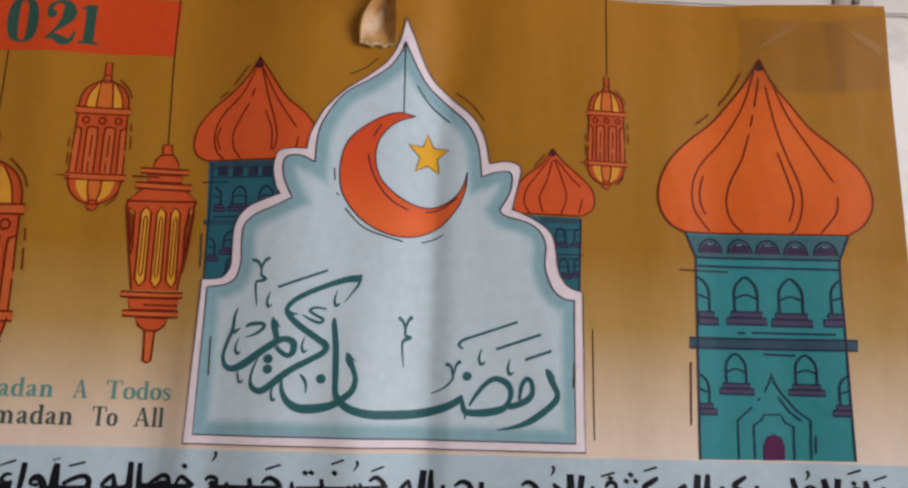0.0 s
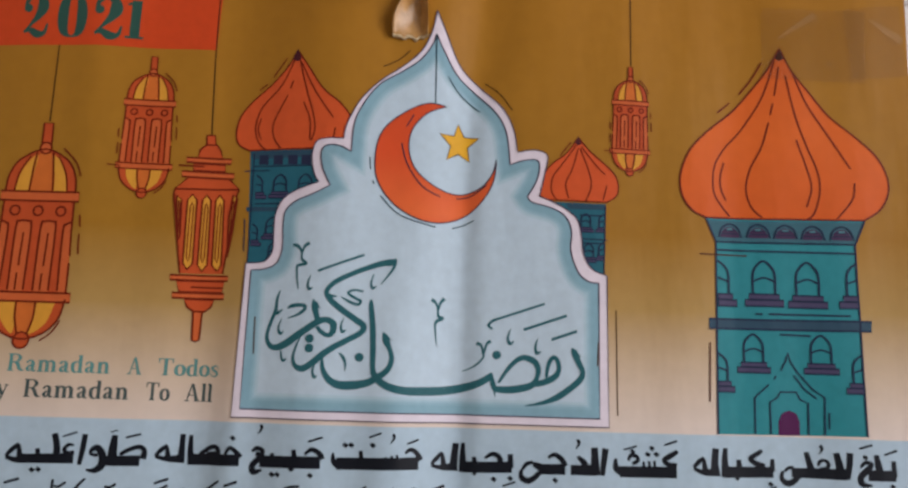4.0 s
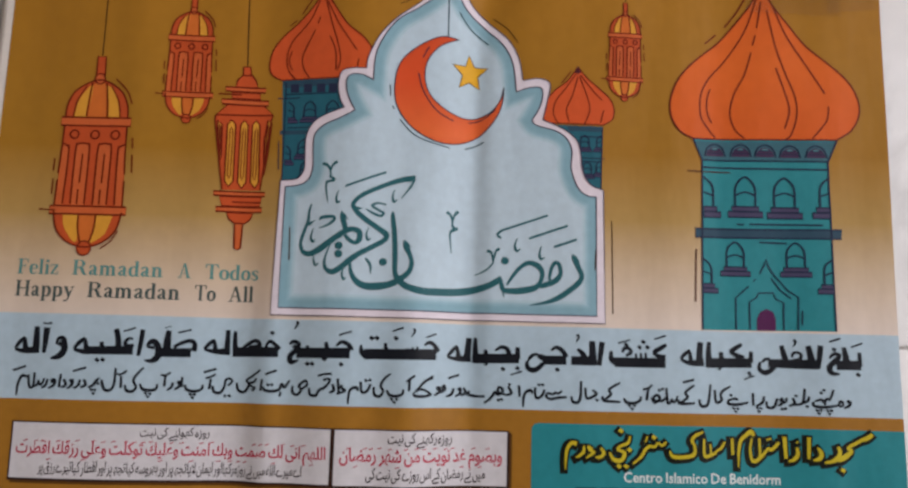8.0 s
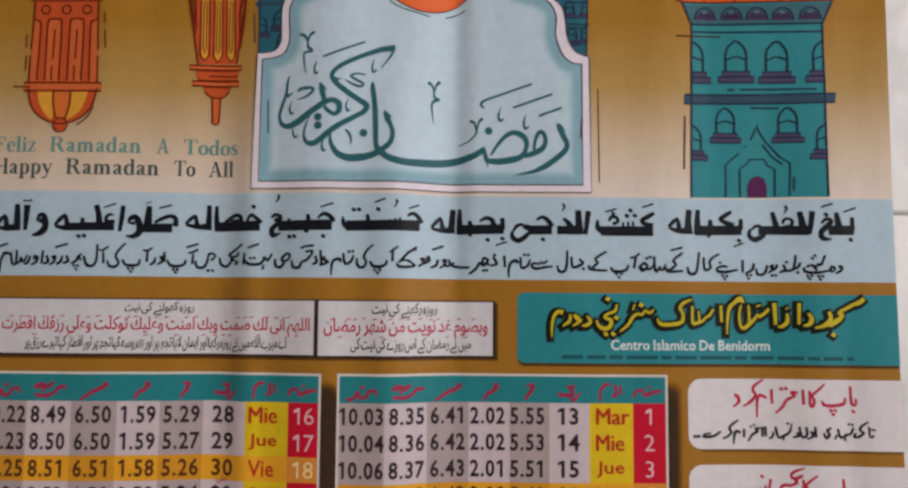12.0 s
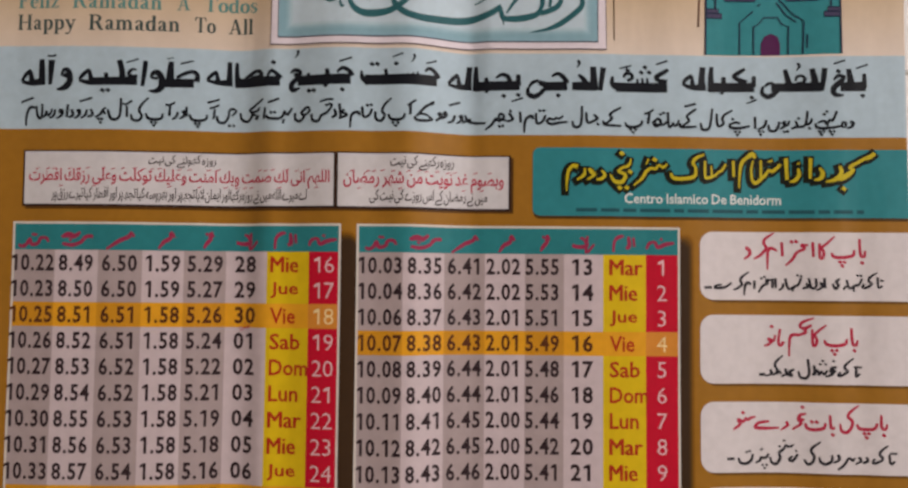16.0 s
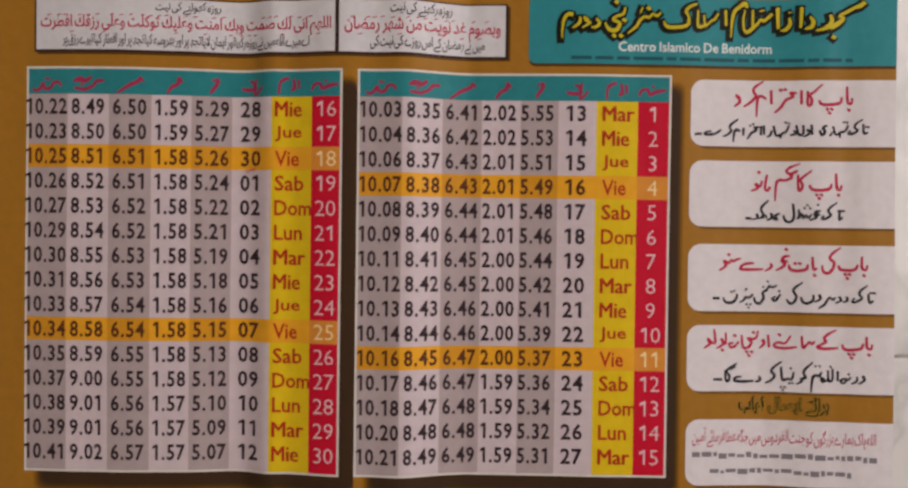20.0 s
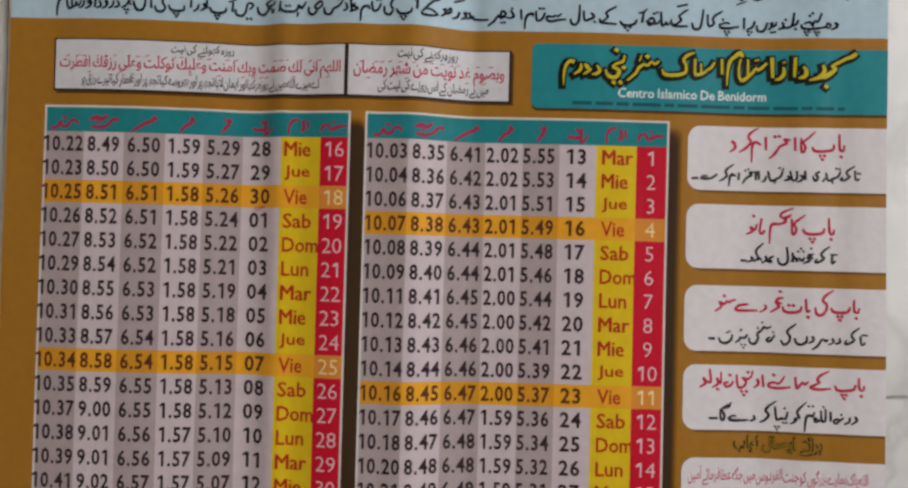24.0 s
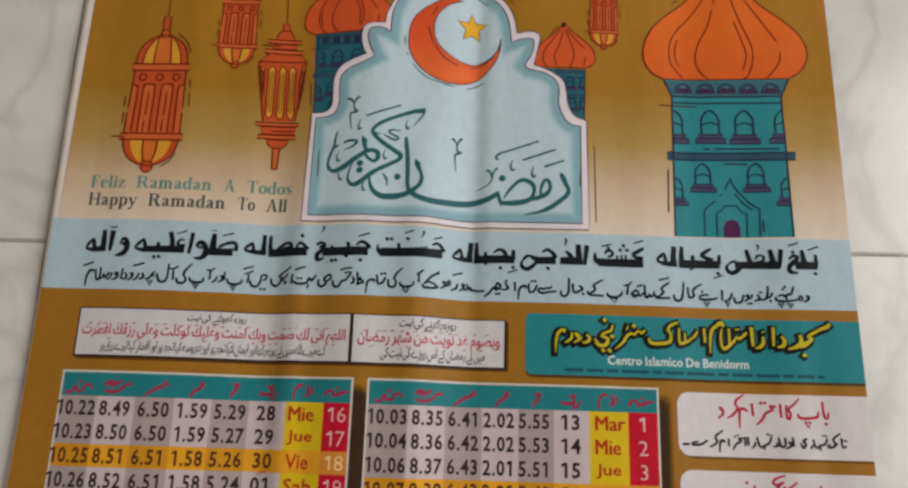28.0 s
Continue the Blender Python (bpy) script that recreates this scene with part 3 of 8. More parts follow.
sheet()
BAND_TOP, BAND_LOW = 76.0, 39.0


def strip_polys(u0, u1, v0, edge, n=60):
    """A ground that ends at the sheet's uneven upper edge."""
    out = []
    for k in range(n):
        a, b = u0 + (u1 - u0) * k / n, u0 + (u1 - u0) * (k + 1) / n
        out.append(((a, v0), (b, v0), (b, edge(b)), (a, edge(a))))
    return out


GOLD_RUN = faded("gold_to_cream", [(0.0, "d7c9be"), (0.1, "ccb8a2"), (0.26, "ab8a50"), (0.42, "9c6f24"), (1.0, "a26f21")], "Z", BASE + 0.072, BASE + 0.27)
GOLD = ink("996a24")
PALE = ink("abc0cd")
TEAL = ink("2e828a")
WHITE = ink("d3cdd0")
BLACK = ink("15181f")
RED = ink("be142f")
YELLOW = ink("d4b41e")
ORANGE = ink("dd5a22")
OUTLINE = ink("4a1d14")
NAVY = ink("212c45")
PRINT = ink("33262a")

printed("upper_ground", strip_polys(LEFT + 3.2, RIGHT, BAND_TOP, lambda u: top_edge(u) - 0.4), GOLD_RUN, CAL, 1, "gold ground fading down to cream")
printed("verse_band", rect(LEFT + 1.2, RIGHT, BAND_LOW, BAND_TOP), PALE, CAL, 1, "pale blue band with two lines of black lettering")
printed("lower_ground", rect(LEFT + 0.6, RIGHT, LOW + 0.5, BAND_LOW), GOLD, CAL, 1, "plain ochre gold ground")


# ---------------------------------------------------------------- date ribbon
RIBBON = printed("date_ribbon", fill([(-160.9, 252.8), (-53.6, 255.8), (-53.9, 230.5), (-160.7, 228.4)]), ink("c6461f"), CAL, 2, "orange ribbon with dark green numerals")


def fat_figures():
    """The year in fat old-style figures, drawn with a broad pen."""
    green = ink("2f5248")

    def two(u, v, w, h):
        x = lambda a, b, k: (u + a * w, v + b * h, k * w)
        body = stroke([x(0.1, 0.68, 0.1), x(0.16, 0.86, 0.16), x(0.4, 0.97, 0.1), x(0.66, 0.92, 0.28), x(0.74, 0.72, 0.42), x(0.6, 0.5, 0.28), x(0.32, 0.27, 0.1), x(0.1, 0.1, 0.1)], n=7)
        body += stroke([x(0.1, 0.1, 0.1), x(0.3, 0.16, 0.2), x(0.6, 0.06, 0.3), x(0.85, 0.1, 0.16), x(0.95, 0.32, 0.06)], n=7)
        return body + disc(u + 0.2 * w, v + 0.68 * h, 0.16 * w)

    def nought(u, v, w, h):
        x = lambda a, b, k: (u + a * w, v + b * h, k * w)
        return stroke([x(0.5, 0.98, 0.06), x(0.25, 0.86, 0.28), x(0.18, 0.5, 0.36), x(0.25, 0.14, 0.28), x(0.5, 0.02, 0.06), x(0.75, 0.14, 0.28), x(0.82, 0.5, 0.36), x(0.75, 0.86, 0.28)], closed=True, n=6)

    def one(u, v, w, h):
        x = lambda a, b, k: (u + a * w, v + b * h, k * w)
        return stroke([x(0.56, 0.02, 0.6), x(0.56, 0.98, 0.6)]) + stroke([x(0.0, 0.04, 0.16), x(1.12, 0.04, 0.16)]) + stroke([x(0.5, 0.93, 0.3), x(0.02, 0.86, 0.14)])

    corners = [(-136.5, 232.7), (-124.9, 251.2), (-121.5, 232.8), (-108.8, 251.6), (-106.3, 232.9), (-93.8, 251.4), (-92.8, 233.4), (-86.1, 251.3)]
    for k, shape in enumerate((two, nought, two, one)):
        (u0, v0), (u1, v1) = corners[2 * k], corners[2 * k + 1]
        printed("numeral", shape(u0, v0, u1 - u0, v1 - v0), green, RIBBON, 3)


fat_figures()

# ---------------------------------------------------------------- lanterns
LAMP_RED, LAMP_RIM, LAMP_GLOW, LAMP_ORANGE = ink("ba4f27"), ink("c46032"), ink("d29534"), ink("c86a2c")


def strings():
    line = ink("3a2210")
    for name, pts in (("lantern_string", [(-119.3, 265.5), (-119.7, 254.0)]), ("lantern_string", [(-119.4, 229.4), (-119.7, 195.6)]), ("lantern_string", [(-80.8, 266.8), (-80.2, 255.3)]),
                      ("lantern_string", [(-54.6, 267.8), (-54.6, 255.8), (-54.2, 228.8), (-53.2, 192.8)]), ("lantern_string", [(125.4, 269.0), (124.9, 232.4)])):
        printed(name, stroke(pts, 0.55, smooth=False), line, CAL, 3)


strings()
LAMP_LINE = ink("6c220f")


def lantern(rim, foot, wide, ticks=True):
    """A round fluted lantern drawn from its upper rim's middle to its lower rim's middle."""
    du, dv = (foot[0] - rim[0]) / 168, (foot[1] - rim[1]) / 168
    au, av = wide / 67, 0.0

    def at(s, t):
        return (rim[0] + s * au + t * du, rim[1] + t * dv)

    pen = 0.2 + 0.036 * wide
    me = tagged(printed("lantern", fill([at(*p) for p in ((-60, 6), (60, 6), (64, 166), (-64, 166))]), LAMP_RED, CAL, 3), "red and amber lantern picture with dark outlines")

    def area(name, pts, mat, level, smooth=True, label=""):
        loop = crom(pts, 5) if smooth else pts
        return printed(name, fill([at(*p) for p in loop]), mat, me, level, label)

    dome = [(-60, -6), (-57, -36), (-40, -64), (0, -82), (40, -64), (57, -36), (60, -6)]
    area("dome", dome, LAMP_RED, 3)
    area("dome_middle", [(-20, -8), (-16, -40), (-12, -70), (0, -80), (12, -70), (20, -40), (22, -8)], LAMP_ORANGE, 3.5)
    area("dome_pane", [(-44, -8), (-38, -40), (-22, -66), (-12, -70), (-16, -40), (-20, -8)], LAMP_GLOW, 4)
    area("dome_pane", [(22, -8), (20, -40), (12, -70), (26, -64), (38, -40), (44, -8)], LAMP_GLOW, 4)
    area("neck", [(-8, -128), (8, -128), (9, -92), (-9, -92)], LAMP_RED, 3, False)
    printed("neck_ball", disc(*at(0, -84), 10 * au), LAMP_RIM, me, 4)
    area("rim", [(-67, -8), (67, -8), (67, 8), (-67, 8)], LAMP_RIM, 4, False)
    bowl = [(-64, 172), (-56, 205), (-34, 228), (0, 238), (34, 228), (56, 205), (64, 172)]
    area("bowl", bowl, LAMP_RED, 3)
    area("bowl_middle", [(-16, 178), (-14, 204), (-12, 230), (0, 236), (10, 230), (16, 204), (18, 178)], LAMP_ORANGE, 3.5)
    area("bowl_pane", [(-46, 178), (-40, 204), (-18, 230), (-14, 204), (-16, 178)], LAMP_GLOW, 4)
    area("bowl_pane", [(18, 178), (16, 204), (10, 230), (36, 212), (48, 178)], LAMP_GLOW, 4)
    area("foot_rim", [(-72, 162), (72, 162), (72, 177), (-72, 177)], LAMP_RIM, 4, False)
    printed("foot_ball", disc(*at(0, 240), 13 * au), LAMP_RED, me, 5)
    for k in (-21, 21):
        area("flute", [(k - 12, 160), (k - 12, 52), (k - 6, 44), (k + 6, 44), (k + 12, 52), (k + 12, 160)], LAMP_RIM, 4, False)
    for sgn in (-1, 1):
        area("flute", [(sgn * 49, 160), (sgn * 48, 56), (sgn * 54, 46), (sgn * 60, 44), (sgn * 63, 160)], LAMP_RIM, 4, False)
    count = iter(range(999))

    def pen_line(pts, w=1.0, closed=False, smooth=True):
        printed("pen_line", stroke([at(*p) for p in pts], pen * w, closed, smooth), LAMP_LINE, me, 6 + 0.03 * next(count))

    pen_line(dome)
    pen_line(bowl)
    for sgn in (-1, 1):
        pen_line([(sgn * 60, 8), (sgn * 61, 60), (sgn * 63, 100)])
        pen_line([(sgn * 63, 112), (sgn * 64, 162)], smooth=False)
        pen_line([(sgn * 14, -76), (sgn * 18, -40), (sgn * 20, -10)])
        pen_line([(sgn * 16, 178), (sgn * 15, 204), (sgn * 8, 230)])
        pen_line([(sgn * 24, -70), (sgn * 40, -40), (sgn * 45, -10)], 0.8)
        pen_line([(sgn * 49, 158), (sgn * 47, 58), (sgn * 52, 47), (sgn * 60, 43)])
    for k in (-21, 21):
        pen_line([(k - 13, 158), (k - 13, 54), (k - 7, 43), (k + 7, 43), (k + 13, 54), (k + 13, 158)])
        pen_line([(k + 1, 62), (k, 118)], 0.9, smooth=False)
        pen_line([(k - 1, 130), (k - 1, 158)], 0.9, smooth=False)
    for k in (-40, 0, 40):
        pen_line([(k * 0.98 + 8 * math.cos(a), 25 + 8 * math.sin(a)) for a in (0, 0.9, 1.8, 2.7, 3.6, 4.5, 5.4)], 1.0, True)
    for a, b, w in ((-8, 8, 67), (162, 177, 72)):
        pen_line([(-w, a), (w, a), (w, b), (-w, b)], 1.0, True, False)
    pen_line([(-8, -92), (-8, -128), (8, -128), (9, -92)], 0.9, False, False)
    pen_line([(10 * math.cos(a), -84 + 10 * math.sin(a)) for a in (0, 0.9, 1.8, 2.7, 3.6, 4.5, 5.4)], 0.9, True)
    pen_line([(13 * math.cos(a), 240 + 13 * math.sin(a)) for a in (0, 0.9, 1.8, 2.7, 3.6, 4.5, 5.4)], 0.9, True)
    if ticks:
        pen_line([(-92, 169), (-60, 170)], 0.8, smooth=False)
        pen_line([(32, -84), (56, -60), (66, -36)], 0.8)
        pen_line([(72, 30), (74, 50)], 0.8, smooth=False)
        pen_line([(74, 62), (76, 96)], 0.8, smooth=False)
        pen_line([(-72, 72), (-72, 96)], 0.8, smooth=False)
        pen_line([(-71, 110), (-71, 140)], 0.8, smooth=False)
        pen_line([(30, 240), (48, 226), (60, 206)], 0.8)
    return me


for rim, foot, edge in ([(-119.7, 163.6), (-119.7, 122.7), (-103.7, 164.8)], [(-79.5, 205.5), (-79.6, 178.4), (-68.8, 205.6)], [(124.5, 215.2), (124.2, 193.6), (132.8, 214.9)]):
    lantern(rim, foot, abs(edge[0] - rim[0]))


def tall_lantern():
    """The faceted lantern with a stepped hood."""
    me = printed("lantern", fill([(-66.2, 169.2), (-40.4, 170.2), (-40.9, 167.6), (-44.3, 134.6), (-61.3, 134.3), (-66.4, 166.4)]), LAMP_RED, CAL, 3, "red faceted lantern picture with amber slots")
    pieces = (("finial", [(-55.0, 192.7), (-51.7, 192.9), (-51.1, 188.8), (-54.8, 188.6)], LAMP_RED), ("hood", [(-58.0, 182.8), (-57.3, 186.4), (-55.1, 188.6), (-50.6, 188.8), (-48.9, 186.3), (-47.9, 182.8)], LAMP_RED),
              ("hood_ring", [(-62.6, 182.8), (-44.2, 183.0), (-44.3, 180.9), (-62.4, 180.8)], LAMP_RIM), ("hood_step", [(-59.7, 180.4), (-46.7, 180.5), (-46.4, 177.5), (-59.4, 177.4)], LAMP_RED),
              ("hood_ring", [(-64.0, 176.9), (-42.7, 176.9), (-42.7, 174.6), (-63.8, 174.6)], LAMP_RIM), ("shoulder", [(-61.1, 174.5), (-44.7, 174.5), (-40.1, 170.2), (-66.4, 169.2)], LAMP_RED),
              ("foot_ring", [(-65.0, 133.5), (-41.9, 133.7), (-41.9, 131.8), (-64.8, 131.5)], LAMP_RIM), ("foot_block", [(-62.4, 131.2), (-43.3, 131.5), (-43.9, 126.9), (-61.0, 126.7)], LAMP_RED),
              ("foot_ring", [(-63.6, 126.3), (-42.9, 126.5), (-43.0, 124.3), (-63.4, 124.2)], LAMP_RIM), ("cup", [(-58.8, 123.9), (-46.7, 123.9), (-47.9, 121.0), (-50.3, 119.0), (-54.8, 119.0), (-57.4, 120.8)], LAMP_RED),
              ("stem", [(-54.8, 119.0), (-51.2, 119.0), (-51.6, 107.6), (-52.9, 106.9), (-54.4, 107.5)], LAMP_RIM))
    lines = []
    for name, pts, mat in pieces:
        printed(name, fill(pts), mat, me, 4)
        lines.append(stroke(pts, 0.75, True, False))
    slots = ([(-58.9, 167.2), (-57.0, 165.1), (-56.7, 138.4), (-58.6, 135.9), (-60.5, 138.3), (-60.7, 164.9)], [(-53.3, 167.3), (-51.4, 165.1), (-50.9, 138.2), (-52.8, 135.4), (-54.7, 138.0), (-54.8, 164.9)],
             [(-48.0, 167.5), (-46.1, 165.4), (-45.2, 138.4), (-46.8, 135.7), (-49.0, 138.3), (-49.5, 165.2)], [(-65.2, 166.7), (-63.1, 164.8), (-62.6, 150.4), (-63.1, 147.9), (-64.8, 157.7)], [(-42.4, 167.8), (-40.6, 166.4), (-41.7, 151.3), (-43.0, 141.5), (-43.6, 158.7)])
    for pts in slots:
        printed("slot", fill(pts), LAMP_GLOW, me, 4)
        mu, mv = sum(p[0] for p in pts) / len(pts), sum(p[1] for p in pts) / len(pts)
        lines.append(stroke([(mu + (a - mu) * 0.35, mv + (b - mv) * 0.78) for a, b in pts], 0.5, True, False))
        lines.append(stroke(pts, 0.75, True, False))
    for pts in ([(-66.2, 169.2), (-66.4, 166.4), (-61.3, 134.3)], [(-40.1, 170.2), (-40.9, 167.6), (-44.3, 134.6)], [(-65.5, 179.3), (-55.2, 179.3)], [(-56.5, 128.8), (-43.8, 128.8)]):
        lines.append(stroke(pts, 0.7, smooth=False))
    for k, line in enumerate(lines):
        printed("pen_line", line, LAMP_LINE, me, 6 + 0.03 * k)


tall_lantern()

# ---------------------------------------------------------------- towers
DOME = faded("dome_orange", [(0.0, "cb5920"), (0.5, "d46424"), (1.0, "c95a22")], "Z", BASE + 0.15, BASE + 0.25)
VIOLET = ink("45304c")
SILL = ink("48435f")
SLATE = ink("2f4a5c")


def arch_window(bm_lines, fills, cu, cv, w, h, half=0):
    """A round-headed window with a stepped sill; half: -1 or 1 keeps that side alone."""
    def side(pts):
        return [(cu + a * w, cv + b * h) for a, b in pts]
    head = [(-0.28, 0.25), (-0.28, 0.68), (-0.19, 0.87), (0, 1.0), (0.19, 0.87), (0.28, 0.68), (0.28, 0.25)]
    cross = [(-0.28, 0.53), (0, 0.62), (0.28, 0.53)]
    if half < 0:
        head, cross = head[:4], [(-0.28, 0.53), (0, 0.62)]
    if half > 0:
        head, cross = head[3:], [(0, 0.62), (0.28, 0.53)]
    pen = 0.36 + 0.032 * w
    bm_lines += stroke(side(head), pen)
    bm_lines += stroke(side(cross), pen * 0.85)
    x0, x1 = (-1 if half <= 0 else 0), (1 if half >= 0 else 0)
    for span, a, b in ((0.385, 0.13, 0.25), (0.49, -0.02, 0.12)):
        ends = (cu + span * w * x0, cu + span * w * x1)
        fills += rect(*ends, cv + a * h, cv + b * h)
        bm_lines += stroke([(ends[0], cv + a * h), (ends[1], cv + a * h), (ends[1], cv + b * h), (ends[0], cv + b * h)], pen * 0.8, True, False)


def great_tower():
    me = printed("minaret", fill([(157.0, 166.0), (224.2, 166.6), (219.6, 156.0), (219.6, 142.7), (219.9, 129.7), (220.1, 99.9), (220.3, 77.1), (159.8, 76.4), (160.4, 108.1), (160.8, 129.3), (161.2, 156.1)]), TEAL, CAL, 2, "teal minaret picture with orange onion dome")
    dome = [(191.8, 244.3), (185.6, 233.3), (176.8, 221.9), (169.5, 213.7), (158.8, 204.8), (150.5, 195.6), (146.2, 184.9), (146.6, 175.8), (150.9, 169.2), (157.0, 166.3), (191.5, 166.6), (224.0, 166.8), (231.4, 171.8), (235.5, 180.0), (234.7, 188.3), (230.3, 196.2), (222.0, 204.0), (211.7, 213.0), (203.9, 223.3), (196.2, 233.9)]
    outline = dome[:1] + crom(dome[:10], 5)[1:] + crom(dome[11:] + dome[:1], 5)[:-1]
    printed("dome", fill(outline), DOME, me, 4, "orange ribbed onion dome")
    ribs = ([(189.3, 238.4), (183.2, 221.0), (173.9, 206.2), (165.4, 196.4), (161.1, 188.0), (160.8, 177.6), (164.5, 171.0), (167.7, 167.2)], [(165.6, 190.9), (163.9, 184.7), (164.1, 178.9), (166.1, 174.2)], [(191.0, 235.4), (189.8, 228.6), (188.5, 221.9)],
            [(187.8, 218.3), (186.4, 213.1)], [(185.6, 209.5), (182.2, 198.4), (177.2, 188.8), (175.0, 179.5), (177.0, 171.6), (181.3, 167.2)], [(193.7, 231.3), (197.5, 213.4), (202.5, 199.4), (207.0, 188.0), (207.6, 178.7), (204.8, 169.5), (201.2, 166.7)],
            [(197.6, 201.9), (201.9, 190.0), (204.1, 180.9), (201.3, 172.1)], [(197.3, 232.7), (203.6, 218.5), (212.1, 204.6), (221.0, 189.5)], [(222.4, 183.1), (221.2, 175.9), (214.3, 167.3)],
            [(183.7, 237.4), (178.9, 229.2), (173.4, 222.3)], [(169.1, 218.2), (163.5, 213.4)])
    lines = stroke(outline, 0.75, True, False)
    for r in ribs:
        r = [(u - 1.5 * min(1.0, max(0.0, (u - 193) / 12)), v) for u, v in r]
        printed("dome_rib", stroke(r, 0.7), ink("6a2010"), me, 6)
    printed("dome_line", lines, ink("6a2010"), me, 6, "dark red pen outline")
    printed("dome_tip", fill([(191.8, 244.7), (194.1, 239.6), (191.5, 238.2), (189.2, 239.3)]), ink("3a1a18"), me, 5)
    printed("ledge", fill([(157.3, 123.3), (224.8, 123.9), (224.5, 119.8), (157.2, 119.3)]), SLATE, me, 4, "slate blue ledge")
    printed("collar", fill([(157.6, 165.2), (223.7, 165.9), (219.8, 156.9), (161.2, 156.7)]), ink("3a6470"), me, 3)
    for a in [(167.4, 158.7), (179.5, 158.8), (190.8, 158.7), (202.2, 158.5), (214.3, 158.6)]:
        u, v = a
        arc = [(u + 4.2 * math.cos(a * math.pi / 8), v - 0.6 + 4.6 * math.sin(a * math.pi / 8)) for a in range(9)]
        printed("collar_window", fill(arc), VIOLET, me, 4)
        printed("collar_pane", fill([(u - 1.5, v + 2.4), (u + 1.5, v + 2.4), (u + 1.0, v + 3.4), (u - 1.0, v + 3.4)]), ink("4f7f88"), me, 4.5)
        printed("window_line", stroke([(u - 3.6, v + 1.0), (u + 3.6, v + 1.0)], 0.5), NAVY, me, 5)
        printed("window_line", stroke([(u - 2.6, v + 2.4), (u + 2.6, v + 2.4)], 0.5), NAVY, me, 5)
        printed("window_line", stroke([(u - 4.9, v - 0.6), (u - 3.5, v + 3.4), (u, v + 5.2), (u + 3.5, v + 3.4), (u + 4.9, v - 0.6)], 0.75), NAVY, me, 5.5)
    spots = [(181.2, 129.6), (199.2, 129.3), (161.6, 129.2), (219.9, 129.6)]
    low = [(175.9, 101.9), (203.6, 102.1), (160.6, 93.8), (220.0, 94.5)]
    for group, h, w in ((spots, 18.8, 16.4), (low, 15.5, 14.2)):
        for k, (u, v) in enumerate(group):
            lines, fills = [], []
            arch_window(lines, fills, u, v, w, h, (0, 0, 1, -1)[k])
            printed("tower_window", lines, NAVY, me, 6, "dark outlined arched window")
            printed("window_sill", fills, SILL, me, 5)
    for r in ([(161.2, 156.1), (220.0, 156.3)], [(161.6, 152.6), (219.5, 152.4)], [(177.2, 125.9), (180.2, 125.8)], [(182.9, 126.0), (216.2, 126.0)],
              [(187.2, 117.6), (199.8, 117.3)], [(161.2, 156.1), (160.8, 129.3), (160.4, 108.1), (159.8, 76.4)], [(219.6, 156.0), (219.6, 142.7), (219.9, 129.7), (220.1, 99.9), (220.3, 77.1)],
              [(157.0, 166.0), (161.2, 156.1)], [(224.2, 166.6), (219.6, 156.0)], [(157.3, 123.3), (224.8, 123.9)], [(224.5, 119.8), (157.2, 119.3)]):
        printed("tower_line", stroke(r, 0.8, smooth=False), NAVY, me, 6)
    for r in ([(175.5, 76.8), (175.7, 91.5), (181.8, 96.9)], [(184.1, 99.3), (185.1, 100.4)], [(187.0, 102.8), (189.4, 107.3), (190.1, 110.3), (191.0, 106.7), (193.5, 102.6), (199.6, 95.5), (204.3, 92.3), (203.7, 77.2)],
              [(181.9, 77.0), (182.0, 89.7), (185.3, 91.9), (186.3, 94.0), (193.0, 94.2), (194.5, 91.2), (197.7, 89.8), (197.4, 77.0)], [(192.3, 101.0), (196.4, 95.4), (201.0, 91.9)], [(205.8, 86.3), (205.5, 79.8)]):
        printed("tower_line", stroke(r, 0.62, smooth=False), NAVY, me, 6)
    printed("doorway", fill([(185.1, 76.6), (185.3, 82.2), (186.9, 85.5), (189.9, 86.7), (192.8, 85.5), (194.0, 82.0), (193.8, 76.8)]), ink("4d1748"), me, 4, "dark purple doorway")
    for r in ([(153.8, 150.5), (174.4, 150.4)], [(157.5, 113.6), (156.7, 89.3)]):
        printed("pen_mark", stroke(r, 0.6, smooth=False), OUTLINE, me, 6)


great_tower()


def small_window(me, u, v, w, h, half):
    lines, sills = [], []
    arch_window(lines, sills, u, v, w, h, half)
    printed("tower_window", lines, NAVY, me, 5)
    printed("window_sill", sills, SILL, me, 4.5)


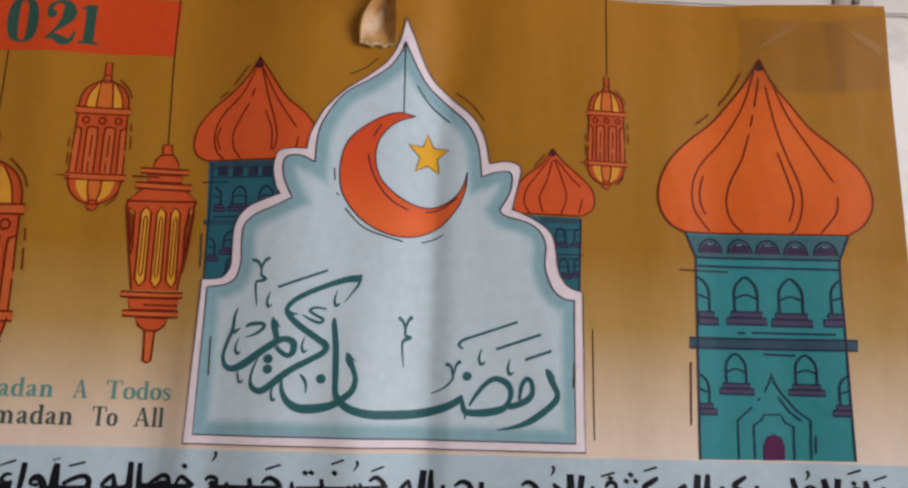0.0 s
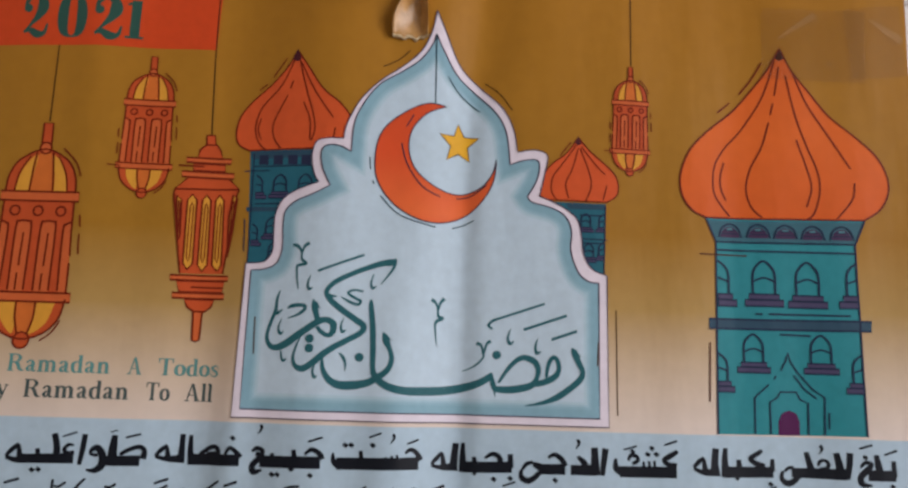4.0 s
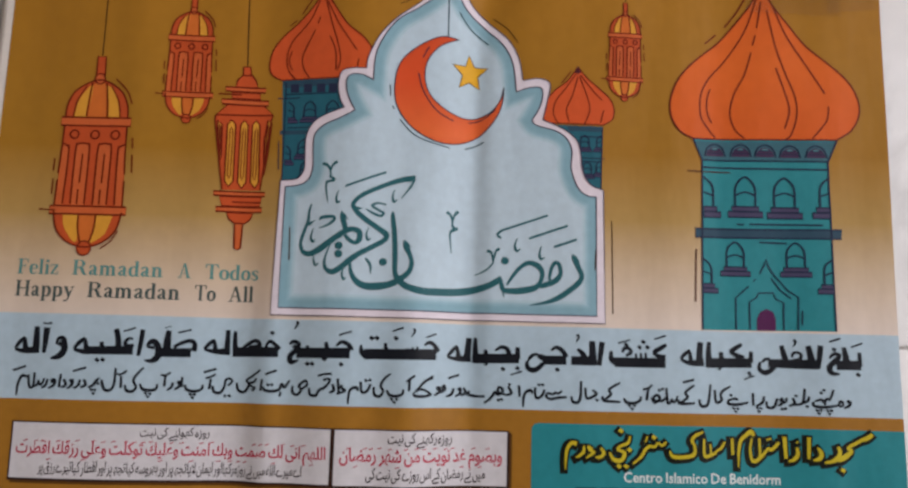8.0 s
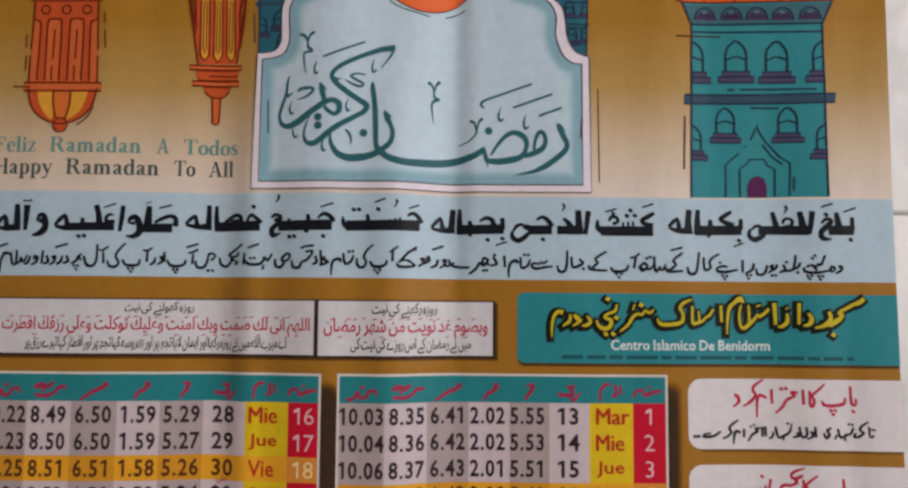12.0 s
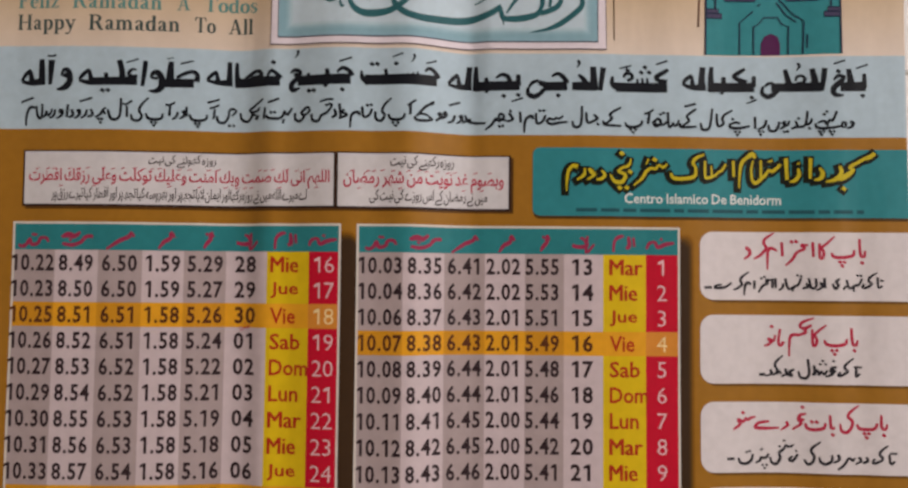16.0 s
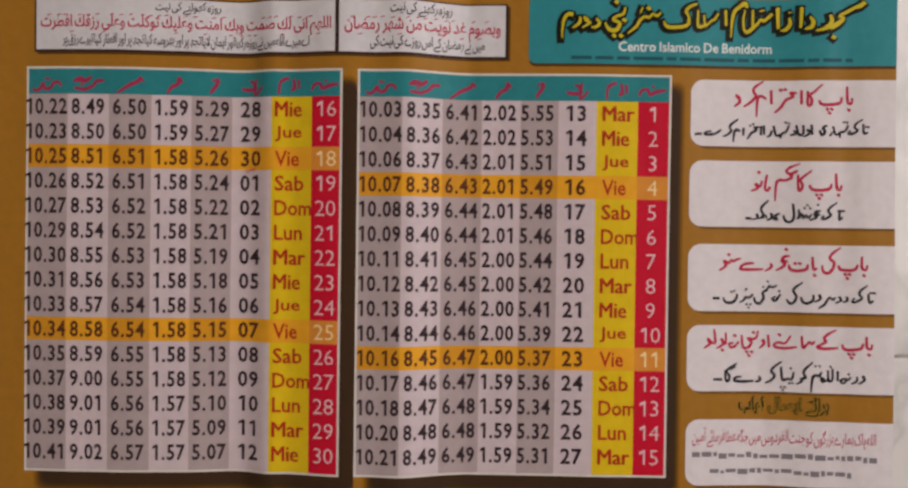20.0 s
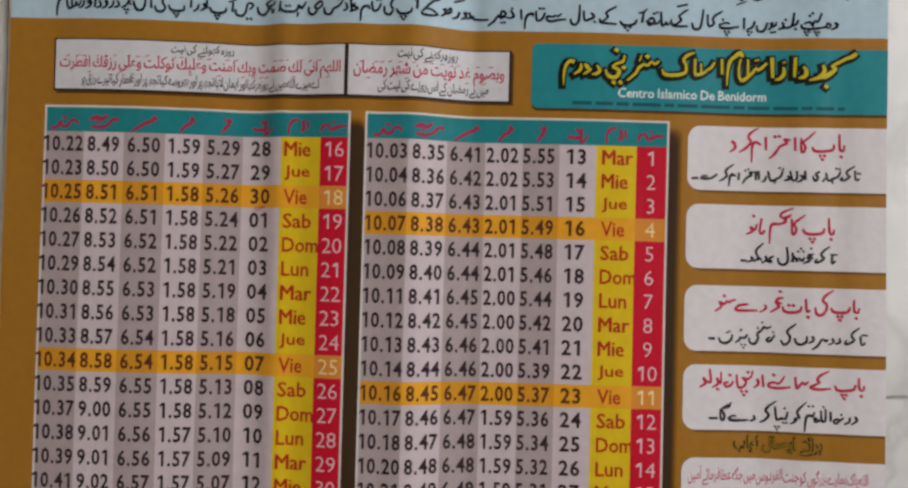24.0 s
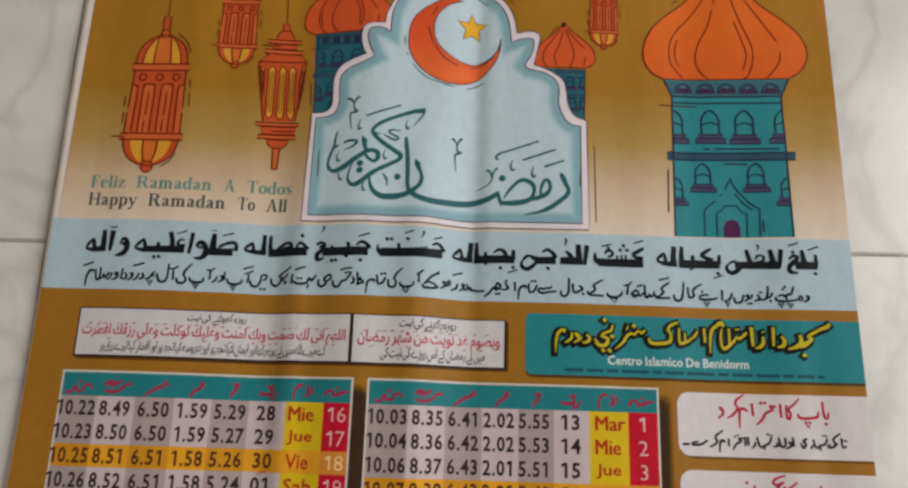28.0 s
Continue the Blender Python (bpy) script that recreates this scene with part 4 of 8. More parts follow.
def small_towers():
    me = printed("minaret", fill([(-36.6, 186.7), (1.9, 187.6), (-6.2, 139.7), (-34.4, 138.9)]), ink("29606f"), CAL, 2, "smaller teal minaret picture with orange onion dome")
    out = crom([(-18.8, 230.3), (-22.3, 223.3), (-28.8, 215.5), (-37.1, 207.8), (-41.8, 201.0), (-43.1, 193.9), (-41.5, 189.3), (-37.1, 186.9)], 5) + crom([(0.6, 188.1), (4.9, 192.2), (5.8, 199.6), (1.1, 206.7), (-6.9, 213.2), (-13.7, 223.0), (-18.8, 230.3)], 5)[:-1]
    printed("dome", fill(out), ink("cb562b"), me, 3, "orange ribbed onion dome")
    lines = stroke(out, 0.6, True, False)
    for r in ([(-19.5, 227.0), (-24.5, 215.2), (-32.6, 205.4), (-35.0, 197.4), (-33.7, 191.0), (-30.4, 187.3)], [(-32.7, 200.7), (-33.9, 196.2), (-32.3, 191.6)], [(-21.9, 210.5), (-25.2, 203.7), (-27.5, 197.8), (-26.8, 192.1), (-23.8, 187.9)], [(-19.8, 216.8), (-20.9, 213.5)],
              [(-17.7, 226.3), (-14.0, 213.1), (-10.9, 203.4), (-9.6, 196.1), (-11.0, 190.9)], [(-14.9, 207.4), (-11.9, 200.0), (-11.6, 191.4)], [(-16.9, 225.0), (-10.4, 212.5), (-2.1, 200.7)], [(-1.1, 196.6), (-1.8, 191.9)], [(-23.1, 226.8), (-28.6, 218.4)], [(-30.9, 215.6), (-34.2, 213.0)]):
        lines += stroke(r, 0.55)
    printed("dome_line", lines, ink("6a2010"), me, 5, "dark red pen outline")
    printed("dome_tip", fill([(-18.8, 230.9), (-16.9, 226.2), (-18.8, 225.2), (-20.7, 226.2)]), ink("4a2026"), me, 5.5)
    printed("collar", fill([(-36.6, 186.2), (-8.0, 187.4), (-8.6, 184.3), (-35.1, 183.2)]), SLATE, me, 3)
    for u in (-30.5, -24.4, -18.2, -12.6):
        printed("collar_window", rect(u - 2.0, u + 2.0, 180.9, 184.9), ink("2a3048"), me, 3.5)
    printed("ledge", fill([(-36.6, 163.0), (-21.0, 163.0), (-21.1, 161.3), (-36.5, 161.0)]), SLATE, me, 4)
    for (u, v), half in zip([(-33.2, 166.7), (-23.0, 167.0), (-12.4, 167.2)], (1, 0, 0)):
        small_window(me, u, v, 9.5, 9.6, half)
    for (u, v), half in zip([(-25.3, 149.6), (-33.6, 146.8), (-23.6, 139.4)], (0, 1, 0)):
        small_window(me, u, v, 8.5, 9.0, half)
    for r in ([(-34.8, 180.1), (-8.9, 180.6)], [(-38.4, 178.1), (-28.0, 178.4)], [(-34.8, 185.8), (-34.4, 139.4)], [(-33.0, 164.2), (-21.3, 164.5)], [(-36.9, 157.8), (-36.3, 144.2)]):
        printed("tower_line", stroke(r, 0.5, smooth=False), NAVY, me, 5)
    me = printed("minaret", fill([(91.7, 170.2), (113.5, 169.9), (112.8, 138.5), (99.4, 138.4)]), ink("29606f"), CAL, 2, "smallest teal minaret picture with orange onion dome")
    out = crom([(101.8, 198.8), (96.9, 191.7), (90.8, 186.7), (86.1, 180.2), (84.6, 174.4), (87.9, 171.0)], 5) + crom([(114.0, 170.7), (118.1, 173.5), (119.1, 177.9), (117.4, 183.0), (112.1, 188.2), (106.4, 193.2), (101.8, 198.8)], 5)[:-1]
    printed("dome", fill(out), ink("cb562b"), me, 3, "orange ribbed onion dome")
    lines = stroke(out, 0.55, True, False)
    for r in ([(101.0, 195.3), (95.4, 187.2), (91.1, 181.0), (90.4, 175.2), (92.7, 171.0)], [(101.8, 194.0), (99.3, 184.7), (96.5, 178.1), (97.8, 172.0)], [(102.6, 194.1), (106.4, 183.8), (107.4, 177.4), (104.9, 170.8)], [(103.1, 194.6), (109.5, 186.6), (113.3, 182.8)], [(114.0, 177.7), (112.5, 171.7)],
              [(98.7, 196.5), (94.1, 190.5)]):
        lines += stroke(r, 0.5)
    printed("dome_line", lines, ink("6a2010"), me, 5, "dark red pen outline")
    printed("dome_tip", fill([(101.8, 199.3), (103.2, 196.0), (101.8, 195.2), (100.4, 196.0)]), ink("4a2026"), me, 5.5)
    printed("collar", fill([(96.8, 169.9), (113.7, 169.7), (113.2, 167.4), (97.8, 167.4)]), SLATE, me, 3)
    for (u, v), half in zip([(105.1, 157.8), (112.7, 157.9), (106.3, 145.1), (112.6, 145.9)], (0, -1, 0, -1)):
        small_window(me, u, v, 7.0, 7.6, half)
    for r in ([(113.5, 169.2), (112.8, 139.7)], [(102.8, 164.8), (113.5, 164.8)], [(103.3, 154.7), (114.4, 154.5)], [(103.3, 153.0), (113.4, 152.9)]):
        printed("tower_line", stroke(r, 0.5, smooth=False), NAVY, me, 5)


small_towers()

# ---------------------------------------------------------------- arched panel
ARCH_OUT = ([(114.6, 77.9), (-35.6, 77.9)], [(-34.9, 139.4), (-30.3, 139.6), (-26.6, 140.7), (-24.2, 144.8), (-24.2, 151.4), (-24.1, 159.4), (-21.9, 165.3), (-17.0, 169.5), (-6.7, 173.6)], [(-6.7, 173.6), (-8.6, 176.6), (-10.0, 182.4), (-9.8, 187.0), (-8.3, 190.7), (-3.8, 192.0), (2.7, 192.1)],
            [(2.7, 192.1), (3.4, 197.4), (6.0, 203.8), (9.7, 210.4), (16.9, 218.5), (25.8, 225.5), (33.3, 232.7), (37.6, 241.8), (39.6, 251.9)], [(39.6, 251.9), (43.5, 243.3), (50.2, 228.8), (59.8, 219.5), (69.3, 210.4), (74.1, 201.0), (75.7, 191.6)],
            [(76.3, 191.2), (83.1, 192.3), (88.5, 190.2), (87.8, 183.1), (85.4, 172.2)], [(85.4, 172.2), (91.0, 170.1), (97.0, 166.9), (101.6, 162.5), (103.3, 155.5), (103.8, 150.0), (105.6, 144.8), (108.8, 141.3), (114.0, 139.5)])
ARCH_IN = ([(110.8, 81.2), (-32.4, 81.2)], [(-32.5, 136.6), (-27.0, 137.1), (-22.1, 139.7), (-20.2, 145.9), (-20.6, 155.1), (-19.9, 161.3), (-15.7, 165.5), (-8.1, 168.9), (-1.9, 172.3)], [(-1.9, 172.3), (-5.0, 178.3), (-6.4, 184.6), (-4.9, 188.6), (0.6, 189.1), (6.0, 186.8)],
           [(6.0, 186.8), (6.8, 199.1), (10.8, 208.8), (17.0, 217.2), (25.9, 223.3), (33.4, 229.2), (37.8, 235.7), (39.7, 241.1)], [(39.7, 241.1), (42.5, 235.2), (48.8, 224.6), (57.5, 217.0), (66.2, 208.6), (71.0, 199.3), (72.8, 185.5)],
           [(72.8, 185.5), (78.6, 187.6), (84.7, 187.4), (84.5, 179.9), (80.3, 171.9)], [(80.3, 171.9), (82.6, 169.5), (91.0, 167.3), (96.5, 163.8), (99.1, 157.8), (98.8, 149.3), (101.9, 140.5), (106.3, 136.7), (110.5, 136.2)])


def chain(pieces):
    out = list(pieces[0])
    for p in pieces[1:]:
        out += [q for q in crom(p, 5) if math.hypot(q[0] - out[-1][0], q[1] - out[-1][1]) > 0.15]
    return out


def inset(loop, d):
    """The outline drawn in by d millimetres, without the loops that form in its nooks."""
    n = len(loop)
    area = sum(loop[i - 1][0] * loop[i][1] - loop[i][0] * loop[i - 1][1] for i in range(n))
    s = 1 if area > 0 else -1
    ends = np.array(loop)
    starts = np.roll(ends, 1, axis=0)
    run = ends - starts
    square = np.maximum((run ** 2).sum(1), 1e-9)

    def clear(q):
        k = np.clip(((np.array(q) - starts) * run).sum(1) / square, 0, 1)
        return np.sqrt(((starts + run * k[:, None] - q) ** 2).sum(1)).min() > 0.97 * d

    out = []
    for i, p in enumerate(loop):
        a, b = Vector(loop[i - 1]), Vector(loop[(i + 1) % n])
        t0, t1 = (Vector(p) - a).normalized(), (b - Vector(p)).normalized()
        t = (t0 + t1).normalized() if (t0 + t1).length > 1e-3 else t0
        k = d / max(0.5, t.dot(t0))
        q = (p[0] - t.y * s * k, p[1] + t.x * s * k)
        if clear(q) and (not out or math.hypot(q[0] - out[-1][0], q[1] - out[-1][1]) > 0.4):
            out.append(q)
    return out


def arch_panel():
    outer, inner = chain(ARCH_OUT), chain(ARCH_IN)
    me = printed("arch_panel", fill(outer), ink("dcd3dc"), CAL, 7, "pale blue arched panel with a white border")
    printed("panel_rim", fill(inner), ink("84a9b7"), me, 8, "deeper blue rim")
    for k, (code, d) in enumerate((("8db0bd", 3.4), ("9dbbc8", 4.4), ("acc5d0", 5.3))):
        printed("panel_shade", fill(inset(inner, d)), ink(code), me, 8.6 + 0.6 * k)
    printed("panel_field", fill(inset(inner, 6.4)), ink("b9ccd8"), me, 10.5, "pale blue field")
    lines = stroke(outer, 0.42, True, False) + stroke(inner, 0.5, True, False)
    printed("panel_line", lines, ink("4a3f52"), me, 11, "thin dark outline")
    pen = ink("23404c")
    for r in ([(39.7, 241.1), (40.1, 209.9)], [(45.2, 222.8), (50.6, 215.8), (59.3, 208.8)], [(18.6, 169.2), (27.2, 161.3), (42.0, 157.2)], [(49.1, 157.5), (53.8, 159.0), (58.0, 161.2)], [(13.6, 185.1), (14.1, 180.0)], [(15.1, 175.4), (15.9, 173.9)]):
        printed("pen_mark", stroke(r, 0.55), pen, me, 12)
    out = ink("4a3010")
    for r in ([(17.4, 224.8), (23.9, 228.4), (28.6, 233.0)], [(61.5, 222.1), (67.6, 217.5), (73.4, 209.8)], [(-29.3, 117.5), (-28.8, 102.7)], [(117.9, 125.2), (118.2, 82.6)], [(110.4, 111.7), (109.9, 102.2)]):
        printed("pen_mark", stroke(r, 0.5), out, CAL, 3 if r[0][0] > 116 or r[0][1] > 200 else 11)
    moon = crom([(45.2, 209.6), (37.2, 210.0), (28.2, 205.8), (19.5, 198.2), (16.1, 188.9), (16.8, 176.5), (24.0, 166.2), (34.7, 160.1), (45.1, 159.4), (55.2, 163.4), (62.5, 171.1), (66.1, 179.0), (66.9, 187.3)], 5)
    hollow = crom([(66.9, 187.3), (65.3, 181.2), (60.9, 175.4), (53.4, 172.2), (46.2, 172.6), (38.5, 176.1), (32.3, 181.9), (29.7, 189.6), (30.8, 198.0), (36.6, 205.4), (45.2, 209.6)], 5)
    crescent = printed("crescent", fill(moon + hollow[1:-1]), faded("crescent_orange", [(0.0, "d2532e"), (0.25, "e06a38"), (0.6, "d25028"), (1.0, "c94c26")], "Z", BASE + 0.145, BASE + 0.215), me, 12, "orange crescent moon")
    lines = stroke(moon + hollow[1:-1], 0.5, True, False)
    for r in ([(26.6, 191.8), (29.2, 183.3), (35.6, 174.4), (43.5, 170.4)], [(28.3, 199.2), (31.3, 204.6)], [(50.5, 170.2), (56.5, 171.6), (63.1, 176.5)]):
        lines += stroke(r, 0.55)
    printed("crescent_line", lines, ink("3a2a3c"), crescent, 14)
    tips = [(50.2, 202.7), (53.0, 197.3), (59.3, 196.8), (54.6, 192.7), (55.5, 186.5), (50.6, 189.6), (45.7, 186.7), (47.3, 192.8), (42.5, 197.6), (48.6, 197.3)]
    star = printed("star", fill(tips), ink("e0a92e"), me, 12, "yellow five-pointed star")
    printed("star_line", stroke(tips, 0.5, True, False), ink("4a3a20"), star, 13)
    return me


PANEL = arch_panel()


# large flowing pen letters; the third number is the pen's width in millimetres
GREEN = ink("2d5f66")
lettered(PANEL, "letter_kaf", ([(26.5, 142.9, 0.8), (25.0, 141.5, 2.7), (20.3, 140.6, 2.4), (12.6, 137.7, 2.0), (4.4, 133.6, 2.0), (0.6, 130.7, 1.9), (-0.8, 127.9, 1.9), (1.0, 125.0, 2.2), (5.2, 121.5, 2.4), (10.8, 117.8, 2.4), (14.5, 115.1, 2.6), (13.6, 112.4, 2.3), (9.0, 109.6, 2.3), (3.2, 106.3, 2.4), (-1.1, 103.2, 2.6), (-5.4, 99.4, 2.6), (-8.8, 97.5, 2.5), (-11.6, 98.7, 1.7), (-12.6, 101.7, 1.1), (-11.8, 105.9, 0.8), (-10.3, 109.8, 0.4)], [(-0.4, 127.6, 0.8), (1.4, 126.6, 1.2), (3.5, 126.6, 0.3)],), (), GREEN, 13)
lettered(PANEL, "kaf_tail", ([(26.3, 141.4, 1.4), (25.2, 138.4, 1.0), (22.8, 135.0, 0.7), (20.6, 132.0, 0.3)],), (), GREEN, 13)
lettered(PANEL, "small_kaf", ([(13.8, 128.9, 0.7), (10.0, 129.4, 0.9), (7.7, 128.1, 1.0), (10.2, 126.4, 1.1), (12.8, 125.0, 1.1), (11.8, 123.6, 1.1), (8.8, 124.4, 1.1), (5.0, 126.4, 0.5)],), (), GREEN, 13)
lettered(PANEL, "letter_alif", ([(17.1, 125.8, 0.6), (17.2, 123.1, 2.0), (18.2, 115.4, 2.3), (18.8, 105.4, 2.3), (19.0, 98.5, 2.1), (20.2, 95.3, 2.6), (23.8, 92.2, 2.8), (29.3, 90.4, 3.1), (35.4, 89.9, 3.2), (43.3, 90.2, 3.3)],), (), GREEN, 13)
lettered(PANEL, "long_stroke", ([(33.2, 89.9, 3.3), (44.8, 90.2, 3.4), (53.7, 91.4, 3.3), (61.7, 93.9, 2.9), (67.2, 97.3, 2.5)],), (), GREEN, 13)
lettered(PANEL, "letter_nun", ([(22.6, 112.8, 0.5), (23.6, 109.8, 2.5), (25.3, 106.4, 1.9), (26.3, 102.5, 2.0), (25.1, 98.3, 2.3), (21.3, 95.1, 2.6), (16.9, 92.7, 2.9), (10.9, 91.6, 3.4), (5.7, 91.7, 3.1), (1.8, 93.8, 2.5), (-0.6, 97.9, 1.7), (-1.0, 102.0, 0.9)], [(23.2, 111.7, 1.6), (26.1, 109.5, 0.2)],), (), GREEN, 13)
lettered(PANEL, "letter_ya", ([(-19.6, 128.5, 0.3), (-20.7, 125.2, 1.0), (-21.0, 120.5, 1.3), (-22.6, 115.7, 1.4), (-23.9, 110.3, 1.4), (-22.7, 106.6, 1.9), (-19.7, 105.5, 2.5), (-15.5, 107.4, 3.0), (-11.0, 110.9, 2.8), (-6.6, 114.1, 2.7), (-3.6, 116.1, 2.6), (-0.5, 117.0, 2.3), (2.4, 115.7, 2.6), (2.5, 112.4, 2.4), (0.6, 110.8, 1.8), (-2.2, 112.3, 1.7), (-3.9, 114.2, 1.4)], [(-5.9, 125.1, 0.5), (-5.3, 122.3, 2.3), (-4.2, 118.4, 2.2), (-3.5, 116.1, 2.0)], [(-5.0, 123.7, 1.6), (-2.9, 121.2, 0.2)], [(-20.8, 118.9, 1.8), (-18.1, 120.7, 0.3)],), (), GREEN, 13)
lettered(PANEL, "letter_hamza", ([(-16.1, 121.2, 0.8), (-14.0, 122.3, 1.6), (-9.6, 122.5, 1.4), (-9.3, 120.9, 1.4), (-12.1, 118.6, 1.0), (-15.9, 117.3, 0.4)],), (), GREEN, 13)
lettered(PANEL, "letter_tick", ([(5.6, 104.0, 0.8), (7.2, 102.3, 1.2), (8.1, 100.0, 0.9), (8.1, 97.2, 0.3)],), (), GREEN, 13)
lettered(PANEL, "vowel_flower", ([(-15.7, 147.1, 1.1), (-13.6, 146.6, 1.3), (-12.0, 144.2, 0.8), (-11.8, 141.2, 0.8)], [(-8.9, 148.0, 1.4), (-10.8, 146.6, 1.1), (-11.8, 144.0, 0.7)], [(-12.0, 141.3, 1.0), (-9.9, 139.6, 1.3), (-12.1, 138.9, 1.1), (-13.5, 138.3, 0.9), (-13.3, 134.0, 0.7), (-12.4, 129.1, 0.3)],), (), GREEN, 13)
lettered(PANEL, "vowel_stroke", ([(-4.8, 136.6, 1.0), (13.4, 144.0, 1.0)],), (), GREEN, 13)
lettered(PANEL, "vowel_hook", ([(-7.6, 134.7, 0.3), (-8.6, 131.6, 0.8), (-8.1, 129.1, 1.1), (-6.7, 129.8, 0.5)], [(17.6, 136.2, 0.3), (16.7, 132.7, 0.8), (17.3, 130.4, 1.1), (18.8, 131.4, 0.5)], [(6.6, 118.0, 0.3), (5.6, 114.9, 0.8), (6.3, 112.4, 1.1), (7.6, 113.3, 0.4)], [(-18.3, 117.0, 0.3), (-19.4, 113.5, 0.8), (-18.5, 111.0, 1.1), (-17.3, 112.1, 0.4)], [(-17.8, 104.3, 0.6), (-17.2, 101.2, 0.9), (-16.3, 100.4, 0.9), (-15.3, 101.6, 0.4)], [(-3.4, 100.4, 0.3), (-4.5, 97.0, 0.8), (-3.7, 94.3, 1.1), (-2.6, 95.0, 0.4)],), (), GREEN, 13)
lettered(PANEL, "letter_dad", ([(66.8, 98.2, 0.4), (67.2, 95.1, 1.8), (68.2, 92.2, 2.2), (71.4, 91.6, 2.7), (76.5, 91.9, 3.0), (82.5, 93.4, 2.7), (84.9, 96.0, 1.9), (85.8, 100.0, 2.1), (84.0, 103.3, 2.5), (79.7, 104.7, 2.2), (76.0, 102.7, 1.8), (72.7, 98.9, 1.5), (69.7, 94.3, 0.9)], [(68.1, 91.9, 1.0), (68.4, 88.9, 0.3)],), (), GREEN, 13)
lettered(PANEL, "letter_mim", ([(84.7, 94.1, 2.2), (88.7, 95.3, 2.5), (92.4, 97.3, 2.5), (94.1, 100.2, 1.9), (93.5, 104.0, 1.8), (91.6, 105.0, 1.8), (89.8, 101.9, 1.6), (89.0, 97.0, 1.2)],), (), GREEN, 13)
lettered(PANEL, "letter_ra", ([(99.5, 109.1, 0.5), (100.4, 107.0, 2.3), (102.1, 103.4, 2.3), (103.7, 99.8, 2.1), (102.9, 96.8, 2.4), (99.5, 93.5, 2.5), (93.6, 89.3, 2.5), (87.7, 86.9, 1.5), (80.4, 85.4, 0.3)], [(100.4, 108.1, 1.5), (102.9, 105.6, 0.3)],), (), GREEN, 13)
lettered(PANEL, "vowel_stroke", ([(66.9, 115.9, 0.8), (65.2, 117.3, 1.1), (67.0, 119.3, 1.1), (70.7, 120.7, 1.0), (88.1, 126.9, 1.0)],), (), GREEN, 13)
lettered(PANEL, "vowel_stroke", ([(79.7, 116.0, 1.1), (97.3, 122.3, 1.1)],), (), GREEN, 13)
lettered(PANEL, "vowel_stroke", ([(91.1, 112.3, 1.1), (101.4, 116.0, 1.1)],), (), GREEN, 13)
lettered(PANEL, "vowel_hook", ([(74.3, 116.1, 0.3), (73.2, 112.6, 0.9), (74.0, 110.1, 1.2), (75.6, 111.1, 0.5)], [(85.3, 112.5, 0.3), (84.5, 109.2, 0.9), (85.1, 106.6, 1.2), (86.8, 107.5, 0.5)],), (), GREEN, 13)
lettered(PANEL, "vowel_mark", ([(60.4, 109.8, 1.5), (62.4, 109.1, 1.0), (63.2, 106.0, 0.9), (63.2, 104.1, 0.7), (60.0, 100.8, 0.7), (55.2, 98.5, 0.4)], [(66.2, 111.0, 1.5), (64.6, 109.7, 1.0), (63.9, 107.1, 0.7), (63.4, 105.6, 0.7)],), (), GREEN, 13)
lettered(PANEL, "vowel_flower", ([(41.5, 127.0, 1.7), (43.2, 125.8, 1.1), (44.2, 123.3, 0.9), (44.5, 120.3, 1.1), (46.3, 119.6, 1.4), (44.4, 118.6, 1.4), (43.3, 117.2, 1.0), (43.5, 113.5, 0.7), (44.1, 108.1, 0.3)], [(46.9, 127.7, 1.7), (45.3, 126.0, 1.1), (44.4, 122.9, 0.7)],), (), GREEN, 13)
for spot in [(-6.5, 109.4), (-6.4, 105.6), (13.5, 102.6)]:
    printed("letter_dot", disc(*spot, 1.75), GREEN, PANEL, 14)
for spot in [(68.8, 105.4)]:
    printed("letter_dot", disc(*spot, 1.75), GREEN, PANEL, 14)

# ---------------------------------------------------------------- greetings
def greeting():
    serif_words("Feliz Ramadan A Todos", ((-148.5, -129.7), (-123.9, -84.1), (-77.9, -72.1), (-66.4, -42.3)), *LINE_ONE, ink("5c8c88"), CAL, 3, "greeting_word")
    serif_words("Happy Ramadan To All", ((-148.6, -122.0), (-116.5, -76.0), (-70.1, -60.9), (-55.6, -44.1)), *LINE_TWO, ink("455453"), CAL, 3, "greeting_word")


LINE_ONE, LINE_TWO = (93.2, 99.9), (83.4, 90.3)
greeting()


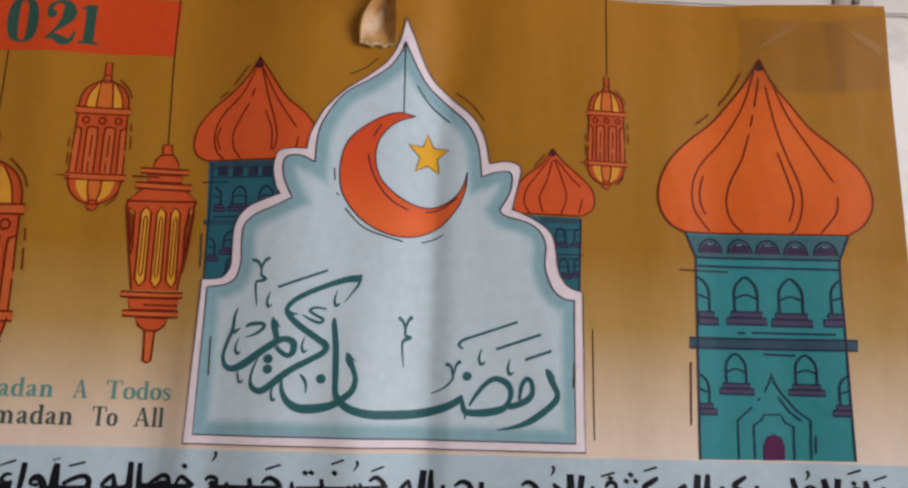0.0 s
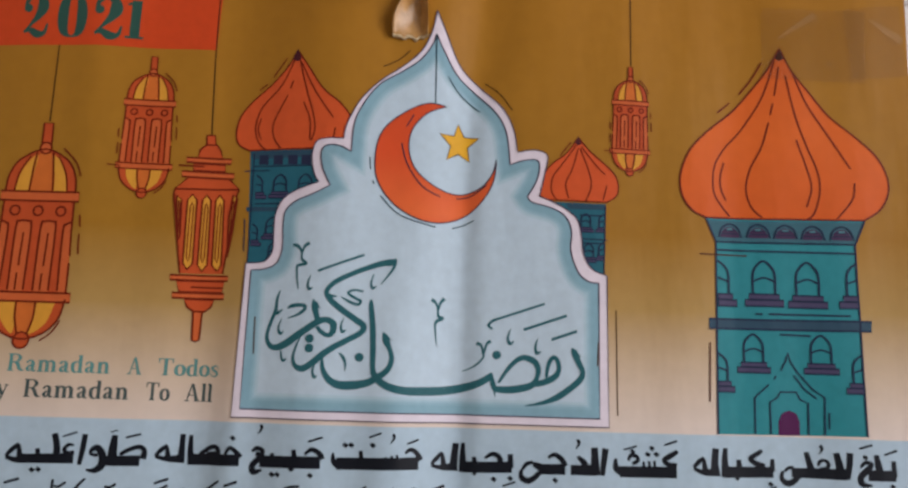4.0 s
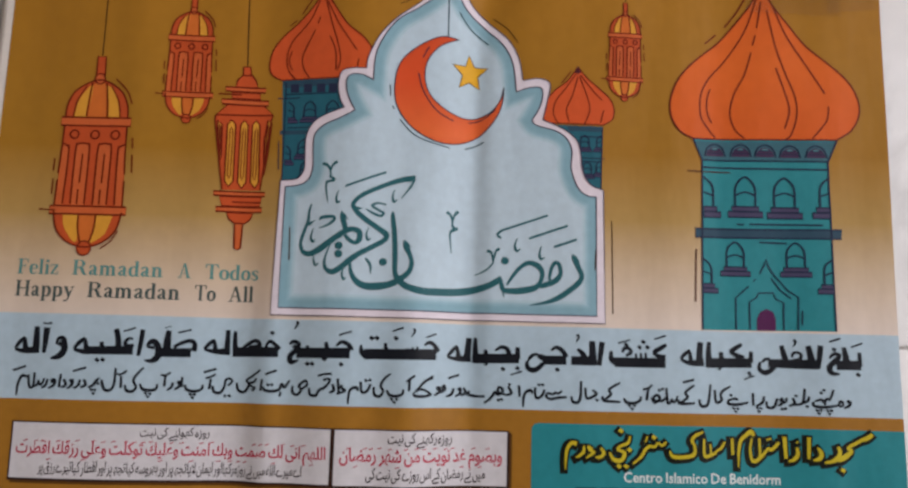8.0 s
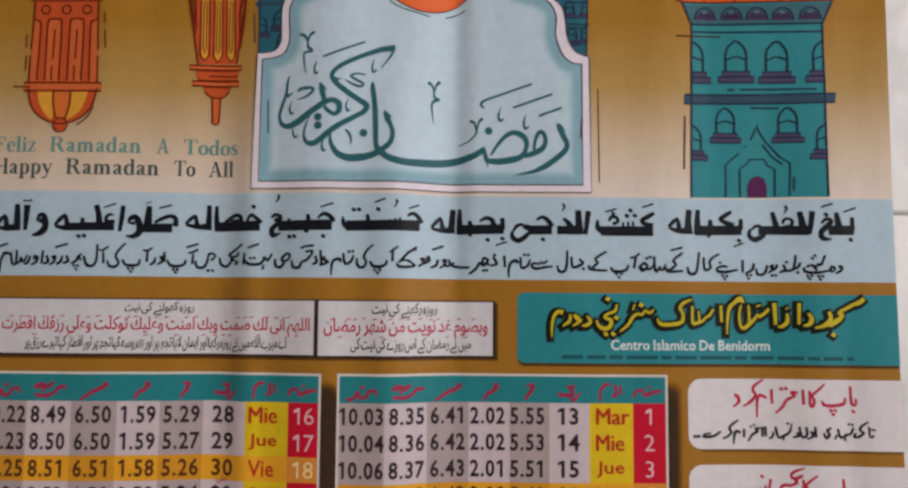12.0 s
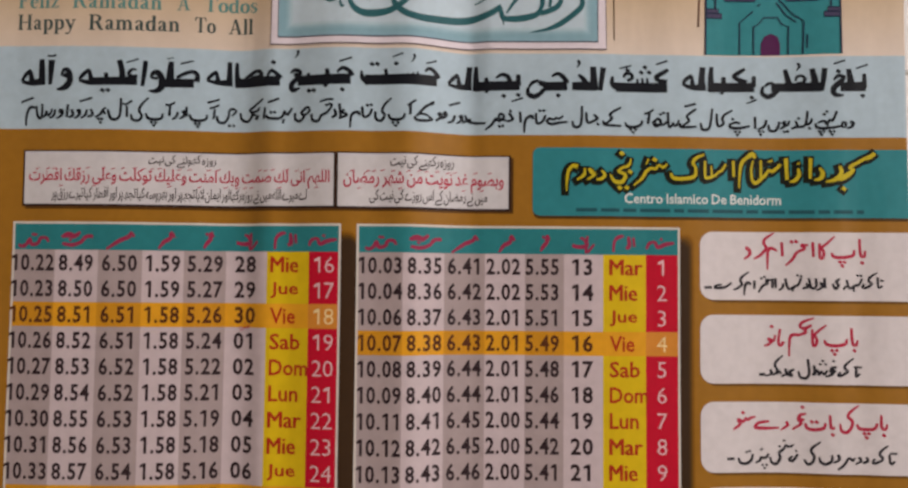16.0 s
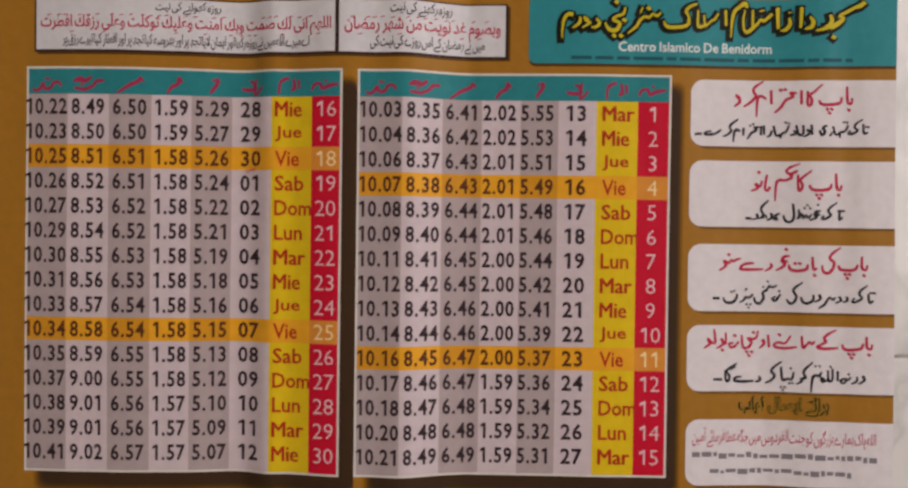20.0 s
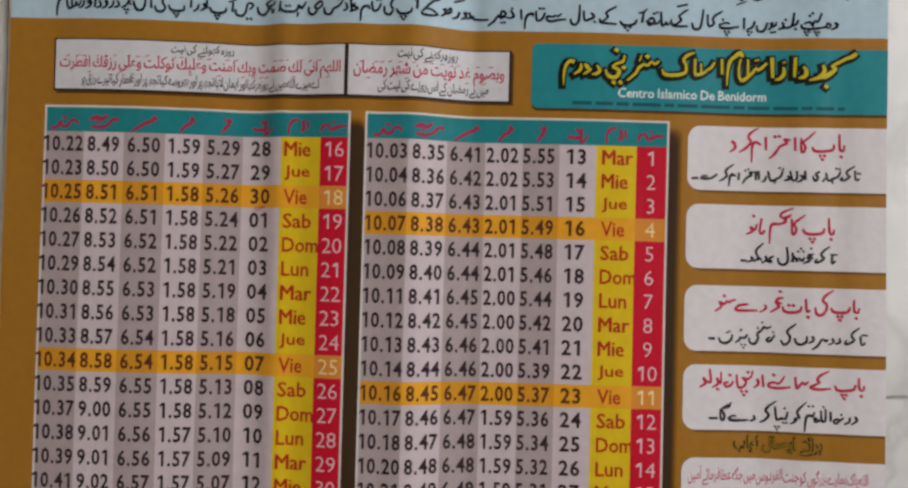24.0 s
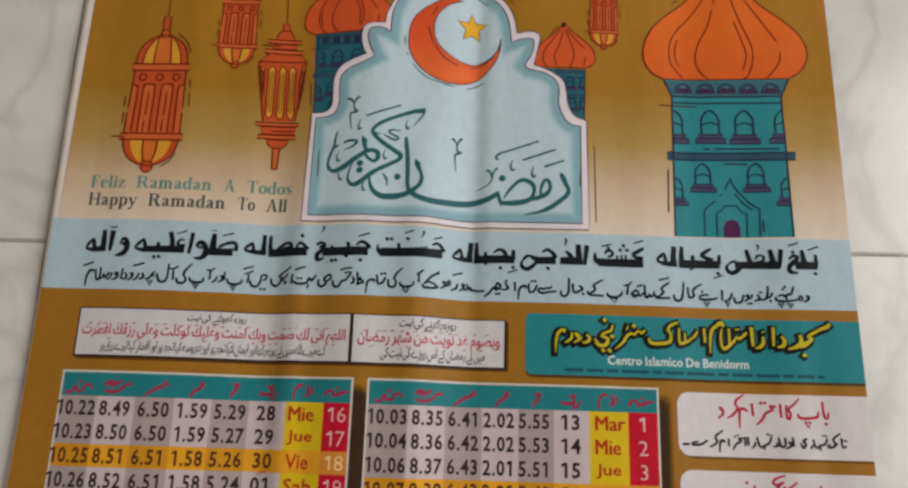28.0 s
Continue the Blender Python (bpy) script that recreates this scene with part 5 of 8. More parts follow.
# ---------------------------------------------------------------- verse band
# the first line in heavy square letters
lettered(CAL, "verse_word", ([(-145.6, 60.4, 1.2), (-144.0, 63.1, 1.8), (-141.7, 65.4, 1.3)], [(-141.9, 65.0, 1.7), (-141.0, 60.0, 2.8)], [(-145.6, 60.2, 1.5), (-141.5, 59.3, 2.0), (-138.2, 59.9, 3.0), (-135.2, 60.2, 3.2)], [(-136.7, 70.1, 2.2), (-136.5, 65.2, 2.9), (-136.4, 58.6, 3.2)], [(-132.2, 69.7, 3.0), (-132.4, 64.4, 2.5), (-132.7, 58.7, 1.7)], [(-134.1, 71.7, 0.9), (-132.1, 71.4, 0.7), (-130.2, 71.9, 1.0)], [(-127.4, 62.5, 1.2), (-126.7, 65.1, 1.5), (-124.8, 65.1, 2.2), (-123.9, 62.5, 2.7), (-124.1, 59.6, 2.9), (-126.1, 57.4, 2.7), (-129.6, 56.4, 0.8)], [(-126.5, 63.1, 1.9), (-124.3, 62.3, 2.2)],), (), BLACK, 3, 1.25)
lettered(CAL, "verse_word", ([(-119.8, 61.0, 1.2), (-117.7, 63.5, 1.9), (-115.2, 65.7, 1.4)], [(-115.3, 65.4, 1.4), (-114.3, 60.3, 2.6)], [(-119.7, 60.7, 1.4), (-116.0, 59.8, 2.2), (-113.3, 60.2, 3.4)], [(-113.9, 60.3, 3.4), (-94.3, 60.8, 3.9)], [(-108.0, 64.2, 1.7), (-107.6, 60.8, 2.2)], [(-102.2, 69.9, 2.3), (-100.9, 65.2, 2.5), (-100.6, 58.9, 3.1)], [(-94.6, 65.6, 0.8), (-96.6, 65.8, 1.3), (-98.0, 63.9, 1.6), (-96.6, 62.6, 1.8), (-94.2, 63.0, 1.5)], [(-99.1, 68.8, 0.7), (-93.9, 70.6, 0.8)], [(-90.8, 69.9, 2.0), (-91.2, 64.6, 2.1), (-92.0, 58.4, 1.6)],), [(-109.3, 56.2), (-106.9, 56.4)], BLACK, 3, 1.25)
lettered(CAL, "verse_word", ([(-89.3, 56.6, 0.7), (-86.2, 56.4, 2.1), (-83.7, 58.4, 3.0), (-83.8, 62.3, 2.8), (-85.6, 64.8, 2.5), (-87.6, 64.2, 2.0), (-88.1, 62.5, 1.1), (-85.4, 62.1, 1.5)], [(-79.7, 69.8, 2.2), (-80.0, 64.9, 3.2), (-80.2, 58.2, 4.0)], [(-83.3, 60.1, 3.8), (-69.7, 60.3, 4.0)], [(-77.2, 62.5, 1.5), (-74.0, 64.4, 1.7), (-70.3, 65.5, 1.8), (-68.3, 64.1, 2.0), (-68.6, 61.0, 2.5)], [(-81.5, 71.2, 0.4), (-80.7, 70.9, 0.4), (-79.9, 71.5, 0.4), (-78.7, 71.4, 0.4)], [(-75.6, 68.9, 0.8), (-70.1, 70.4, 0.8)],), (), BLACK, 3, 1.25)
lettered(CAL, "verse_word", ([(-64.2, 62.2, 1.2), (-62.0, 64.6, 1.8), (-60.0, 66.3, 1.2)], [(-60.1, 65.9, 1.2), (-59.5, 61.7, 2.3)], [(-64.2, 62.0, 1.2), (-59.6, 61.1, 2.1), (-53.4, 61.4, 3.5)], [(-54.5, 70.7, 2.0), (-54.5, 65.6, 2.3), (-54.6, 59.7, 3.0)],), (), BLACK, 3, 1.25)
lettered(CAL, "verse_word", ([(-51.3, 70.4, 1.5), (-51.2, 64.8, 2.2), (-50.6, 59.3, 2.7)], [(-52.0, 61.1, 4.2), (-31.2, 61.6, 4.5)], [(-47.3, 63.1, 1.5), (-45.0, 64.8, 1.7), (-42.2, 66.3, 1.7), (-40.1, 65.5, 1.9), (-39.6, 63.1, 1.9)], [(-44.8, 63.7, 1.0), (-40.5, 64.1, 1.2)], [(-37.2, 63.0, 1.0), (-35.3, 66.1, 1.6), (-33.0, 65.0, 1.7), (-30.6, 62.8, 1.9)],), [(-34.2, 69.9)], BLACK, 3, 1.25)
lettered(CAL, "verse_word", ([(-26.4, 65.0, 1.0), (-24.7, 66.4, 1.6), (-22.2, 65.4, 1.7), (-23.3, 62.8, 2.1), (-25.9, 60.0, 2.4), (-25.4, 57.4, 2.3), (-22.1, 58.3, 0.8)], [(-24.9, 64.5, 1.7), (-22.8, 63.7, 2.3)], [(-23.2, 61.5, 4.5), (0.6, 61.9, 4.6)], [(-18.4, 64.8, 1.4), (-18.2, 63.1, 1.6)], [(-10.0, 66.5, 1.6), (-9.5, 63.3, 2.2)], [(-10.7, 59.9, 2.6), (-10.0, 58.4, 1.4)], [(-5.5, 64.8, 1.0), (-3.0, 66.7, 1.7), (-0.0, 65.4, 2.0), (1.2, 63.1, 2.4)], [(-23.6, 75.3, 1.2), (-23.2, 73.9, 1.0), (-24.6, 71.8, 0.3)], [(-4.5, 69.6, 0.8), (1.0, 71.4, 0.8)],), [(-18.0, 56.8), (-15.8, 56.9), (-3.0, 57.0)], BLACK, 3, 1.25)
lettered(CAL, "verse_word", ([(5.3, 65.7, 0.8), (5.8, 62.5, 2.2), (8.7, 60.6, 3.4)], [(6.8, 61.7, 4.5), (38.5, 62.2, 4.8)], [(15.9, 66.7, 1.4), (16.4, 63.1, 1.9)], [(25.7, 64.7, 1.0), (26.0, 63.0, 1.2)], [(28.0, 65.1, 1.0), (28.2, 63.0, 1.2)], [(30.0, 65.5, 1.0), (30.2, 63.1, 1.2)], [(33.2, 66.1, 1.0), (35.4, 67.5, 1.6), (37.7, 66.1, 1.9), (39.4, 63.4, 2.1)], [(19.1, 71.9, 0.7), (23.7, 73.6, 0.8)], [(28.2, 73.3, 1.2), (28.8, 72.0, 0.9), (27.3, 69.6, 0.3)], [(33.8, 69.6, 0.7), (38.4, 71.3, 0.8)],), [(9.9, 68.7), (12.2, 68.8), (20.6, 68.9)], BLACK, 3, 1.25)
lettered(CAL, "verse_word", ([(43.6, 61.8, 1.2), (45.8, 64.2, 1.8), (47.9, 66.4, 1.2)], [(47.9, 65.9, 1.2), (48.6, 61.4, 2.5)], [(43.6, 61.4, 1.2), (48.2, 60.5, 2.1), (54.0, 61.2, 3.7)], [(53.3, 70.0, 2.5), (52.8, 64.9, 2.8), (52.4, 59.4, 3.5)], [(56.2, 70.2, 1.5), (56.1, 65.0, 2.4), (56.4, 59.0, 3.3)], [(55.7, 60.9, 4.3), (75.7, 61.4, 4.3)], [(60.6, 65.0, 1.5), (61.0, 62.1, 2.2)], [(60.7, 59.0, 2.2), (61.4, 58.1, 0.9)], [(64.9, 64.6, 1.0), (67.8, 66.3, 1.7), (70.6, 65.2, 2.1), (71.2, 62.3, 2.4)], [(75.1, 66.4, 1.9), (75.2, 61.2, 2.4)], [(72.1, 54.1, 0.7), (77.2, 55.8, 0.8)],), [(68.6, 56.6), (75.1, 57.1)], BLACK, 3, 1.25)
lettered(CAL, "verse_word", ([(79.5, 60.5, 1.2), (79.6, 57.7, 2.1), (82.2, 56.4, 2.4), (84.8, 57.7, 2.1), (86.6, 59.6, 1.9)], [(79.9, 60.5, 1.0), (81.4, 62.7, 1.6), (84.2, 63.7, 1.2)], [(84.2, 63.0, 1.9), (88.9, 61.0, 3.5)], [(86.3, 61.0, 4.0), (97.0, 61.2, 4.1)], [(90.1, 65.4, 1.0), (92.7, 66.8, 1.7), (95.4, 65.1, 2.1), (97.0, 62.4, 2.4)], [(99.2, 61.1, 3.8), (109.7, 61.2, 4.2)], [(102.0, 66.3, 1.2), (104.3, 64.2, 2.3), (105.5, 61.5, 3.0)], [(108.6, 70.0, 2.6), (108.8, 65.5, 3.0), (109.0, 59.3, 4.0)], [(113.2, 69.7, 2.5), (112.5, 64.7, 2.3), (111.8, 59.2, 1.9)], [(101.8, 72.9, 1.2), (102.5, 71.4, 1.0), (101.3, 69.3, 0.3)],), [(93.0, 56.9)], BLACK, 3, 1.25)
lettered(CAL, "verse_word", ([(117.3, 65.9, 1.1), (117.4, 62.3, 2.5), (120.2, 60.8, 3.5)], [(118.8, 60.9, 4.3), (142.1, 61.0, 4.4)], [(122.4, 65.3, 1.1), (123.3, 67.1, 1.6), (125.6, 67.1, 1.6), (126.3, 65.2, 1.6), (124.0, 64.0, 1.4)], [(128.6, 65.0, 1.0), (128.8, 62.1, 1.2)], [(130.9, 65.2, 1.0), (131.1, 62.2, 1.2)], [(133.1, 65.4, 1.0), (133.2, 62.2, 1.2)], [(142.6, 69.3, 1.6), (139.8, 67.5, 2.1), (137.3, 65.9, 2.1), (138.3, 64.3, 1.9), (142.0, 63.2, 3.0)], [(120.5, 69.4, 0.7), (125.9, 70.9, 0.8)], [(137.2, 71.6, 0.7), (142.4, 73.3, 0.9)],), [(132.1, 70.2), (130.4, 67.8), (134.0, 67.9), (124.2, 68.8)], BLACK, 3, 1.25)
lettered(CAL, "verse_word", ([(149.1, 63.2, 1.3), (151.3, 65.5, 1.8), (153.5, 67.1, 1.1)], [(153.3, 66.6, 1.3), (153.8, 62.3, 2.4)], [(149.1, 62.9, 1.3), (153.5, 61.3, 2.2), (159.9, 61.9, 3.8)], [(158.5, 70.8, 2.7), (158.0, 65.9, 2.9), (157.7, 60.1, 3.5)], [(162.6, 71.0, 1.8), (162.2, 66.0, 2.6), (162.4, 59.7, 3.5)], [(161.4, 61.6, 4.4), (182.2, 62.0, 4.2)], [(168.1, 66.6, 1.8), (168.2, 63.1, 2.4)], [(167.0, 59.7, 2.5), (167.8, 58.7, 0.9)], [(177.9, 70.4, 1.4), (175.2, 68.7, 2.0), (173.0, 67.1, 2.0), (174.2, 65.8, 2.0), (178.6, 63.8, 3.0)], [(182.0, 67.2, 1.6), (181.8, 62.3, 2.3)], [(178.4, 54.6, 0.7), (183.2, 56.4, 0.8)],), [(181.0, 57.3)], BLACK, 3, 1.25)
lettered(CAL, "verse_word", ([(186.2, 62.6, 1.2), (185.6, 59.6, 1.9), (188.0, 57.8, 2.4), (190.8, 58.9, 2.3), (192.8, 61.0, 2.1)], [(186.9, 62.4, 1.0), (188.5, 63.8, 1.4), (190.8, 64.1, 1.2)], [(189.8, 62.1, 3.8), (211.4, 62.0, 4.3)], [(196.0, 70.3, 1.9), (197.1, 66.0, 2.4), (198.0, 62.4, 3.1)], [(200.5, 65.0, 1.0), (201.1, 66.8, 1.2), (203.0, 67.3, 1.2), (204.5, 66.0, 1.4), (203.7, 64.2, 1.4), (201.1, 64.0, 1.0)], [(207.6, 70.4, 2.2), (208.6, 65.4, 2.9), (209.1, 60.2, 3.8)], [(213.0, 70.6, 2.4), (212.4, 65.5, 2.3), (211.5, 60.3, 1.9)], [(201.5, 73.1, 1.2), (202.3, 71.7, 1.0), (201.0, 69.7, 0.3)],), (), BLACK, 3, 1.25)
lettered(CAL, "verse_word", ([(216.7, 65.1, 1.0), (218.8, 67.0, 1.6), (221.2, 66.4, 1.6), (219.7, 64.3, 2.5), (216.7, 61.3, 2.4), (217.3, 58.5, 2.3), (221.0, 58.1, 0.8)], [(219.7, 62.0, 4.2), (230.7, 62.1, 4.3)], [(223.3, 70.1, 1.9), (224.0, 65.8, 2.8), (224.5, 62.2, 3.5)], [(230.2, 67.9, 1.7), (230.2, 61.6, 2.2)], [(216.7, 72.4, 0.8), (221.9, 74.0, 0.9)], [(226.5, 70.2, 0.8), (231.8, 72.1, 0.9)],), [(218.9, 69.0), (229.3, 57.9)], BLACK, 3, 1.25)
# the second line in a slanting reed-pen hand
lettered(CAL, "verse_word", ([(-143.1, 40.5, 0.5), (-143.1, 44.1, 0.8), (-142.4, 47.0, 0.9), (-141.1, 48.7, 1.2), (-139.2, 48.2, 0.6)], [(-138.6, 49.1, 0.7), (-137.8, 44.4, 0.9), (-136.1, 44.3, 0.9), (-135.9, 50.0, 0.7)], [(-136.0, 44.3, 0.9), (-134.5, 44.8, 0.8), (-133.9, 46.7, 0.7), (-133.2, 45.0, 0.8), (-132.2, 45.6, 0.8), (-131.3, 47.7, 0.6)], [(-145.5, 50.9, 0.7), (-140.2, 52.8, 0.7)],), (), BLACK, 3, 0.75, 0.3)
lettered(CAL, "verse_word", ([(-132.3, 43.9, 0.6), (-130.6, 44.8, 0.9), (-129.9, 47.4, 0.8)], [(-129.2, 43.7, 0.5), (-127.1, 44.9, 0.9), (-126.6, 46.9, 1.1), (-127.9, 47.3, 0.8), (-127.9, 46.0, 0.8)], [(-124.3, 49.7, 0.8), (-124.7, 44.3, 0.9)],), [(-127.3, 46.5)], BLACK, 3, 0.75, 0.3)
lettered(CAL, "verse_word", ([(-123.8, 44.1, 0.7), (-121.9, 45.2, 1.0), (-122.8, 47.6, 0.8)], [(-121.2, 43.7, 0.6), (-119.3, 45.2, 1.0), (-119.1, 47.2, 1.1), (-120.3, 46.9, 0.8)], [(-118.3, 43.9, 0.6), (-116.5, 45.2, 0.9), (-115.9, 47.5, 0.8)], [(-115.4, 44.4, 0.7), (-113.3, 45.4, 1.0), (-114.2, 47.7, 0.7)], [(-119.1, 51.2, 0.7), (-113.8, 52.8, 0.8)],), [(-119.6, 46.6)], BLACK, 3, 0.75, 0.3)
lettered(CAL, "verse_word", ([(-112.1, 44.4, 0.6), (-109.9, 45.5, 0.9), (-109.0, 47.3, 0.8), (-107.6, 48.4, 0.5)], [(-108.8, 47.3, 0.8), (-107.7, 45.7, 0.7)],), [(-110.7, 43.5), (-109.1, 43.4), (-109.7, 41.9)], BLACK, 3, 0.75, 0.3)
lettered(CAL, "verse_word", ([(-106.6, 47.6, 0.8), (-105.3, 43.9, 1.1), (-102.8, 43.4, 1.0), (-101.2, 45.9, 0.8), (-101.0, 52.7, 0.7)], [(-98.2, 44.6, 0.9), (-98.4, 49.4, 0.7)], [(-100.2, 50.5, 0.5), (-98.7, 50.2, 0.7), (-96.2, 51.8, 0.6)], [(-96.5, 45.7, 0.6), (-95.8, 43.5, 1.0), (-93.3, 43.1, 1.0), (-91.8, 45.0, 0.8), (-93.1, 47.7, 0.9), (-91.7, 50.6, 0.8), (-89.2, 53.3, 0.5)],), (), BLACK, 3, 0.75, 0.3)
lettered(CAL, "verse_word", ([(-90.2, 46.3, 0.6), (-89.1, 44.2, 1.0), (-86.0, 43.7, 1.1), (-83.4, 44.3, 0.9), (-83.0, 46.3, 0.6)], [(-80.0, 45.5, 0.9), (-79.7, 50.2, 0.7)], [(-81.6, 50.5, 0.7), (-79.9, 50.2, 0.7), (-77.7, 51.5, 0.6)],), [(-87.6, 42.4), (-85.8, 42.2), (-86.6, 41.0)], BLACK, 3, 0.75, 0.3)
lettered(CAL, "verse_word", ([(-78.6, 44.0, 0.6), (-76.9, 45.2, 0.9), (-76.4, 47.2, 0.7)], [(-75.5, 44.3, 0.5), (-73.6, 45.6, 1.0), (-73.2, 47.5, 1.0), (-74.5, 47.3, 0.7)], [(-72.6, 45.4, 0.9), (-72.6, 49.6, 0.7)],), [(-73.9, 47.0)], BLACK, 3, 0.75, 0.3)
lettered(CAL, "verse_word", ([(-71.3, 46.3, 0.7), (-70.2, 44.2, 1.0), (-67.1, 43.6, 1.1), (-64.3, 44.5, 0.9), (-63.8, 46.4, 0.6)], [(-61.0, 44.8, 0.9), (-60.6, 49.0, 0.7)], [(-62.6, 49.4, 0.7), (-60.9, 49.9, 0.7), (-58.8, 51.1, 0.7)], [(-63.6, 51.9, 0.7), (-58.7, 53.5, 0.7)],), [(-68.6, 42.2), (-67.0, 42.2), (-67.7, 40.9)], BLACK, 3, 0.75, 0.3)
lettered(CAL, "verse_word", ([(-59.6, 46.1, 0.7), (-59.0, 43.6, 1.0), (-56.4, 43.2, 1.0), (-54.8, 45.5, 0.8), (-54.2, 48.7, 0.7), (-52.7, 49.4, 0.8), (-51.3, 48.3, 0.7), (-53.1, 46.4, 0.7)],), [(-54.2, 41.9), (-52.3, 41.9)], BLACK, 3, 0.75, 0.3)
lettered(CAL, "verse_word", ([(-49.3, 47.6, 0.7), (-48.6, 44.7, 1.0), (-46.0, 43.7, 1.0), (-44.1, 45.8, 0.9), (-43.8, 47.6, 0.9), (-44.9, 48.9, 0.8), (-42.4, 50.7, 0.8), (-38.8, 53.5, 0.6)], [(-43.8, 47.8, 0.8), (-41.3, 48.3, 0.8), (-40.5, 49.9, 0.7)], [(-38.1, 44.7, 0.9), (-37.7, 49.5, 0.7)],), [(-42.6, 46.5), (-41.1, 45.8), (-41.7, 44.8)], BLACK, 3, 0.75, 0.3)
lettered(CAL, "verse_word", ([(-37.0, 46.2, 0.7), (-35.9, 44.8, 1.0), (-32.0, 44.6, 1.0), (-29.8, 45.6, 0.9), (-29.0, 47.8, 0.8), (-27.6, 46.4, 1.0), (-25.6, 49.3, 0.7)], [(-29.2, 44.3, 0.7), (-29.6, 42.5, 0.7)], [(-36.3, 51.8, 0.7), (-31.5, 53.5, 0.8)],), [(-34.9, 47.3), (-33.2, 47.4)], BLACK, 3, 0.75, 0.3)
lettered(CAL, "verse_word", ([(-24.1, 47.0, 0.7), (-24.0, 44.3, 1.0), (-21.9, 43.4, 1.0), (-20.1, 45.4, 0.9), (-21.2, 47.2, 1.0), (-18.5, 49.5, 0.8), (-17.6, 47.7, 0.8), (-19.6, 46.1, 0.8)],), (), BLACK, 3, 0.75, 0.3)
lettered(CAL, "verse_word", ([(-16.6, 46.4, 0.7), (-16.1, 43.7, 1.0), (-13.5, 43.3, 1.0), (-12.1, 45.7, 0.9), (-9.9, 46.7, 0.9), (-7.8, 49.3, 0.7), (-7.5, 50.8, 0.6)], [(-12.8, 51.8, 0.6), (-9.9, 52.6, 0.7), (-7.0, 52.8, 0.7)], [(-7.4, 44.7, 0.7), (-5.6, 45.9, 1.0), (-6.4, 48.3, 0.7)], [(-4.3, 44.3, 0.7), (-0.8, 45.7, 0.9), (-2.6, 47.0, 0.9), (-2.1, 48.1, 0.8)], [(-4.1, 50.7, 0.8), (-3.5, 45.1, 0.8)],), [(-9.8, 50.2), (-8.4, 50.6)], BLACK, 3, 0.75, 0.3)
lettered(CAL, "verse_word", ([(0.7, 40.3, 0.5), (0.9, 44.4, 0.8), (1.8, 46.5, 1.0), (4.1, 47.1, 1.1), (4.7, 45.8, 0.7)], [(5.8, 49.6, 0.8), (6.5, 45.2, 0.9), (8.9, 46.0, 0.9), (10.1, 48.7, 0.7)],), [(8.1, 50.3), (9.8, 50.5)], BLACK, 3, 0.75, 0.3)
lettered(CAL, "verse_word", ([(11.6, 47.5, 0.7), (11.9, 44.4, 1.0), (14.3, 43.6, 1.0), (15.7, 46.0, 0.8), (14.6, 48.0, 0.9), (15.9, 50.9, 0.8), (18.6, 53.4, 0.5)],), (), BLACK, 3, 0.75, 0.3)
lettered(CAL, "verse_word", ([(17.4, 46.3, 0.7), (18.5, 44.3, 1.0), (21.6, 43.9, 1.1), (24.0, 44.8, 0.9), (24.6, 46.7, 0.6)], [(27.0, 46.4, 0.9), (27.2, 50.9, 0.8)], [(25.9, 50.2, 0.6), (27.4, 51.4, 0.7), (29.4, 52.8, 0.7)],), [(19.5, 42.5), (21.7, 42.5), (20.7, 41.2)], BLACK, 3, 0.75, 0.3)
lettered(CAL, "verse_word", ([(29.1, 45.6, 0.7), (29.7, 44.1, 1.0), (33.9, 44.0, 1.0), (36.8, 44.7, 0.7)], [(29.9, 45.9, 0.9), (31.6, 47.8, 0.9), (33.4, 49.9, 0.9), (37.4, 52.8, 0.7)], [(36.8, 44.7, 0.7), (33.8, 46.7, 0.8), (31.3, 46.8, 0.7)], [(33.7, 50.7, 0.6), (37.3, 51.8, 0.7)],), (), BLACK, 3, 0.75, 0.3)
lettered(CAL, "verse_word", ([(38.2, 44.4, 0.6), (40.2, 45.9, 1.0), (40.3, 47.8, 1.0), (39.0, 47.4, 0.8)], [(40.7, 45.8, 0.9), (42.8, 47.0, 1.0), (42.4, 48.8, 0.8), (41.4, 47.3, 0.7)],), [(39.7, 47.1)], BLACK, 3, 0.75, 0.3)
lettered(CAL, "verse_word", ([(43.5, 44.0, 0.6), (45.8, 45.0, 1.0), (46.7, 47.5, 0.8)], [(47.5, 44.0, 0.5), (49.6, 45.4, 1.0), (49.9, 47.4, 1.0), (48.7, 47.1, 0.8)], [(50.1, 44.5, 0.7), (52.0, 45.6, 1.0), (51.3, 47.8, 0.7)], [(44.2, 51.9, 0.7), (49.0, 53.5, 0.8)],), [(49.3, 46.7)], BLACK, 3, 0.75, 0.3)
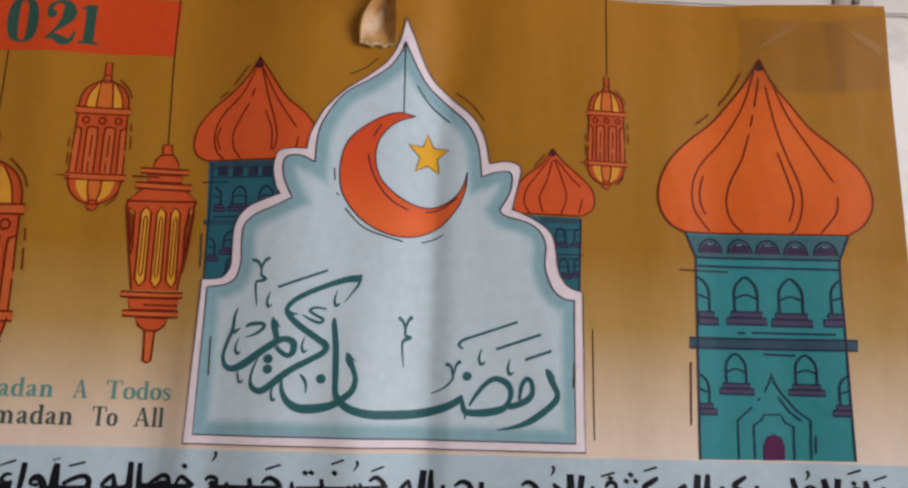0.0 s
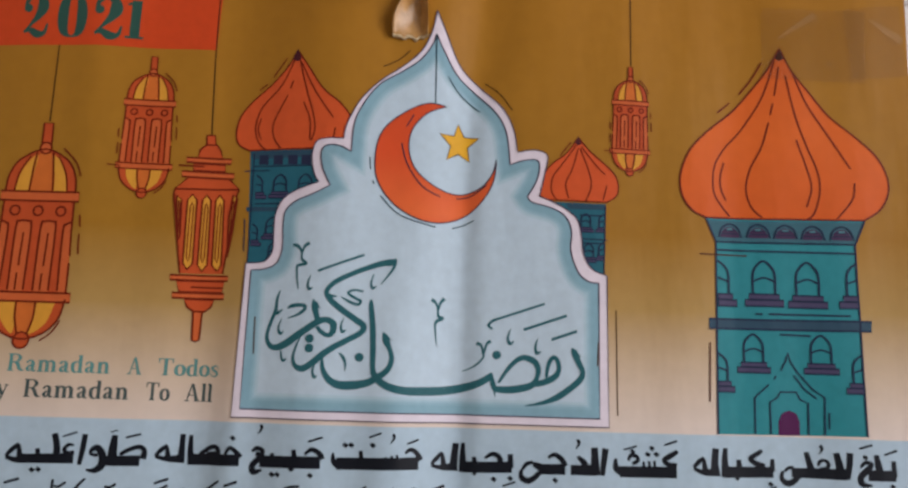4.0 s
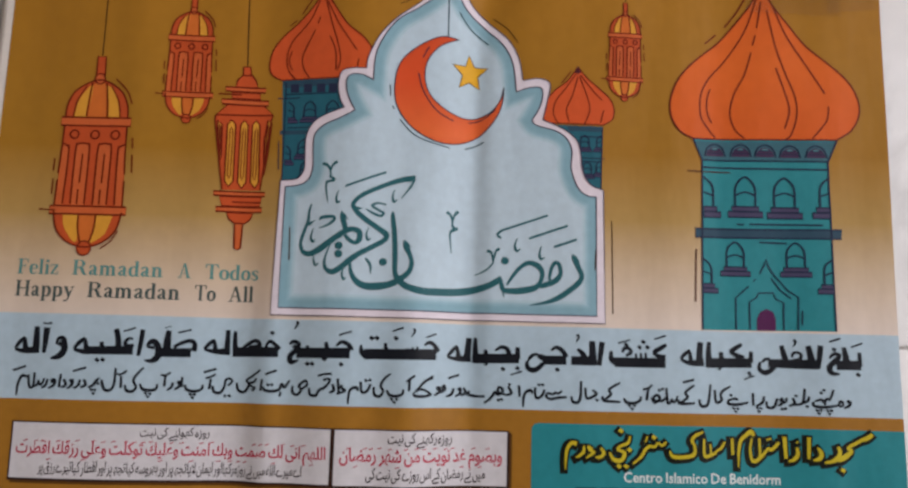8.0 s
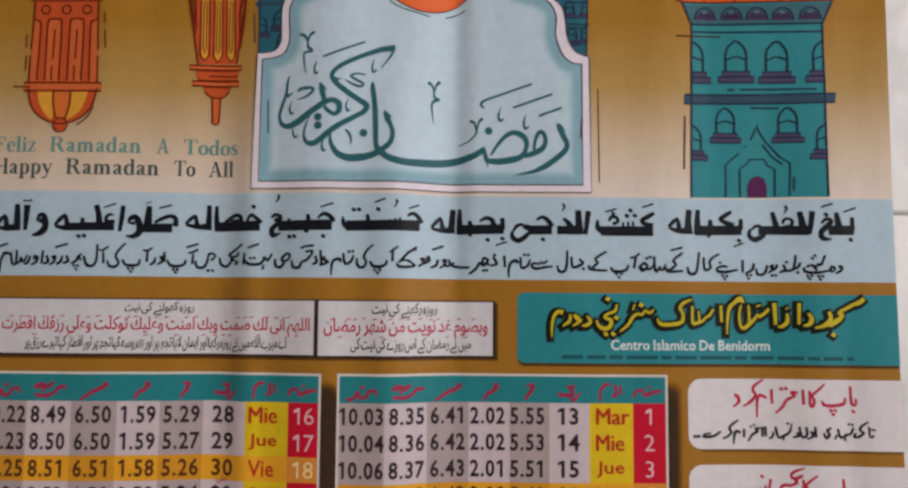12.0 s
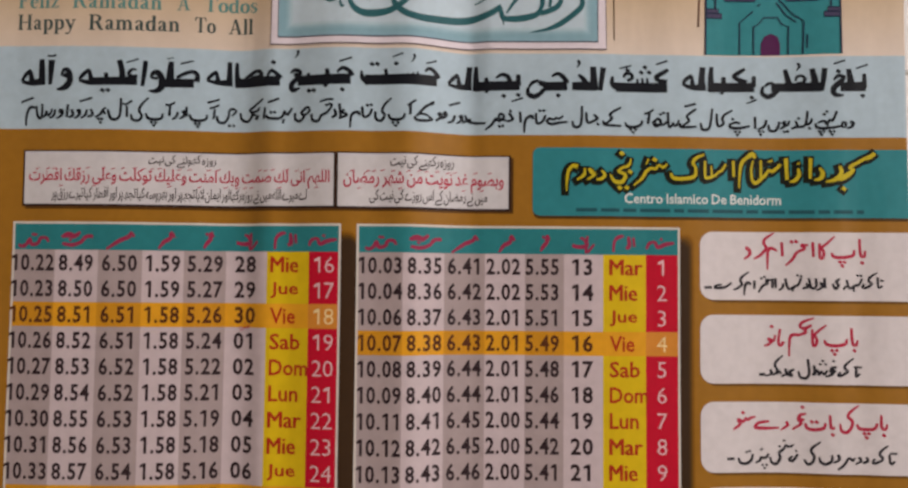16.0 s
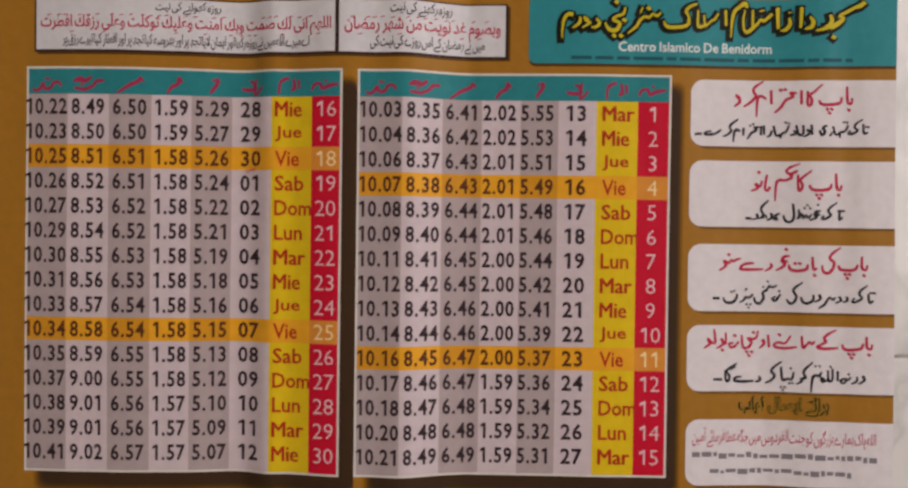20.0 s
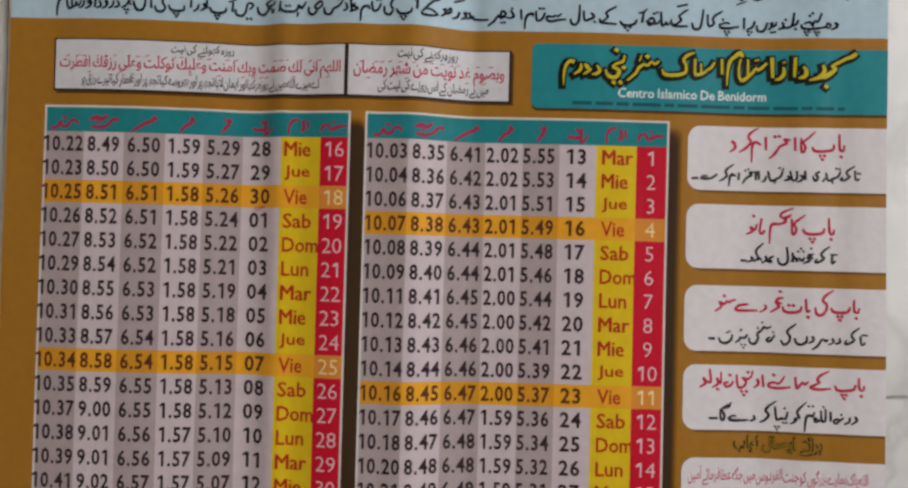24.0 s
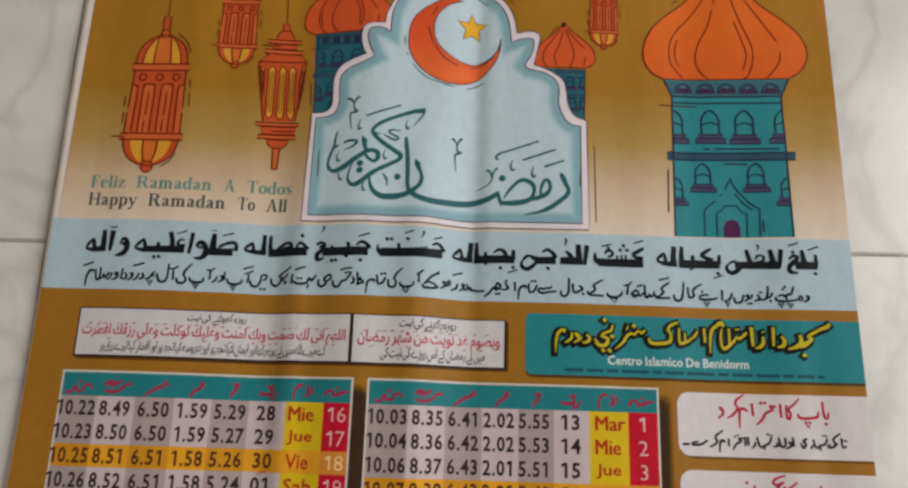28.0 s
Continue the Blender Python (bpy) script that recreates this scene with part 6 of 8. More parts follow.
lettered(CAL, "verse_word", ([(53.8, 46.3, 0.8), (52.9, 45.1, 1.0), (56.4, 44.3, 1.0), (60.5, 44.3, 0.7)], [(60.5, 41.4, 0.6), (63.4, 43.7, 0.9), (65.2, 46.3, 0.9), (66.6, 45.1, 0.9), (68.8, 47.2, 0.9), (67.1, 48.5, 0.9), (66.6, 46.5, 0.7), (69.7, 45.4, 0.7)], [(70.1, 45.1, 0.7), (72.6, 46.1, 1.0), (71.0, 48.8, 0.8)], [(75.9, 49.4, 0.9), (76.3, 44.7, 0.8)],), [(66.7, 42.9), (68.2, 43.1), (71.7, 49.8)], BLACK, 3, 0.75, 0.3)
lettered(CAL, "verse_word", ([(77.9, 40.2, 0.5), (78.0, 43.8, 0.9), (78.8, 46.4, 1.0), (81.1, 47.5, 1.2), (81.8, 46.2, 0.7)], [(83.1, 48.8, 0.8), (83.5, 44.4, 0.9), (86.0, 45.1, 0.9), (87.3, 47.9, 0.7)],), [(84.8, 50.0), (86.5, 50.0)], BLACK, 3, 0.75, 0.3)
lettered(CAL, "verse_word", ([(97.1, 44.9, 0.7), (93.7, 44.6, 0.9), (89.9, 43.9, 1.0), (88.0, 45.2, 0.9), (89.0, 46.4, 0.9), (90.9, 45.9, 0.7), (92.1, 46.8, 0.7), (93.4, 46.3, 0.7), (95.0, 47.6, 0.6)],), (), BLACK, 3, 0.75, 0.3)
lettered(CAL, "verse_word", ([(99.3, 45.2, 0.7), (100.0, 42.9, 1.0), (102.2, 42.8, 1.0), (103.4, 45.6, 0.9), (103.6, 52.0, 0.7)], [(105.5, 49.2, 0.8), (106.0, 44.8, 0.9), (108.8, 45.4, 1.0), (110.5, 46.7, 1.0), (108.9, 48.2, 0.8)],), [(110.7, 44.0)], BLACK, 3, 0.75, 0.3)
lettered(CAL, "verse_word", ([(113.3, 45.6, 0.8), (114.0, 43.8, 1.0), (121.2, 43.4, 0.7)], [(114.0, 44.1, 0.7), (117.0, 46.6, 1.0), (116.1, 48.4, 0.9), (118.0, 50.0, 0.9), (121.1, 51.7, 0.6)],), (), BLACK, 3, 0.75, 0.3)
lettered(CAL, "verse_word", ([(123.0, 44.9, 0.7), (124.1, 43.2, 1.1), (127.6, 43.0, 1.1), (130.1, 44.1, 1.0), (130.7, 45.9, 0.6)], [(133.3, 44.5, 1.0), (134.1, 49.4, 0.8)], [(131.8, 49.1, 0.7), (133.9, 49.6, 0.7), (135.8, 51.1, 0.6)],), [(125.4, 41.8), (127.7, 41.9), (126.6, 40.5)], BLACK, 3, 0.75, 0.3)
lettered(CAL, "verse_word", ([(135.4, 45.6, 0.7), (136.9, 43.4, 0.9), (139.2, 45.2, 1.0), (138.0, 46.8, 1.0), (136.3, 45.4, 0.8), (137.3, 44.3, 0.7), (140.3, 44.2, 0.8), (141.7, 45.7, 0.7)],), [(139.0, 48.9), (140.5, 49.5)], BLACK, 3, 0.75, 0.3)
lettered(CAL, "verse_word", ([(142.3, 49.8, 0.8), (142.7, 43.7, 1.0), (143.9, 43.6, 0.8), (144.7, 45.1, 0.7), (145.3, 43.8, 0.8), (146.4, 44.3, 0.7), (147.3, 46.4, 0.6)],), (), BLACK, 3, 0.75, 0.3)
lettered(CAL, "verse_word", ([(147.8, 45.0, 0.7), (148.5, 43.3, 1.1), (155.1, 43.5, 0.7)], [(148.7, 43.7, 0.7), (151.9, 46.1, 1.0), (150.9, 48.0, 0.9), (152.6, 49.7, 0.9), (155.1, 51.5, 0.6)], [(149.9, 52.6, 0.7), (155.0, 53.9, 0.8)],), (), BLACK, 3, 0.75, 0.3)
lettered(CAL, "verse_word", ([(157.3, 45.2, 0.7), (158.0, 42.5, 1.1), (160.5, 42.5, 1.1), (161.8, 45.1, 0.9), (162.7, 51.8, 0.7)], [(164.7, 49.5, 0.8), (165.2, 44.2, 0.9), (167.8, 45.2, 1.0), (167.3, 47.5, 0.9), (168.8, 49.5, 0.9), (171.9, 51.3, 0.6)],), (), BLACK, 3, 0.75, 0.3)
lettered(CAL, "verse_word", ([(170.9, 45.3, 0.8), (171.0, 43.6, 1.1), (175.1, 43.3, 1.1), (179.8, 44.3, 0.7)], [(171.2, 45.1, 0.7), (173.7, 45.9, 0.9), (175.3, 45.4, 0.8)], [(182.3, 48.5, 0.9), (182.3, 43.2, 0.8)],), [(172.1, 47.4), (173.2, 41.6), (175.1, 41.5), (174.1, 40.2)], BLACK, 3, 0.75, 0.3)
lettered(CAL, "verse_word", ([(183.6, 42.9, 0.6), (186.4, 44.3, 1.0), (187.4, 47.1, 0.8)],), [(184.2, 42.0), (185.8, 41.9), (184.8, 40.5)], BLACK, 3, 0.75, 0.3)
lettered(CAL, "verse_word", ([(188.4, 45.0, 0.7), (188.8, 42.5, 1.0), (191.4, 42.4, 1.0), (192.8, 44.6, 0.9), (193.2, 46.4, 0.7)], [(193.5, 43.1, 0.5), (195.4, 44.4, 1.0), (195.5, 46.3, 1.0), (194.4, 45.5, 0.8)], [(195.4, 44.4, 0.8), (197.0, 45.1, 0.8), (197.5, 46.8, 0.7)], [(198.4, 43.3, 0.7), (200.9, 44.4, 1.0), (200.1, 46.7, 0.7)], [(200.7, 44.0, 0.9), (204.3, 44.8, 0.9), (205.4, 51.0, 0.7)], [(204.8, 45.0, 0.9), (206.4, 45.7, 0.9), (207.2, 47.6, 0.7)],), [(195.3, 41.8), (196.8, 42.0), (201.6, 47.8), (206.1, 43.3), (194.9, 45.6)], BLACK, 3, 0.75, 0.3)
lettered(CAL, "verse_word", ([(208.8, 45.4, 0.8), (209.2, 43.7, 1.0), (213.8, 43.2, 1.0), (219.8, 44.2, 0.7)], [(209.8, 45.8, 0.7), (212.4, 46.5, 0.9), (213.4, 45.2, 0.9), (214.7, 46.9, 0.9), (216.1, 46.8, 0.9), (217.8, 50.8, 0.7)], [(213.4, 45.5, 0.7), (214.0, 44.2, 0.8)],), [(213.6, 50.7), (212.4, 49.5), (210.3, 41.7), (212.0, 41.8), (211.1, 40.4), (214.8, 41.7), (216.5, 41.7), (215.6, 40.3)], BLACK, 3, 0.75, 0.3)
lettered(CAL, "verse_word", ([(220.0, 44.0, 0.7), (220.4, 45.7, 1.0), (221.8, 45.4, 0.9), (221.5, 44.0, 0.7), (220.1, 43.7, 0.7)], [(222.2, 43.0, 0.5), (224.5, 44.1, 1.0), (225.1, 45.7, 1.0), (223.7, 46.1, 0.8)],), [(224.4, 45.6)], BLACK, 3, 0.75, 0.3)


# ---------------------------------------------------------------- intention boxes
CRIMSON = ink("b22845")


def intention(u0, u1, v0, v1, rows):
    me = printed("prayer_box", rect(u0, u1, v0, v1), ink("cbc9cd"), CAL, 3, "white box with a dark frame and small lettering")
    for text, a, b, c, d, mat, bold in rows:
        row_of_words(text, a, b, c, d, mat, me, 4, bold, fall=0.1 if mat is PRINT else 0.0)
    rng = random.Random(int(u0))
    u = u0 + 6
    while u < u1 - 5:
        v = rng.choice((v0 + 15.6, v0 + 15.9, v0 + 8.0))
        printed("vowel_sign", stroke([(u - 0.9, v - 0.2, 0.4), (u + 0.9, v + 0.3, 0.4)]), CRIMSON, me, 5)
        u += rng.uniform(2.6, 5.2)
    frame_ = rect(u0 - 0.7, u1 + 0.9, v1, v1 + 0.6) + rect(u0 - 0.7, u0, v0, v1) + rect(u0 - 0.7, u1 + 1.2, v0 - 1.1, v0) + rect(u1, u1 + 1.2, v0, v1)
    printed("box_frame", frame_, ink("35231c"), me, 4, "dark brown frame line")


printed("box_shadow_print", rect(-142.4, 73.2, 3.6, 28.4), ink("5a3a14"), CAL, 2)
intention(-143.0, -6.2, 5.8, 29.0, (("روزہ کھولنے کی نیت", -88.5, -59.5, 22.6, 27.8, PRINT, 0.015),
                                     ("اللهم انى لك صمت وبك امنت وعليك توكلت وعلى رزقك افطرت", -141.0, -8.0, 13.2, 21.6, CRIMSON, 0.016),
                                     ("اے میرے اللہ میں نے روزہ رکھا اور ایمان لایا تجھ پر اور بھروسہ کیا تجھ پر اور افطار کیا تیرے رزق پر", -130.5, -18.2, 6.6, 13.2, PRINT, 0.015)))
intention(-4.4, 71.0, 5.6, 29.0, (("روزہ رکھنے کی نیت", 18.5, 46.5, 22.0, 28.2, PRINT, 0.015),
                                   ("وبصوم غد نويت من شهر رمضان", -2.0, 68.8, 12.6, 21.8, CRIMSON, 0.016),
                                   ("میں نے رمضان کے اس روزے کی نیت کی", 9.5, 61.5, 6.6, 13.2, PRINT, 0.015)))

# ---------------------------------------------------------------- title plate
def title_plate():
    printed("plate_shadow_print", fill(round_rect(82.0, RIGHT - 0.1, 1.4, 20, 3.0, "a")), ink("4e3512"), CAL, 2)
    me = printed("title_plate", fill(round_rect(81.7, RIGHT, 2.8, 33.4, 3.2, "ad")), ink("2a8088"), CAL, 3, "teal plate with yellow lettering")
    row_of_words("Centro Islamico De Benidorm", 122.6, 193.4, 8.6, 13.2, ink("d5dcdc"), me, 4, 0.015, False)
    u = 101.0
    rng = random.Random(9)
    while u < 226:
        w = rng.uniform(4.5, 15)
        printed("blurred_line", rect(u, min(u + w, 229), 4.7, 6.3), ink("1f525c"), me, 4)
        u += w + 1.6
    return me


PLATE = title_plate()
TITLE = (ink("14180f"), ink("bfae26"))


def title_word(strokes, dots):
    """Yellow lettering with a black outline that is heavier below and to one side."""
    lettered(PLATE, "title_outline", strokes, dots, TITLE[0], 4, 1.5, 2.8, (-0.7, -0.5))
    lettered(PLATE, "title_word", strokes, dots, TITLE[1], 8, 1.4, -0.2)


title_word(([(234.0, 31.9, 1.9), (231.9, 30.2, 2.1), (229.2, 29.2, 1.7), (226.8, 27.8, 1.6), (223.9, 26.3, 1.6), (222.9, 25.3, 1.4), (224.6, 24.4, 1.6), (222.5, 22.4, 2.4), (219.2, 20.6, 2.4), (216.2, 20.8, 1.6)], [(218.5, 26.2, 1.4), (219.3, 23.3, 2.0), (217.0, 20.2, 2.0), (212.3, 18.9, 1.0)],), [(220.3, 15.9)])
title_word(([(209.7, 25.4, 1.2), (211.2, 23.0, 2.0), (210.3, 20.6, 2.0), (207.5, 19.8, 1.0)], [(206.2, 29.8, 1.8), (205.8, 20.3, 1.4)], [(200.9, 25.2, 1.2), (201.2, 22.1, 1.9), (199.4, 19.7, 1.8), (197.0, 19.1, 0.9)], [(200.4, 27.1, 0.9), (201.8, 27.7, 0.9)],), ())
title_word(([(195.7, 29.8, 2.0), (196.1, 20.0, 1.6)], [(193.4, 27.1, 1.4), (191.2, 24.9, 1.6), (189.3, 23.7, 1.6), (188.2, 24.4, 1.2), (186.7, 22.4, 1.6), (184.7, 20.5, 1.8), (182.1, 18.5, 1.8), (180.5, 19.8, 1.4), (180.1, 24.4, 1.2), (181.0, 28.7, 1.0)], [(184.5, 21.0, 1.4), (184.4, 28.8, 1.2)], [(187.5, 28.1, 0.9), (189.9, 28.7, 0.9)], [(174.5, 15.8, 0.8), (174.8, 22.4, 1.4), (175.8, 27.4, 1.8), (178.1, 29.8, 1.8), (180.7, 31.4, 2.4), (182.0, 29.5, 1.4)],), ())
title_word(([(171.9, 28.5, 1.4), (172.1, 21.1, 1.4)], [(168.6, 26.9, 1.2), (166.7, 24.0, 1.4), (165.2, 23.2, 1.2), (163.5, 21.6, 1.4), (160.8, 20.6, 1.6), (159.0, 21.0, 1.4), (159.0, 28.1, 1.2)], [(161.8, 26.0, 0.9), (162.1, 21.2, 1.2)],), ())
title_word(([(158.8, 31.0, 1.0), (155.1, 29.4, 1.6), (153.4, 27.1, 1.6), (154.6, 24.8, 1.4), (154.1, 21.1, 1.8), (149.2, 19.9, 1.8), (144.6, 20.2, 1.8), (143.2, 22.7, 0.9)],), ())
title_word(([(141.9, 26.5, 1.0), (139.9, 24.9, 1.4), (138.1, 25.8, 1.2), (136.5, 24.2, 1.4), (134.3, 24.4, 1.4), (132.1, 22.6, 1.6), (130.5, 19.9, 1.4), (126.6, 16.6, 0.9)], [(132.3, 25.9, 0.8), (133.4, 28.8, 0.9)],), [(136.2, 28.3)])
title_word(([(125.5, 28.6, 1.0), (124.5, 25.6, 1.4), (121.5, 24.4, 1.4), (119.9, 22.8, 1.4), (122.9, 21.3, 1.8), (121.5, 18.2, 2.0), (118.1, 18.4, 1.8), (116.1, 21.6, 0.9)],), [(121.4, 30.9), (125.1, 22.7), (120.4, 15.6), (123.6, 15.6)])
title_word(([(112.1, 23.4, 1.0), (113.7, 21.2, 1.6), (112.1, 19.4, 1.6), (109.8, 19.2, 0.9)], [(108.0, 23.1, 1.2), (106.6, 23.7, 1.2), (107.6, 22.0, 1.2), (109.2, 21.3, 1.6), (105.8, 18.9, 0.9)], [(104.8, 24.2, 1.0), (104.5, 21.2, 1.6), (101.3, 18.8, 0.9)], [(101.7, 24.7, 2.2), (99.6, 25.2, 1.8), (97.6, 22.9, 1.6), (96.8, 18.1, 1.2), (96.8, 13.7, 0.6)],), [(107.6, 22.9)])

# ---------------------------------------------------------------- timetables
DAYS_A = """16 Mie 28 5.29 1.59 6.50 8.49 10.22
17 Jue 29 5.27 1.59 6.50 8.50 10.23
18 Vie 30 5.26 1.58 6.51 8.51 10.25
19 Sab 01 5.24 1.58 6.51 8.52 10.26
20 Dom 02 5.22 1.58 6.52 8.53 10.27
21 Lun 03 5.21 1.58 6.52 8.54 10.29
22 Mar 04 5.19 1.58 6.53 8.55 10.30
23 Mie 05 5.18 1.58 6.53 8.56 10.31
24 Jue 06 5.16 1.58 6.54 8.57 10.33
25 Vie 07 5.15 1.58 6.54 8.58 10.34
26 Sab 08 5.13 1.58 6.55 8.59 10.35
27 Dom 09 5.12 1.58 6.55 9.00 10.37
28 Lun 10 5.10 1.57 6.56 9.01 10.38
29 Mar 11 5.09 1.57 6.56 9.01 10.39
30 Mie 12 5.07 1.57 6.57 9.02 10.41"""
DAYS_B = """1 Mar 13 5.55 2.02 6.41 8.35 10.03
2 Mie 14 5.53 2.02 6.42 8.36 10.04
3 Jue 15 5.51 2.01 6.43 8.37 10.06
4 Vie 16 5.49 2.01 6.43 8.38 10.07
5 Sab 17 5.48 2.01 6.44 8.39 10.08
6 Dom 18 5.46 2.01 6.44 8.40 10.09
7 Lun 19 5.44 2.00 6.45 8.41 10.11
8 Mar 20 5.42 2.00 6.45 8.42 10.12
9 Mie 21 5.41 2.00 6.46 8.43 10.13
10 Jue 22 5.39 2.00 6.46 8.44 10.14
11 Vie 23 5.37 2.00 6.47 8.45 10.16
12 Sab 24 5.36 1.59 6.47 8.46 10.17
13 Dom 25 5.34 1.59 6.48 8.47 10.18
14 Lun 26 5.32 1.59 6.48 8.48 10.20
15 Mar 27 5.31 1.59 6.49 8.49 10.21"""
STRIPE = (ink("a79899"), ink("c4b5ba"))
AMBER, AMBER_DEEP, AMBER_PALE, CREAM = ink("dd9d28"), ink("c88b24"), ink("cf8636"), ink("e8cf9a")


def timetable(u0, u1, edges, centres, rows):
    top, low, head, pitch = -2.0, -187.0, -14.4, 11.26
    for k, code in enumerate(("8f6019", "795117", "5f4015", "4a3419", "3c2a1b")):
        printed("table_shade", fill(round_rect(u0 + 4 + k, u1 + (6.75 if u1 < 0 else 6.6 - 0.7 * k), low - 10 + 1.1 * k, top - 3 - k, 4)), ink(code), CAL, 1.4 + 0.3 * k, "brown printed drop shade")
    me = printed("timetable", rect(u0, u1, low, top), ink("cfc9c2"), CAL, 3, "ruled timetable with teal head and grey columns")
    printed("table_head", rect(u0 + 1.0, u1 - 1.0, head, top - 1.0), ink("267a80"), me, 4, "teal heading row with crimson lettering")
    for k in range(6):
        printed("column", rect(edges[k], edges[k + 1], low + 1.0, head), STRIPE[k % 2], me, 4)
    printed("day_column", rect(edges[6], edges[7], low + 1.0, head), YELLOW, me, 4, "yellow column")
    printed("date_column", rect(edges[7], edges[8], low + 1.0, head), RED, me, 4, "red column")
    for j, row in enumerate(rows.splitlines()):
        v1 = head - j * pitch
        mid = v1 - pitch / 2
        cells = row.split()
        friday = cells[1] == "Vie"
        if friday:
            for q in range(7):
                printed("friday_stripe", rect(edges[q], edges[q + 1], v1 - pitch + 0.3, v1 - 0.3), AMBER if q % 2 or q == 6 else AMBER_DEEP, me, 5, "amber row")
            printed("friday_stripe", rect(edges[7], edges[8], v1 - pitch + 0.3, v1 - 0.3), AMBER_PALE, me, 5)
        for k, t in enumerate(cells):
            if k == 0:
                mat, w, h = (CREAM if friday else ink("dcb4b9")), (9.6 if len(t) > 1 else 3.9 if t != "1" else 2.6), 7.0
            elif k == 1:
                mat, w, h = ink("ae331b"), {"Mie": 12.0, "Jue": 12.2, "Vie": 11.0, "Sab": 13.4, "Dom": 17.0, "Lun": 12.8, "Mar": 14.4}[t], 7.0
            else:
                mat, w, h = (ink("57301a") if friday else PRINT), 0.0, 7.4
            c = centres[k]
            if k == 1:
                c += w / 2 - 6.2
                for level, shift in (((6, -0.22), (7, 0.22)) if "M" in t else ((6, 0.0),)):
                    printed("table_entry", text_in(t, c - w / 2 + shift, c + w / 2 + shift, mid - h / 2, mid + h / 2, 0.0 if "M" in t else 0.014), mat, me, level)
            else:
                printed("table_entry", figures(t, c, mid - h / 2, h, 5.0 if k == 0 else 5.25 if k == 2 else 4.45, -0.008 if k == 0 else 0.024), mat, me, 6)
    return me


CENTRES_A = (-10.0, -27.4, -45.4, -63.1, -81.2, -99.7, -118.6, -138.0)
CENTRES_B = (139.2, 122.2, 103.7, 86.1, 68.9, 51.6, 34.1, 14.6)
TABLE_A = timetable(-147.4, -2.6, (-146.4, -128.0, -109.0, -90.0, -72.2, -54.3, -35.4, -16.7, -3.6), CENTRES_A, DAYS_A)
TABLE_B = timetable(4.2, 147.4, (5.2, 24.5, 42.6, 60.7, 78.5, 95.7, 113.0, 132.1, 146.4), CENTRES_B, DAYS_B)


def head_word(k, strokes, dots):
    """One crimson heading, written over the same column of both tables."""
    for table, shift in ((TABLE_B, 0.0), (TABLE_A, CENTRES_A[k] - CENTRES_B[k])):
        lettered(table, "heading_word", strokes, dots, ink("94304f"), 5, 0.7, 0.4, (shift, 0.0))


head_word(0, ([(132.6, -11.6, 0.7), (133.5, -9.3, 1.1), (136.2, -8.7, 0.9), (137.4, -10.9, 1.3), (140.9, -9.6, 1.5), (144.6, -9.0, 0.7)],), [(139.0, -7.4)])
head_word(1, ([(117.6, -13.1, 0.6), (118.0, -8.7, 0.9), (119.9, -6.6, 1.3), (122.0, -6.2, 0.7)], [(123.2, -11.4, 0.8), (124.7, -10.4, 1.5), (124.3, -6.5, 0.7)], [(126.5, -6.9, 0.8), (126.9, -10.5, 0.7)],), ())
head_word(2, ([(99.5, -10.5, 1.1), (102.3, -11.1, 1.3), (105.7, -10.5, 1.5), (104.6, -7.7, 0.9), (103.1, -7.2, 0.6)], [(106.0, -6.4, 0.7), (105.6, -13.4, 0.9), (108.9, -10.0, 0.6)],), ())
head_word(3, ([(89.2, -8.0, 0.6), (88.3, -6.5, 1.1), (88.0, -9.1, 1.4), (86.5, -11.1, 1.2), (85.4, -13.0, 0.5)],), [(86.6, -6.9)])
head_word(4, ([(73.7, -8.4, 0.7), (72.3, -6.4, 0.9), (71.8, -9.1, 1.4), (69.1, -10.6, 1.3), (67.1, -13.5, 0.6)],), ())
head_word(5, ([(57.5, -8.4, 0.7), (56.3, -6.6, 0.7), (55.4, -8.4, 1.4), (51.7, -10.1, 1.4), (48.9, -11.9, 1.1), (46.0, -13.9, 0.6)],), ())
head_word(6, ([(41.1, -8.5, 1.1), (38.3, -8.6, 1.3), (35.9, -11.0, 1.1), (32.2, -12.3, 1.3), (28.0, -11.7, 0.9)], [(27.6, -8.6, 0.9), (30.3, -7.8, 2.2), (33.1, -8.4, 1.7), (35.5, -6.7, 0.8)],), [(31.3, -10.1)])
head_word(7, ([(21.4, -10.9, 0.6), (20.4, -9.3, 1.0), (17.9, -9.4, 1.1), (16.6, -11.6, 1.1), (13.9, -12.1, 1.2), (12.9, -9.9, 1.2), (11.7, -11.8, 1.1), (9.7, -13.0, 1.1), (8.1, -12.3, 0.7)],), [(15.6, -7.8), (14.4, -7.7)])


# ---------------------------------------------------------------- counsel notes
def note(v0, v1, rows):
    printed("note_shadow_print", fill(round_rect(158.0, RIGHT - 0.1, v0 - 1.2, v1 - 6, 6, "a")), ink("6b4a1a"), CAL, 2)
    me = printed("note", fill(round_rect(156.4, RIGHT, v0, v1, 6.0, "ad")), WHITE, CAL, 3, "white rounded note with red and black lettering")
    for text, a, b, c, d, mat, bold in rows:
        row_of_words(text, a, b, c, d, mat, me, 4, bold + 0.006, fall=0.12)
    return me


